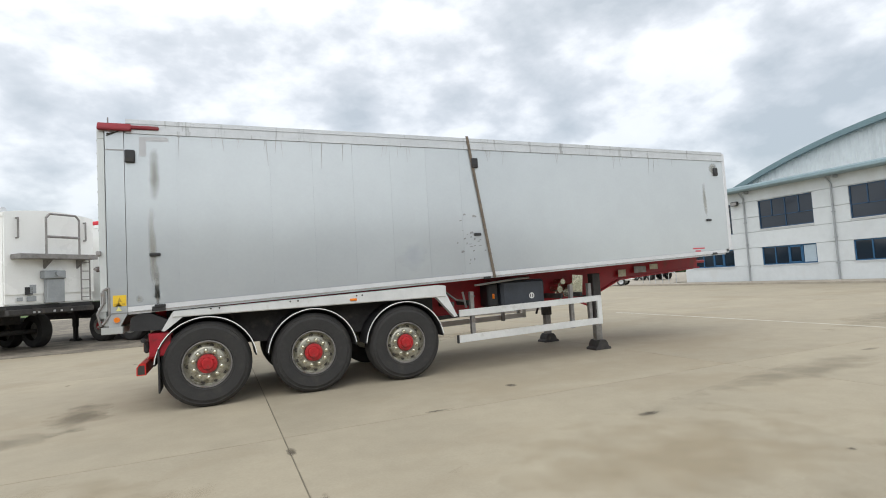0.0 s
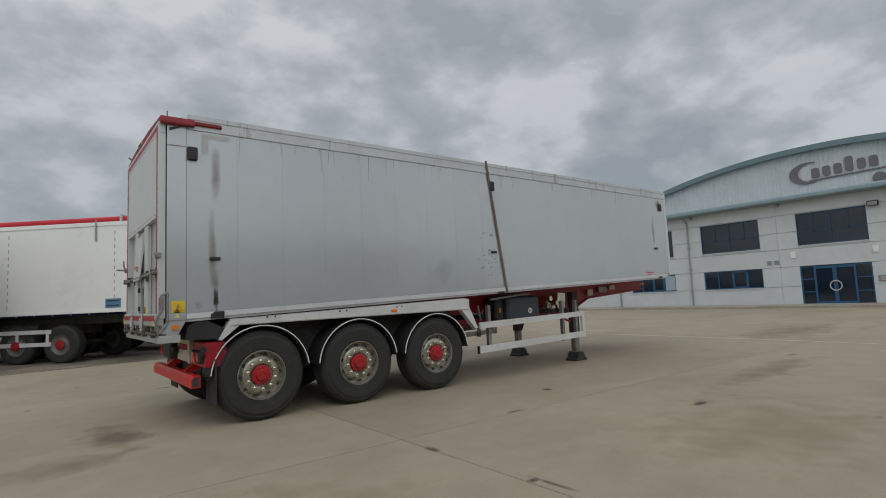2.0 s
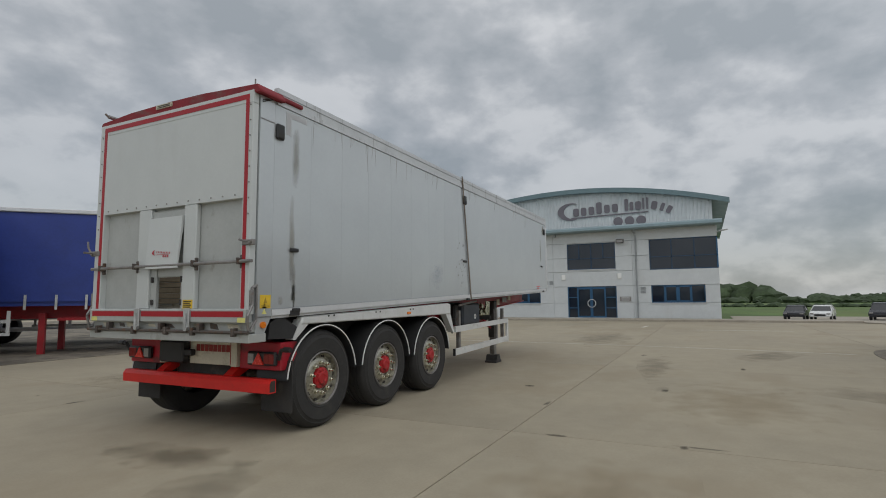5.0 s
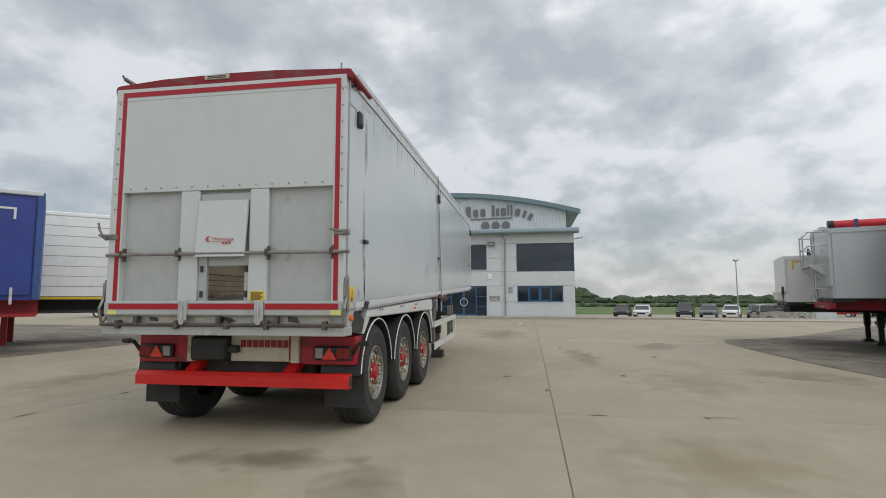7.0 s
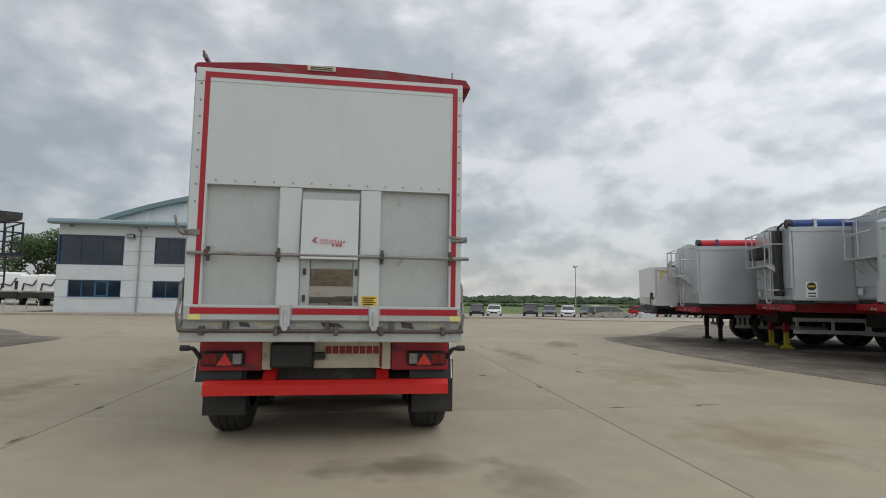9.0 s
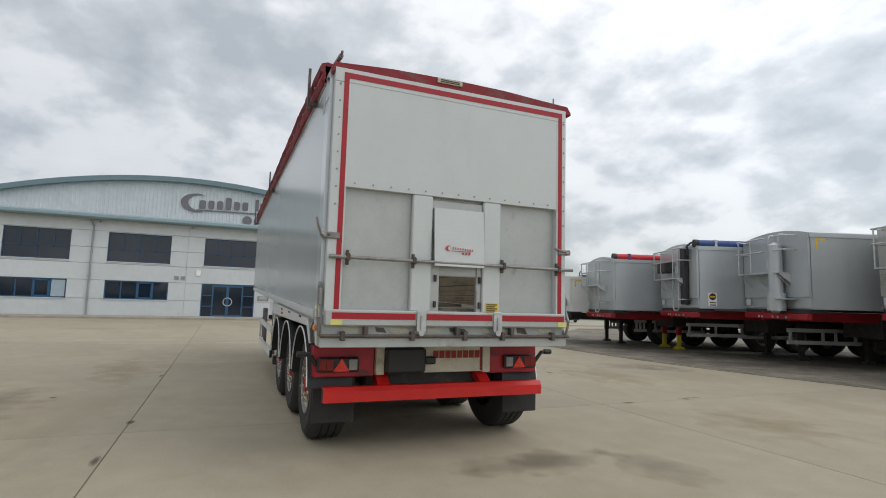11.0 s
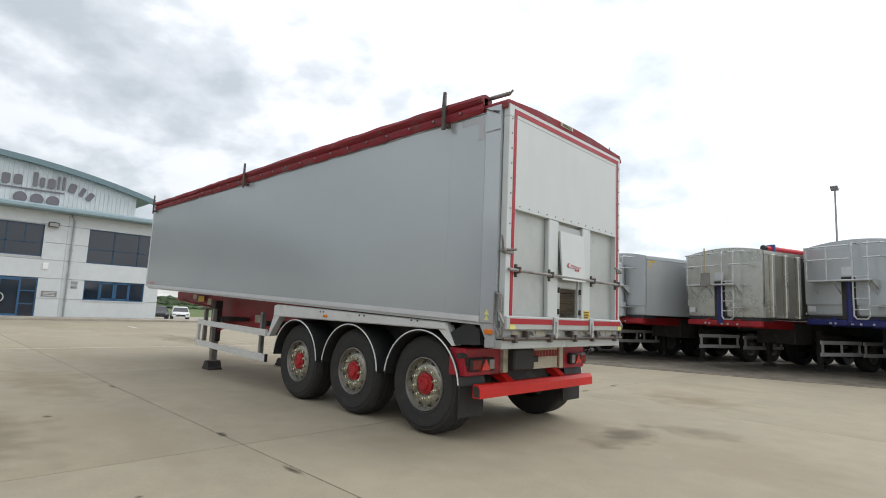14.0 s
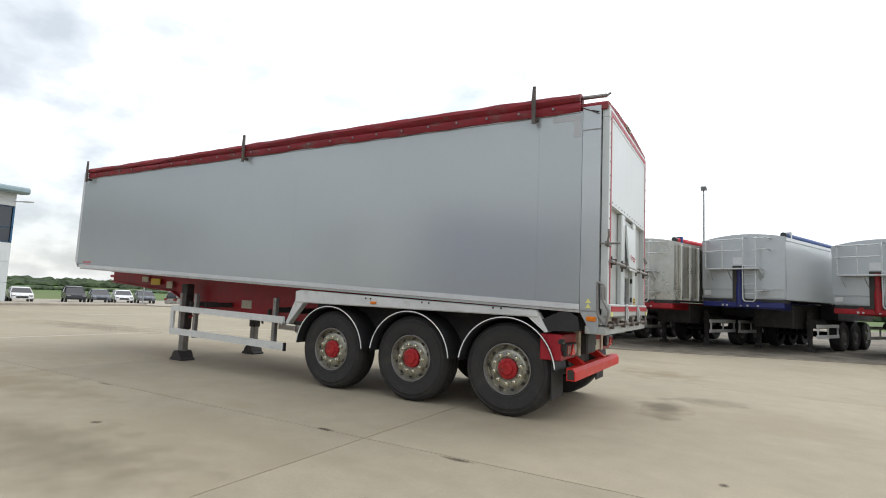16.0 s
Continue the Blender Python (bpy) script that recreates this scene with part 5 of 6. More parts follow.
for k in range(8):
    y = 0.02 - k * 0.066
    box(bm, -1.344, -1.339, y - 0.056, y, 0.85, 0.925)
box(bm, -1.344, -1.339, -0.53, -0.505, 0.72, 0.98)
part("print", bm, surface("brick red print", (0.26, 0.02, 0.015), 0.6), plate)
bm = B()
box(bm, -1.44, -1.33, 0.13, 0.53, 0.72, 0.96, 0.02)
box(bm, -1.42, -1.35, 0.02, 0.13, 0.80, 0.87, 0.01)
part("plate_box", bm, BLACK_PLASTIC, trailer, "black plate holder")
bm = B()
box(bm, -1.2, -1.1, -0.5, 0.5, 0.55, 0.72)
part("rear_frame", bm, DARK_STEEL, trailer)
bm = B()
prism(bm, [(-1.46, 0.475), (-1.46, 0.57), (-1.43, 0.61), (-1.36, 0.61), (-1.36, 0.475)], "y", -1.18, 1.12)
prism(bm, [(-1.45, 0.485), (-1.45, 0.565), (-1.37, 0.6), (-1.37, 0.485)], "y", -1.1805, -1.18)
part("bumper", bm, RED_BRIGHT, trailer, "bright red under-run bumper")
for s in (-1.182, 1.122):
    bm = B()
    a, b = sorted((s, s * 0.999))
    prism(bm, [(-1.448, 0.487), (-1.448, 0.565), (-1.43, 0.595), (-1.372, 0.595), (-1.372, 0.487)], "y", a, b)
    part("bumper_end", bm, INK, trailer)


ROW_RIM_STEEL = surface("dull dark wheel steel", (0.16, 0.155, 0.14), 0.6, 0.3, 0.25, 8)


# ---- parked trailers, all pointing at the yard ----
def simple_wheel_meshes():
    tyre, rim = B(), B()
    lathe(tyre, [(0.29, 0.02), (0.36, 0.0), (0.47, 0.005), (0.525, 0.05), (R0, 0.1), (R0, 0.28), (0.5, 0.35), (0.3, 0.35)], 28, caps=False)
    lathe(rim, [(0.29, 0.2), (0.285, 0.01), (0.265, 0.03), (0.2, 0.06), (0.15, 0.04), (0.13, 0.0), (0.06, -0.01), (0.004, -0.01)], 28)
    return mesh_of("tyre", tyre, RUBBER), mesh_of("rim", rim, ROW_RIM_STEEL)


ROW_TYRE, ROW_RIM = simple_wheel_meshes()


def row_wheels(parent, length, first=None, hub=None):
    for k in range(3):
        x = (-length + 1.6 if first is None else first) + 1.31 * k
        for s in (-1, 1):
            w = shared("wheel", ROW_TYRE, parent, pose(x, s * 1.22, R0, 0, 20 * k, 0 if s < 0 else 180))
            shared("rim", ROW_RIM, w)
            if hub:
                part("hub_cap", lathe(B(), [(0.14, 0.03), (0.13, -0.02), (0.05, -0.04), (0.004, -0.04)], 18), hub, w)
        bm = B()
        tube(bm, (x, -1.0, R0), (x, 1.0, R0), 0.07, 8)
        part("axle", bm, DARK_STEEL, parent)


def row_trailer(name, m, label, body, chassis, z0, z1, length, crown=0.15, ribs=False, roll=None, roll_side=-1, roll_r=0.075, roll_back=0.35, hoop=False, legs=None, rail=None, catwalk=True, dark_slot=None, round_sign=False, tape=False, cylinder=False, shovel=False, duct=False, roof_hose=False):
    """A tipping trailer. Its front face stands at x = 0 of its own frame, its wheels at -x."""
    rail = rail or GALVANISED
    lx, ly = (-6.6, 0.8) if hoop else (-2.7, 0.52) if legs is YELLOW_LEG else (-2.3, 0.7) if legs else (-3.3, 0.8)
    # default legs near-black: the shade under the body is put into their colour
    legs = legs or DARK_STEEL
    under = chassis
    t = thing(name, m, label, "trailer", "parked trailers")
    n = 10
    top = [(-1.25 + 2.5 * i / n, z1 + crown * (1 - (2 * i / n - 1) ** 2)) for i in range(n + 1)]
    bm = B()
    prism(bm, [(-1.25, z0), *[(p, min(q, z1)) for p, q in ((-1.25, z1), (1.25, z1))], (1.25, z0)], "x", -length, -0.04)
    bmesh.ops.bevel(bm, geom=bm.edges[:], offset=0.035, segments=2, affect="EDGES")
    tub = part("tipping_body", bm, body, t)
    bm = B()
    prism(bm, [(-1.24, z0 + 0.3), *top, (1.24, z0 + 0.3)], "x", -0.05, 0.0)
    part("headboard", bm, body, t)
    bm = B()
    prism(bm, [(-1.2, z1 - 0.02), *top[1:-1], (1.2, z1 - 0.02)], "x", -length + 0.1, -0.05)
    part("roof_sheet", bm, WHITE_TRIM, t)
    bm = B()
    for s in (-1, 1):
        yy = sorted((s * 1.245, s * 1.275))
        box(bm, -length, -0.03, yy[0], yy[1], z1 - 0.12, z1 - 0.02)
        box(bm, -length, -0.03, yy[0], yy[1], z0, z0 + 0.07)
    part("side_rail", bm, body, tub)
    if ribs:
        for s in (-1, 1):
            for k in range(16):
                x = -0.35 - k * 0.58
                if x > -length:
                    bm = B()
                    yy = sorted((s * 1.24, s * 1.35))
                    box(bm, x - 0.065, x + 0.065, yy[0], yy[1], z0, z1 - 0.1, 0.02)
                    part("rib", bm, body, tub)
    if roll:
        bm = B()
        y = roll_side * 1.12
        tube(bm, (-length, y, z1 + 0.08), (-roll_back, y, z1 + 0.08), roll_r, 12)
        r = part("roll_sheet", bm, roll, t)
        bm = B()
        for x in (-0.6,):
            box(bm, x - 0.04, x + 0.04, y - 0.11, y + 0.11, z1 - 0.25, z1 + 0.2, 0.01)
        part("strap", bm, GALVANISED if hoop or roll is not RED_ROLL else BLUE_SHEET, r)
        bm = B()
        tube(bm, (-roll_back, y, z1 + 0.08), (0.12 - roll_back, y, z1 + 0.08), roll_r * 1.1, 12)
        part("roll_end", bm, WHITE_TRIM if hoop else BLACK_PLASTIC, r)
    # sheets between the ribs, darkened to paint in the shade and dark reflection there
    if ribs:
        for s in (-1, 1):
            each("side_panel", [(-0.35 - k * 0.58 - 0.5, -0.35 - k * 0.58 - 0.08, min(s * 1.251, s * 1.254), max(s * 1.251, s * 1.254), z0 + 0.08, z1 - 0.14) for k in range(15)], RECESS_SHADE_ALU, tub)
    each("sill", [(-0.5, -0.02, -1.2, 1.2, z0 - 0.1, z0 - 0.003)], BLACK_PLASTIC, t)
    # chassis
    for s in (-1, 1):
        bm = B()
        prism(bm, [(-length + 0.2, 0.85), (-4.0, 0.85), (-3.5, z0 - 0.32), (0.0, z0 - 0.30), (0.0, z0 - 0.06), (-length + 0.2, z0 - 0.06)], "y", s * 0.5 - 0.06, s * 0.5 + 0.06)
        part("chassis_beam", bm, under, t)
    bm = B()
    box(bm, -0.1, 0.06, -1.2, 1.2, z0 - 0.27, z0 - 0.11, 0.02)
    plt = part("front_beam", bm, chassis, t)
    each("coupling", [(0.06, 0.075, y - w / 2, y + w / 2, z0 - 0.24, z0 - 0.24 + w) for y, w in ((-0.55, 0.06), (-0.42, 0.05), (0.0, 0.06), (0.2, 0.05), (0.5, 0.05))], GALVANISED, plt)
    for s in (-1, 1):
        bm = B()
        box(bm, lx - 0.08, lx + 0.08, s * ly - 0.07, s * ly + 0.07, 0.5, z0 - 0.3, 0.01)
        lg = part("landing_leg", bm, legs if legs is not YELLOW_LEG else ROW_RED, t)
        bm = B()
        box(bm, lx - 0.06, lx + 0.06, s * ly - 0.055, s * ly + 0.055, 0.06, 0.55)
        prism(bm, [(lx - 0.18, 0.0), (lx + 0.18, 0.0), (lx + 0.09, 0.1), (lx - 0.09, 0.1)], "y", s * ly - 0.12, s * ly + 0.12)
        part("foot", bm, legs, lg)
        bm = B()
        yy = sorted((s * 1.2, s * 1.24))
        for z in (0.5, 0.85):
            box(bm, -length + 4.9, -2.6, yy[0], yy[1], z, z + 0.11)
        for x in (-length + 5.0, (-length + 4.9 - 2.6) / 2, -2.7):
            box(bm, x - 0.04, x + 0.04, yy[0] + 0.005, yy[1] - 0.005, 0.5, 0.96)
        part("side_guard", bm, GUARD, t)
        bm = B()
        box(bm, -length + 0.8, -length + 4.9, min(s * 0.7, s * 1.22), max(s * 0.7, s * 1.22), 1.12, z0 - 0.04)
        part("wing", bm, BLACK_PLASTIC, t)
    bm = B()
    box(bm, -length + 0.9, -2.4, -0.62, 0.62, 0.78, z0 - 0.1, 0.03)
    part("under_gear", bm, DARK_STEEL, t)
    for y in (-0.85, 0.85):
        part("air_tank", tube(B(), (-4.3, y, 0.98), (-3.2, y, 0.98), 0.15, 14), DARK_STEEL, t)
    row_wheels(t, length, -4.95 if hoop else None, ROW_RED if hoop else None)
    if dark_slot:
        bm = B()
        box(bm, 0.0, 0.012, -0.27, 0.08, z0 - 0.1, z0 + 1.05)
        slot = part("ram_slot", bm, INK, t, "dark recess for the tipping ram")
        bm = B()
        tube(bm, (0.03, -0.05, z0 - 0.2), (0.03, -0.05, z0 + 0.98), 0.075, 14)
        tube(bm, (0.03, -0.05, z0 - 0.2), (0.03, -0.05, z0 + 0.45), 0.095, 14)
        part("tipping_ram", bm, dark_slot, t)
    if hoop:
        for s in (-1, 1):
            yy = sorted((s * 1.252, s * 1.258))
            nb = part("notice", box(B(), -1.0, -0.55, yy[0], yy[1], z0 + 0.12, z0 + 0.38), BLUE_NOTICE, tub, "small blue printed notice")
            each("print", [(-0.96, -0.6, min(s * 1.259, s * 1.262), max(s * 1.259, s * 1.262), z0 + z, z0 + z + 0.035) for z in (0.17, 0.3)], INK, nb)
            for x0 in (-0.75, -3.9, -7.1):
                each("panel_seam", [(x0 - 0.012, x0 + 0.012, min(s * 1.251, s * 1.254), max(s * 1.251, s * 1.254), z0 + 0.2 + 0.2 * k, z0 + 0.3 + 0.2 * k) for k in range(11)], PIPE_GREY, tub)
            part("side_strap", box(B(), -1.32, -1.27, min(s * 1.28, s * 1.29), max(s * 1.28, s * 1.29), z1 - 0.55, z1 + 0.05), PIPE_GREY, tub)
        each("document_frame", [(0.0, 0.02, y, y + w, z0 + z, z0 + z + h) for y, w, z, h in ((-0.62, 0.16, 0.32, 0.24), (-0.7, 0.24, 0.1, 0.14), (-0.95, 0.14, 0.12, 0.1))], PIPE_GREY, t, "small grey document frame")
        zc = z0 + (z1 - z0) * 0.55
        bm = B()
        box(bm, 0.0, 0.4, -1.1, 1.1, zc - 0.14, zc, 0.01)
        cw = part("catwalk", bm, STEEL, t, "grey front catwalk with a bowed guard")
        for y in (-0.25, 0.7):
            part("bracket", prism(B(), [(0.0, zc - 0.14), (0.38, zc - 0.14), (0.0, zc - 0.4)], "y", y, y + 0.05), STEEL, cw)
        bm = B()
        rod(bm, [(0.3, -0.35, zc), (0.3, -0.35, z1 - 0.12), (0.3, -0.25, z1), (0.3, 0.5, z1), (0.3, 0.6, z1 - 0.12), (0.3, 0.6, zc)], 0.03, 7)
        rod(bm, [(0.3, -0.35, zc + 0.5), (0.3, 0.6, zc + 0.5)], 0.04, 6)
        part("guard_hoop", bm, STEEL, cw)
        bm = B()
        for y in (0.78, 1.05):
            rod(bm, [(0.1, y, zc - 0.1), (0.1, y, z0 + 0.05)], 0.02, 6)
        for k in range(5):
            tube(bm, (0.1, 0.78, z0 + 0.15 + 0.26 * k), (0.1, 1.05, z0 + 0.15 + 0.26 * k), 0.014, 6)
        part("ladder", bm, STEEL, cw)
        for y in (-0.95, 0.95):
            part("grab_handle", rod(B(), [(0.0, y, z1 - 0.7), (0.09, y, z1 - 0.7), (0.09, y, z1 - 0.15), (0.0, y, z1 - 0.15)], 0.025, 6), STEEL, t)
        bm = B()
        box(bm, 0.0, 0.16, -0.25, 0.25, z0 + 0.02, z0 + 0.72, 0.02)
        box(bm, 0.0, 0.22, -0.35, 0.25, z0 + 0.72, z0 + 0.95, 0.02)
        tube(bm, (0.22, 0.0, z0 + 0.86), (0.3, 0.0, z0 + 0.86), 0.08, 10)
        part("ram_housing", bm, PIPE_GREY, t)
        bm = B()
        box(bm, 0.0, 0.02, -0.75, -0.55, z0 + 0.28, z0 + 0.5, 0.005)
        part("document_holder", bm, BLACK_PLASTIC, t)
    if catwalk and not hoop:
        zc = z0 + (z1 - z0) * 0.50
        bm = B()
        box(bm, 0.0, 0.34, -1.0, 0.62, zc - 0.045, zc, 0.008)
        cw = part("catwalk", bm, rail, t, "metal catwalk with rails and a ladder")
        for y in (-0.9, -0.3, 0.55):
            part("bracket", rod(B(), [(0.32, y, zc - 0.04), (0.02, y + 0.02, zc - 0.36)], 0.013, 6), rail, cw)
        part("gusset", prism(B(), [(0.0, zc - 0.045), (0.34, zc - 0.045), (0.0, zc - 0.3)], "y", 0.63, 0.655), rail, cw)
        r = 0.019
        for y in (-0.98, -0.45):
            part("rail_post", rod(B(), [(0.33, y, zc), (0.33, y, z1 - 0.04)], r, 7), rail, cw)
        for z in (z1 - 0.04, z1 - 0.4):
            part("hand_rail", rod(B(), [(0.0, -1.05, z), (0.33, -1.05, z), (0.33, 0.11, z)], r, 7), rail, cw)
            part("hand_rail", rod(B(), [(0.36, 0.49, z), (0.36, 0.86, z), (0.0, 0.86, z)], r, 7), rail, cw)
        bm = B()
        rod(bm, [(0.0, 0.12, z1 + 0.03), (0.17, 0.12, z1 + 0.03), (0.2, 0.12, z1 - 0.06), (0.2, 0.12, z0 + 0.0), (0.2, 0.18, z0 - 0.08), (0.2, 0.43, z0 - 0.08), (0.2, 0.49, z0 + 0.0), (0.2, 0.49, z1 - 0.06), (0.17, 0.49, z1 + 0.03), (0.0, 0.49, z1 + 0.03)], 0.021, 7)
        part("ladder", bm, rail, cw)
        z = z0 + 0.16
        while z < zc + 0.1:
            part("rung", tube(B(), (0.2, 0.12, z), (0.2, 0.49, z), 0.014, 6), rail, cw)
            z += 0.29
        each("step", [(0.0, 0.36, 0.52, 0.78, z0 + 0.24, z0 + 0.27)], rail, cw)
        each("notice", [(0.0, 0.006, -1.17, -0.96, z0 + 0.1, z0 + 0.26), (0.0, 0.006, -0.26, 0.04, z0 + 1.09, z0 + 1.32)], WHITE_TRIM, t, "small white printed notice")
    if round_sign:
        bm = B()
        box(bm, -0.56, -0.31, 1.253, 1.262, z0 + 0.06, z0 + 0.46)
        sg = part("notice", bm, WHITE_PAINT, tub, "white notice with a round dark mark")
        bm = B()
        tube(bm, (-0.435, 1.262, z0 + 0.345), (-0.435, 1.268, z0 + 0.345), 0.1, 20)
        part("disc", bm, INK, sg)
        part("band", box(B(), -0.51, -0.36, 1.269, 1.272, z0 + 0.325, z0 + 0.365), YELLOW, sg)
        bm = B()
        for k in range(2):
            box(bm, -0.52, -0.35, 1.262, 1.266, z0 + 0.09 + k * 0.07, z0 + 0.12 + k * 0.07)
        part("print", bm, INK, sg)
    if tape:
        bm = B()
        box(bm, -0.48, -0.2, 1.2525, 1.2555, z1 - 0.2, z1 - 0.15)
        box(bm, -0.25, -0.2, 1.2525, 1.2555, z1 - 0.42, z1 - 0.2)
        part("corner_tape", bm, YELLOW, tub)
    if cylinder:
        bm = B()
        tube(bm, (0.2, 0.35, z0 + 0.25), (0.2, 0.35, z1 - 0.25), 0.17, 16)
        tube(bm, (0.2, 0.35, z1 - 0.25), (0.2, 0.35, z1 - 0.17), 0.17, 16, 0.05)
        tube(bm, (0.2, 0.35, z0 - 0.05), (0.2, 0.35, z0 + 0.4), 0.22, 16)
        part("blower_cylinder", bm, body, t)
    if duct:
        part("air_duct", box(B(), 0.0, 0.14, 0.45, 0.78, z0 + 0.1, z1 + 0.02, 0.03), BLACK_PLASTIC, t, "tall black duct up the headboard")
        part("motor_box", box(B(), 0.05, 0.34, -0.75, -0.15, z1 - 0.72, z1 - 0.38, 0.03), DARK_STEEL, t, "dark motor box above the catwalk")
        part("hose", rod(B(), [(0.1, 0.9, z1 - 0.25), (0.12, 0.9, z1 + 0.02), (0.02, 0.95, z1 + 0.12), (-0.2, 1.02, z1 + 0.14)], 0.028, 7), BLACK_PLASTIC, t)
    if roof_hose:
        arch = [(-0.75, 0.4 + 0.16 * math.cos(radians(a)), z1 + 0.05 + 0.2 * math.sin(radians(a))) for a in range(0, 181, 20)]
        part("roof_hose", rod(B(), arch, 0.022, 6), BLACK_PLASTIC, t, "bent black hose on the roof")
        part("roof_pipe", tube(B(), (-0.75, 0.4, z1 + 0.08), (-5.0, 0.75, z1 + 0.08), 0.035, 8), BLACK_PLASTIC, t)
        part("document_box", box(B(), 0.0, 0.05, 0.75, 0.95, z0 + 0.22, z0 + 0.46, 0.01), BLACK_PLASTIC, t, "small black document box")
        part("front_chute", prism(B(), [(0.0, z0 + 0.32), (0.16, z0 + 0.3), (0.1, z0 + 0.06), (0.0, z0 + 0.04)], "y", -0.6, 0.5), body, t)
    if shovel:
        sh = thing("shovel", m @ pose(0.42, -0.28, z0 + 0.98), "worn metal grain shovel on a wooden shaft, hung on the rail", "shovel")
        bm = B()
        tube(bm, (0, 0, 0.3), (0, 0.0, 1.05), 0.02, 7)
        part("shaft", bm, surface("worn wood shaft", (0.4, 0.33, 0.22), 0.7, 0, 0.15, 8), sh)
        bm = B()
        prism(bm, [(-0.17, -0.12), (0.17, -0.05), (0.16, 0.3), (-0.13, 0.3)], "x", -0.03, 0.0)
        part("blade", bm, STEEL, sh)
    return t


def placed(x, y, heading):
    return pose(x, y, 0, 0, 0, heading)


# south row
# bare aluminium with the shade between the ribs put into its colour
RECESS_SHADE_ALU = surface("shaded aluminium side sheet", (0.26, 0.25, 0.22), 0.45, 0.6, 0.12, 1.5)
C_BODY_WHITE = surface("clean white trailer paint", (0.72, 0.72, 0.70), 0.4, 0, 0.03, 1)
row_trailer("bulk_trailer", placed(-6.65, -3.5, 62), "pale silver bulk tipping trailer with catwalk and red chassis", ROW_SILVER, ROW_RED, 1.62, 3.5, 9.6, dark_slot=ROW_RED)
row_trailer("bulk_trailer", placed(-3.02, -2.54, 67), "pale silver bulk tipping trailer on a dark blue chassis", ROW_SILVER, BLUE_PAINT, 1.69, 3.6, 9.6, roll=BLUE_SHEET, roll_side=1, dark_slot=BLUE_PAINT)
row_trailer("bulk_trailer", placed(0.02, -1.98, 69), "bare aluminium ribbed bulk trailer with a red roll sheet", BARE_ALU, ROW_RED, 1.55, 3.45, 9.6, ribs=True, roll=RED_ROLL, roll_side=1, dark_slot=BLUE_PAINT, shovel=True)
row_trailer("bulk_trailer", placed(3.28, -1.71, 71), "smooth pale silver bulk trailer with a front blower cylinder", ROW_SILVER, ROW_RED, 1.5, 3.4, 9.6, tape=True, cylinder=True)
row_trailer("bulk_trailer", placed(6.16, -1.33, 68), "pale silver bulk trailer with a blue roll sheet", ROW_SILVER, ROW_RED, 1.46, 3.29, 9.6, roll=BLUE_SHEET, roll_side=1, roll_r=0.11, roll_back=0.1, round_sign=True, duct=True)
row_trailer("bulk_trailer", placed(9.24, -0.79, 72), "pale silver bulk trailer with a red roll sheet and yellow feet", ROW_SILVER, ROW_RED, 1.33, 3.08, 9.6, roll=RED_ROLL, roll_side=1, roll_r=0.11, roll_back=0.15, legs=YELLOW_LEG)
row_trailer("bulk_trailer", placed(11.8, -0.84, 73), "white bulk trailer with a yellow corner tape", C_BODY_WHITE, DARK_STEEL, 1.22, 2.58, 8.0, crown=0.02, catwalk=False, tape=True, legs=DARK_STEEL, roof_hose=True)
# north row
row_trailer("tipper_trailer", placed(-4.95, 19.95, -43), "white tipping trailer with grey catwalk and red roll sheet", WHITE_PAINT, DARK_STEEL, 1.38, 3.95, 9.5, crown=0.12, roll=RED_ROLL, roll_side=-1, rail=STEEL, hoop=True)
row_trailer("tipper_trailer", placed(0.3, 20.05, -41), "white tipping trailer with grey catwalk and red roll sheet", WHITE_PAINT, DARK_STEEL, 1.38, 3.95, 9.5, crown=0.12, roll=RED_ROLL, roll_side=-1, rail=STEEL, hoop=True)


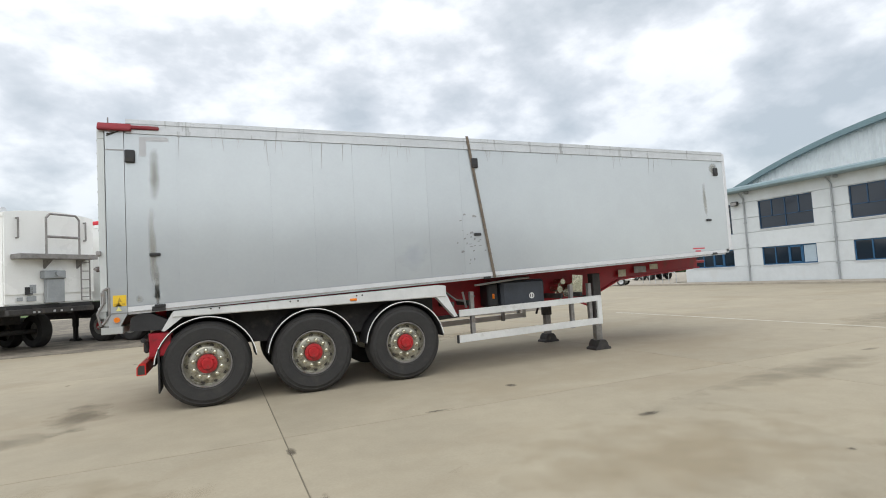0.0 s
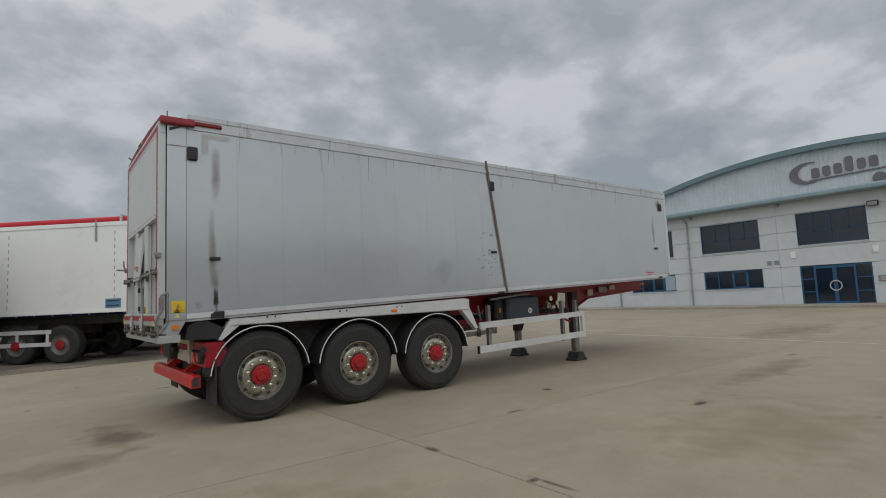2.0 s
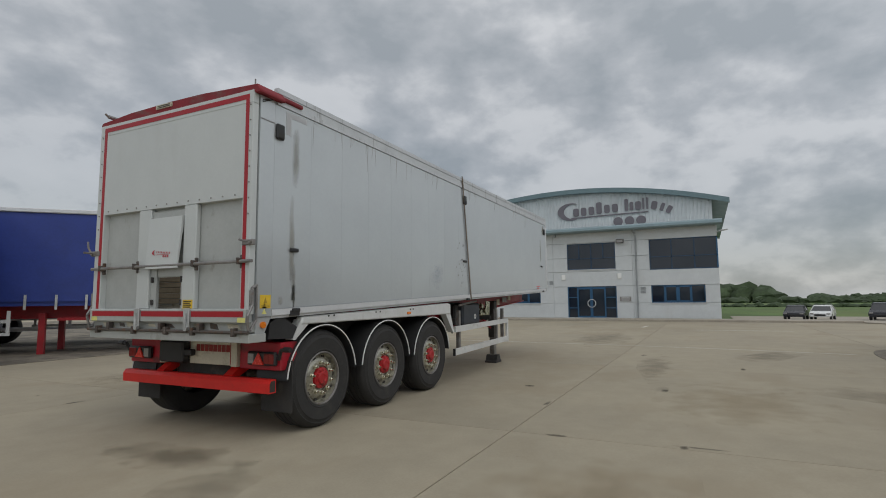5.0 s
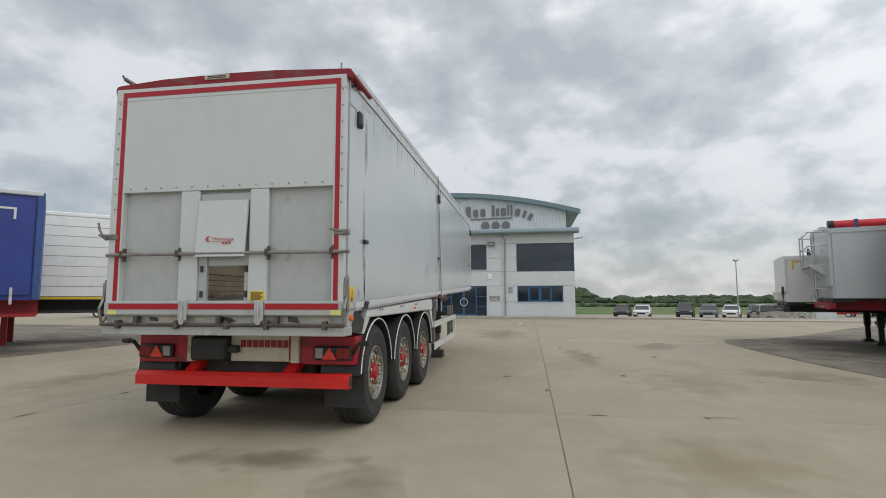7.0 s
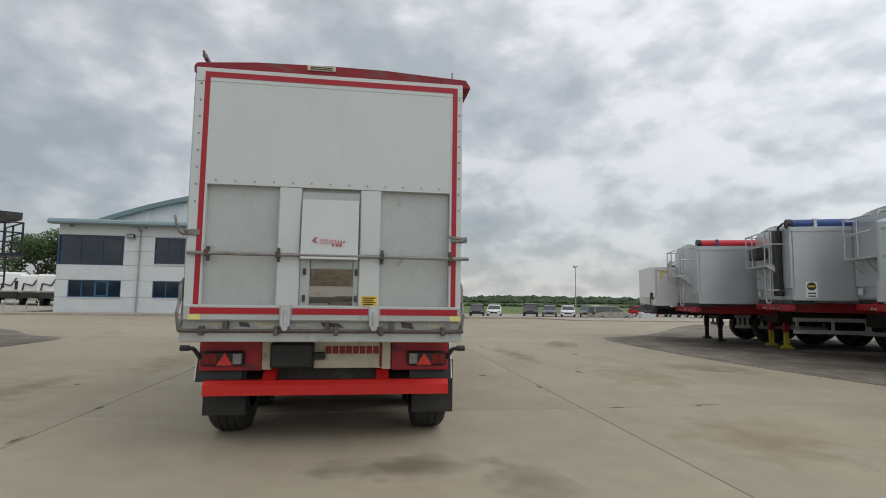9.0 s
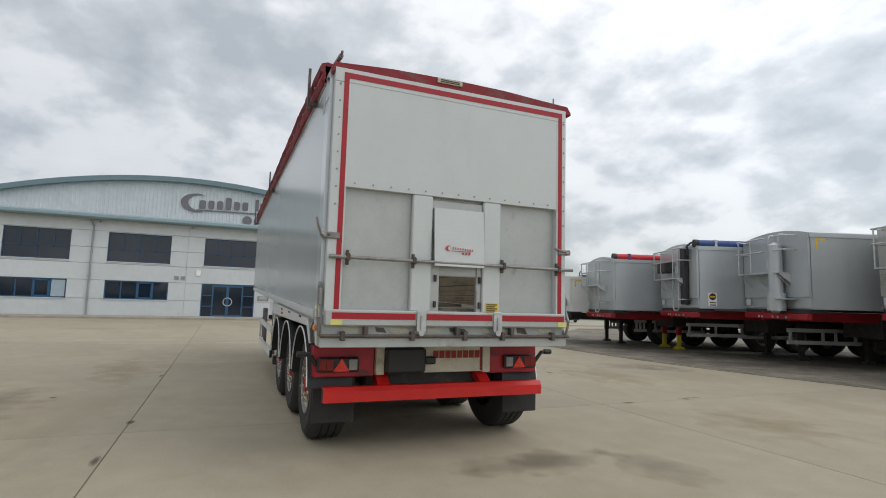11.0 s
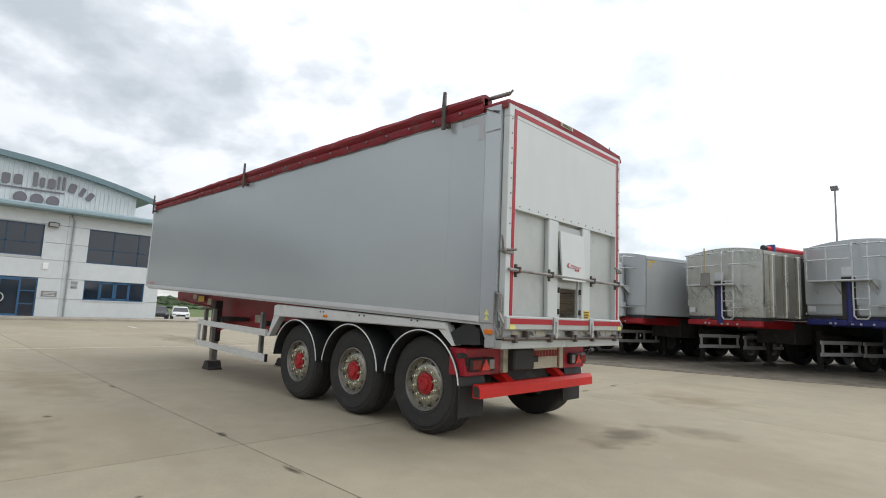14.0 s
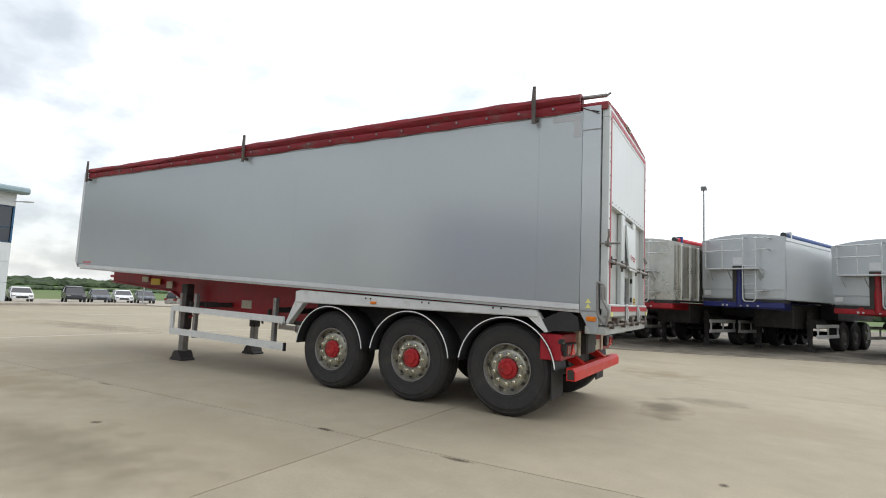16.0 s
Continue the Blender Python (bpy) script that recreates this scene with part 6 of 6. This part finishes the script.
def curtain_trailer(name, m, label, side_material, plank=False):
    t = thing(name, m, label, "trailer", "parked trailers")
    L, z0, z1 = 12.5, 1.32, 3.95
    if plank:
        for s in (-1, 1):
            for k in range(8):
                bm = B()
                a = z0 + 0.1 + k * (z1 - z0 - 0.2) / 8
                yy = sorted((s * 1.22, s * 1.25))
                box(bm, -L, -0.08, yy[0], yy[1], a + 0.006, a + (z1 - z0 - 0.2) / 8 - 0.006, 0.006)
                part("side_plank", bm, side_material, t)
        bm = B()
        box(bm, -L, -0.02, -1.215, 1.215, z0, z1 - 0.02)
        part("body", bm, STEEL, t)
    else:
        for s in (-1, 1):
            bm = B()
            nx, nz = 90, 14
            g = {}
            for i in range(nx + 1):
                for j in range(nz + 1):
                    x, z = -L + 0.1 + (L - 0.25) * i / nx, z0 + 0.12 + (z1 - z0 - 0.3) * j / nz
                    w = 0.012 * noise.noise((x * 1.4 + z * 1.2, z * 0.7, s)) + (0.018 * noise.noise((x * 7 + z * 5, z * 2, 4)) if x > -1.4 else 0)
                    g[i, j] = bm.verts.new((x, s * (1.25 + w), z))
            for i in range(nx):
                for j in range(nz):
                    bm.faces.new((g[i, j], g[i + 1, j], g[i + 1, j + 1], g[i, j + 1])).smooth = True
            cur = part("curtain", bm, side_material, t, "dark blue curtain")
            bm = B()
            for k in range(17):
                x = -0.5 - k * 0.7
                yy = sorted((s * 1.262, s * 1.285))
                box(bm, x - 0.03, x + 0.03, yy[0], yy[1], z0 - 0.1, z0 + 0.3, 0.004)
            part("buckles", bm, GALVANISED, cur)
            bm = B()
            yy = sorted((s * 1.262, s * 1.268))
            box(bm, -0.9, -0.5, yy[0], yy[1], 3.48, 3.53)
            box(bm, -0.55, -0.5, yy[0], yy[1], 3.25, 3.48)
            part("corner_tape", bm, WHITE_TRIM, cur)
        bm = B()
        box(bm, -L, -0.1, -1.2, 1.2, z0, z1 - 0.1)
        part("body", bm, side_material, t)
    bm = B()
    box(bm, -L, 0.0, -1.26, 1.26, z1 - 0.1, z1 + 0.02, 0.02)
    part("roof_rail", bm, WHITE_TRIM if not plank else side_material, t)
    bm = B()
    box(bm, -0.12, 0.03, -1.25, 1.25, z0, z1, 0.02)
    part("front_wall", bm, side_material if plank else BLUE_SHEET, t)
    if plank:
        bm = B()
        tube(bm, (0.02, -1.05, 3.6), (0.2, -1.05, 3.6), 0.2, 14)
        box(bm, 0.0, 0.14, -1.2, -0.2, 3.5, 3.85, 0.03)
        part("roll_gear", bm, BLACK_PLASTIC, t, "black sheet gear at the top corner")
        bm = B()
        box(bm, 0.03, 1.0, -1.1, 0.9, 2.38, 2.44)
        cw = part("catwalk", bm, NAVY, t, "dark navy front catwalk with rails")
        bm = B()
        for x, y in ((0.95, -1.05), (0.95, 0.0), (0.55, -1.05), (0.95, 0.85)):
            rod(bm, [(x, y, 2.44), (x, y, 3.3)], 0.025, 6)
        for z in (2.75, 3.02, 3.3):
            rod(bm, [(0.4, -1.05, z), (0.95, -1.05, z), (0.95, 0.85, z)], 0.022, 6)
        part("hand_rail", bm, NAVY, cw)
        bm = B()
        for x in (0.3, 0.62):
            rod(bm, [(x, -1.1, 2.4), (x, -1.1, 1.5)], 0.022, 6)
        for k in range(4):
            tube(bm, (0.3, -1.1, 1.6 + 0.22 * k), (0.62, -1.1, 1.6 + 0.22 * k), 0.016, 6)
        part("ladder", bm, NAVY, cw)
        bm = B()
        prism(bm, [(0.03, 3.1), (0.5, 3.35), (0.95, 3.4), (0.95, 3.6), (0.03, 3.6)], "y", -0.9, 0.4)
        part("sheet_box", bm, DARK_STEEL, cw)
        part("brace", rod(B(), [(0.05, -0.6, 1.6), (0.5, -0.6, 2.38)], 0.03, 6), DARK_STEEL, cw)
        for s in (-1, 1):
            bm = B()
            yy = sorted((s * 1.252, s * 1.256))
            box(bm, -L, -0.2, yy[0], yy[1], z0 + 0.02, z0 + 0.09)
            box(bm, -0.5, -0.2, yy[0], yy[1], 3.7, 3.76)
            part("contour_tape", bm, YELLOW, t)
    for s in (-1, 1):
        bm = B()
        box(bm, -L, 0, s * 0.5 - 0.06, s * 0.5 + 0.06, z0 - 0.35, z0)
        part("chassis_beam", bm, ROW_RED if not plank else DARK_STEEL, t)
        bm = B()
        yy = sorted((s * 1.2, s * 1.24))
        for z in (0.55, 0.88):
            box(bm, -7.5, -3.6, yy[0], yy[1], z, z + 0.08)
        for x in (-7.4, -5.5, -3.65):
            box(bm, x - 0.04, x + 0.04, yy[0] + 0.005, yy[1] - 0.005, 0.55, 1.2)
        part("side_guard", bm, GUARD, t)
        bm = B()
        box(bm, -3.1, -2.95, s * 0.8 - 0.07, s * 0.8 + 0.07, 0.0, z0 - 0.2)
        part("landing_leg", bm, RED_PAINT, t)
        bm = B()
        box(bm, -2.6, 0.0, min(s * 1.0, s * 1.1), max(s * 1.0, s * 1.1), z0 - 0.4, z0 - 0.32)
        part("outer_rail", bm, ROW_RED if not plank else DARK_STEEL, t)
    row_wheels(t, L)
    return t


curtain_trailer("curtain_trailer", placed(5.45, 19.6, -44), "dark blue curtain-sided trailer with steel buckles", BLUE_CURTAIN)
curtain_trailer("box_trailer", placed(9.4, 20.4, -47), "white planked box trailer with yellow contour tape", WHITE_PAINT, plank=True)


# ---- cars, van ----
def car_wheel_meshes():
    a, b = B(), B()
    lathe(a, [(0.2, 0.01), (0.29, 0.0), (0.32, 0.03), (0.32, 0.18), (0.28, 0.2), (0.2, 0.2)], 20, caps=False)
    lathe(b, [(0.21, 0.1), (0.205, 0.005), (0.19, 0.02), (0.06, 0.03), (0.05, 0.01), (0.004, 0.01)], 20)
    return mesh_of("tyre", a, RUBBER), mesh_of("rim", b, GALVANISED)


CAR_TYRE, CAR_RIM = car_wheel_meshes()


def car(m, colour, label, kind="hatch"):
    """Front at +x, resting on z = 0."""
    t = thing("parked_car", m, label, "car", "parked cars")
    if kind == "suv":
        body = [(-2.2, 0.35), (-2.25, 0.75), (-2.15, 1.0), (-1.0, 1.05), (0.6, 1.05), (1.0, 1.02), (1.9, 0.9), (2.2, 0.7), (2.25, 0.35)]
        roof, belt = [(-1.95, 1.58), (-1.2, 1.68), (0.1, 1.66), (0.45, 1.58)], [(-2.12, 1.0), (1.15, 1.0)]
        L = 1.35
    elif kind == "van":
        body = [(-2.8, 0.4), (-2.85, 1.0), (-2.8, 1.45), (1.0, 1.45), (1.9, 1.2), (2.6, 1.0), (2.75, 0.7), (2.75, 0.4)]
        roof, belt = [(-2.75, 2.5), (-2.0, 2.58), (0.8, 2.56), (1.15, 2.45)], [(-2.8, 1.44), (1.95, 1.2)]
        L = 1.75
    else:
        body = [(-2.0, 0.32), (-2.08, 0.65), (-2.0, 0.9), (-1.0, 0.95), (0.5, 0.95), (0.9, 0.92), (1.7, 0.8), (2.0, 0.62), (2.05, 0.32)]
        roof, belt = [(-1.45, 1.36), (-0.8, 1.45), (0.0, 1.44), (0.3, 1.38)], [(-1.95, 0.9), (1.05, 0.9)]
        L = 1.25
    hw = 0.88 if kind != "van" else 0.98
    bm = B()
    prism(bm, body, "y", -hw, hw)
    bmesh.ops.bevel(bm, geom=bm.edges[:], offset=0.10, segments=3, affect="EDGES")
    part("body", bm, colour, t)
    bm = B()
    low = [bm.verts.new((x, s * (hw - 0.04), z)) for s in (-1, 1) for x, z in belt]
    top = [bm.verts.new((x, s * (hw - 0.2), z - 0.04)) for s in (-1, 1) for x, z in (roof[0], roof[-1])]
    for q in ((low[0], low[1], top[1], top[0]), (low[2], top[2], top[3], low[3]), (low[0], top[0], top[2], low[2]), (low[1], low[3], top[3], top[1])):
        bm.faces.new(q)
    part("window", bm, CAR_GLASS if kind != "van" else colour, t)
    bm = B()
    prism(bm, roof + [(roof[-1][0] + 0.03, roof[-1][1] - 0.06), (roof[0][0] - 0.03, roof[0][1] - 0.06)], "y", -hw + 0.17, hw - 0.17)
    bmesh.ops.bevel(bm, geom=bm.edges[:], offset=0.02, segments=1, affect="EDGES")
    part("roof", bm, colour, t)
    for s in (-1, 1):
        for xa in (-0.35, 0.45) if kind != "van" else (0.4,):
            part("pillar", tube(B(), (xa, s * (hw - 0.035), belt[0][1]), (xa - 0.05, s * (hw - 0.19), roof[1][1] - 0.08), 0.03, 5), colour, t)
        part("pillar", tube(B(), (belt[1][0], s * (hw - 0.05), belt[1][1]), (roof[-1][0], s * (hw - 0.2), roof[-1][1] - 0.03), 0.035, 5), colour, t)
        part("pillar", tube(B(), (belt[0][0], s * (hw - 0.05), belt[0][1]), (roof[0][0], s * (hw - 0.2), roof[0][1] - 0.03), 0.05, 5), colour, t)
    for x in (-L, L):
        for s in (-1, 1):
            w = shared("wheel", CAR_TYRE, t, pose(x, s * (hw + 0.01), 0.32, 0, 0, 0 if s < 0 else 180))
            shared("rim", CAR_RIM, w)
    for s in (-1, 1):
        bm = B()
        x = body[-2][0] - 0.1
        z = body[-2][1]
        box(bm, x - 0.2, x + 0.09, min(s * 0.5, s * 0.82), max(s * 0.5, s * 0.82), z - 0.05, z + 0.08, 0.03)
        part("headlight", bm, CLEAR_LENS, t)
        bm = B()
        box(bm, body[1][0] - 0.01, body[1][0] + 0.15, min(s * 0.5, s * 0.85), max(s * 0.5, s * 0.85), body[1][1], body[1][1] + 0.2, 0.03)
        part("tail_light", bm, RED_LENS, t)
    bm = B()
    box(bm, body[-2][0] - 0.05, body[-2][0] + 0.06, -0.45, 0.45, 0.42, 0.6, 0.02)
    part("grille", bm, BLACK_PLASTIC, t)
    if kind == "van":
        bm = B()
        prism(bm, [(1.05, 2.42), (1.95, 1.3), (1.85, 1.3), (0.95, 2.42)], "y", -0.75, 0.75)
        for s in (-1, 1):
            prism(bm, [(0.15, 1.5), (1.55, 1.5), (1.05, 2.2), (0.15, 2.2)], "y", s * 0.96 - 0.06, s * 0.9 + 0.02)
        part("windscreen", bm, CAR_GLASS, t)
        for s in (-1, 1):
            for k in range(12):
                x = -1.25 + k * 0.2
                bm = B()
                yy = sorted((s * 0.982, s * 0.99))
                prism(bm, [(x, 0.5), (x + 0.2, 0.5), (x + 0.3, 0.78), (x + 0.1, 0.78)], "y", yy[0], yy[1])
                part("chevron", bm, YELLOW if k % 2 else BLACK_PLASTIC, t)
    return t


def car_paint(name, c):
    return surface(name, c, 0.25, 0.3, 0.03, 1)


C_DARK, C_WHITE, C_GREY, C_SILVER, C_RED, C_BLUE = (car_paint(n, c) for n, c in (("black car paint", (0.02, 0.02, 0.025)), ("white car paint", (0.75, 0.75, 0.74)), ("grey car paint", (0.12, 0.13, 0.15)), ("bronze silver car paint", (0.36, 0.34, 0.31)), ("red car paint", (0.5, 0.025, 0.02)), ("pale blue car paint", (0.3, 0.36, 0.4))))
for x, y, h, c, lab, kind in ((49, -2.2, 166, C_DARK, "black hatchback on the car park", "hatch"), (49, -4.1, 164, C_WHITE, "white saloon on the car park", "hatch"),
                              (49, -8.15, 161, C_DARK, "dark estate car on the car park", "suv"), (49, -10.3, 160, C_GREY, "grey hatchback on the car park", "hatch"),
                              (49, -12.4, 158, C_WHITE, "white hatchback on the car park", "hatch"), (49, -14.6, 157, C_GREY, "grey hatchback on the car park", "hatch"),
                              (38.0, -12.0, 272, C_SILVER, "bronze silver compact SUV by the verge", "suv"), (52, -23.0, 240, C_RED, "red car on the car park", "hatch"),
                              (52, -26, 190, C_BLUE, "pale blue hatchback on the car park", "hatch"), (50, -28.6, 190, C_DARK, "black hatchback on the car park", "hatch")):
    car(pose(x, y, -0.56, 0, 0, h) @ Matrix.Scale(0.86, 4), c, lab, kind)
car(pose(29.4, 37.2, 0.0, 0, 0, -54), WHITE_PAINT, "white van with yellow and black chevrons", "van")

# white cabinet by the verge
cab = thing("cabinet", pose(31.0, -11.6, -0.62), "pale roadside cabinet by the verge", "cabinet")
bm = B()
box(bm, -0.25, 0.25, -0.6, 0.6, 0, 1.1, 0.02)
part("body", bm, WHITE_TRIM, cab)


# ---- lamp posts ----
def lamp_post(x, y, h, heads, label):
    t = thing("lamp_post", pose(x, y, -0.62 if x > 30 else -0.02), label, "lamp post", "lamp posts")
    bm = B()
    tube(bm, (0, 0, 0), (0, 0, h), 0.06, 10, 0.035)
    part("mast", bm, PIPE_GREY, t)
    for s in heads:
        bm = B()
        prism(bm, [(0.0, h), (s * 0.15, h + 0.10), (s * 0.75, h + 0.2), (s * 0.95, h + 0.16), (s * 0.6, h + 0.05)], "x", -0.14, 0.14)
        part("lamp_head", bm, PIPE_GREY, t)
    return t


lamp_post(42.8, -10.75, 5.1, (0.22, -0.22), "thin grey lamp post beyond the verge")
lamp_post(-1.3, -14.05, 7.6, (0.35, -0.35), "tall grey lamp post behind the trailers")
lamp_post(14.5, 32.6, 6.4, (1, -1), "grey lamp post with two flat heads")


# ---- trees, hedges ----
def leaf_cloud(bm, centre, radius, count, rnd, size):
    for _ in range(count):
        v = Vector((rnd.gauss(0, 1), rnd.gauss(0, 1), rnd.gauss(0, 1))).normalized() * radius * (0.55 + 0.5 * rnd.random())
        p = Vector(centre) + Vector((v.x, v.y, v.z * 0.8))
        a = Vector((rnd.gauss(0, 1), rnd.gauss(0, 1), rnd.gauss(0, 1))).normalized() * size
        b = a.orthogonal().normalized() * size * 0.7
        bm.faces.new([bm.verts.new(p + q) for q in (a, b, -a, -b)])


def tree(x, y, h, spread, seed, label):
    rnd = random.Random(seed)
    t = thing("tree", pose(x, y, -0.02), label, "tree", "trees")
    bm = B()
    tube(bm, (0, 0, 0), (0.1, 0, h * 0.45), 0.28, 9, 0.17)
    limbs = []
    for k in range(8):
        a = 2.4 * k
        e = (math.cos(a) * spread * 0.55, math.sin(a) * spread * 0.55, h * (0.5 + 0.05 * k))
        tube(bm, (0.05, 0, h * (0.25 + 0.025 * k)), e, 0.09, 6, 0.03)
        limbs.append(e)
    part("trunk", bm, BARK, t)
    bm = B()
    for e in limbs + [(0, 0, h * 0.8), (spread * 0.3, 0, h * 0.72), (-spread * 0.3, 0.2, h * 0.75)]:
        for _ in range(3):
            c = (e[0] + rnd.gauss(0, spread * 0.14), e[1] + rnd.gauss(0, spread * 0.14), e[2] + rnd.gauss(0, h * 0.05))
            leaf_cloud(bm, c, spread * 0.30, 260, rnd, 0.17)
    part("crown", bm, LEAF, t)
    return t


tree(63, 48.5, 8.8, 4.6, 3, "broad green tree behind the parked lorries")


def hedge(name, points, height, width, seed, label, density=1.0):
    """Many overlapping bushes along a line, as one mesh."""
    rnd = random.Random(seed)
    bm = B()
    for (xa, ya), (xb, yb) in zip(points, points[1:]):
        ln = math.hypot(xb - xa, yb - ya)
        n = max(2, int(ln / width * 2.2 * density))
        for k in range(n):
            t = k / n
            r = width * (0.55 + 0.6 * rnd.random())
            hh = height * (0.55 + 0.6 * rnd.random())
            m = Matrix.Translation((xa + (xb - xa) * t + rnd.gauss(0, width * 0.3), ya + (yb - ya) * t + rnd.gauss(0, width * 0.3), hh * 0.3 - 0.6)) @ Matrix.Diagonal((r, r, hh * 0.75, 1))
            got = bmesh.ops.create_icosphere(bm, subdivisions=2, radius=1.0, matrix=m)
            for v in got["verts"]:
                v.co += Vector((noise.noise(v.co * 0.9), noise.noise(v.co * 0.9 + Vector((9, 0, 0))), noise.noise(v.co * 0.9 + Vector((0, 9, 0))))) * width * 0.35
    ob = new(name, mesh_of(name, bm, FAR_WOOD))
    return tagged(ob, label, "hedge", "", "stuff")


hedge("far_hedge", [(210, 170), (215, 60), (205, -60), (190, -160)], 1.9, 3.2, 1, "dark far hedge across the fields")
hedge("far_wood", [(330, 30), (335, 5), (330, -30)], 9.0, 8, 2, "wooded low hill on the horizon")
hedge("far_hedge", [(420, -60), (400, -140), (330, -260)], 3.4, 6, 5, "far tree line on the horizon")
hedge("far_hedge", [(120, 5), (118, -30), (112, -75)], 0.7, 1.2, 7, "low hedge behind the car park")
hedge("far_hedge", [(60, 130), (110, 110), (190, 120)], 4, 5, 8, "far tree line beyond the lorries")
hedge("far_hedge", [(120, -200), (20, -230), (-120, -200), (-220, -60), (-220, 60), (-120, 190), (60, 200)], 6, 9, 9, "far tree line round the yard")

# ---- parked lorries far beyond the offices ----
for k, (x, y, h) in enumerate(((52, 43.0, -155), (54.5, 46.5, -150), (50, 40.2, -160))):
    t = thing("far_trailer", placed(x, y, h), "white bulk trailer on dark chassis, far off", "trailer", "far trailers")
    bm = B()
    box(bm, -7, 0, -1.2, 1.2, 1.3, 3.1 + 0.3 * (k % 2), 0.15)
    part("body", bm, WHITE_PAINT, t)
    bm = B()
    rod(bm, [(0.05, -0.8, 1.5), (0.1, -0.7, 2.2), (0.1, 0.0, 2.0), (0.05, 0.4, 2.8)], 0.06, 6)
    box(bm, 0.0, 0.06, 0.3, 0.9, 1.6, 2.5, 0.02)
    part("pump_gear", bm, BLACK_PLASTIC, t)
    bm = B()
    box(bm, -7, 0, -0.9, 0.9, 0.75, 1.3)
    part("chassis_beam", bm, DARK_STEEL, t)
    row_wheels(t, 7)
t = thing("lorry", placed(41.5, 41.2, -100), "dark lorry tractor unit parked beyond the offices", "lorry")
bm = B()
box(bm, -1.9, 0.0, -1.2, 1.2, 0.8, 2.9, 0.1)
part("cab", bm, C_GREY, t)
bm = B()
box(bm, -0.01, 0.02, -1.05, 1.05, 1.75, 2.6, 0.004)
part("windscreen", bm, CAR_GLASS, t)
bm = B()
box(bm, -6.0, -1.9, -0.5, 0.5, 0.7, 1.0)
part("chassis_beam", bm, DARK_STEEL, t)
row_wheels(t, 6.2)

# ---- the yard's slabs, last ----
xs = [-48 + 6 * k for k in range(13)]
xs[-1] = 28.58
yy0 = [6.7 + 6.05 * k for k in range(-8, 9)]
slab_cache = {}
for i in range(len(xs) - 1):
    for j in range(len(yy0) - 1):
        a, b, c, d = xs[i], xs[i + 1], yy0[j], yy0[j + 1]
        key = (round(b - a, 2),)
        if key not in slab_cache:
            bm = B()
            wx, wy = (b - a) / 2 - 0.006, (d - c) / 2 - 0.006
            box(bm, -wx, wx, -wy, wy, -0.02, 0.0, 0.002)
            slab_cache[key] = mesh_of("slab", bm, CONCRETE)
        shared("slab", slab_cache[key], yard, pose((a + b) / 2, (c + d) / 2, 0))
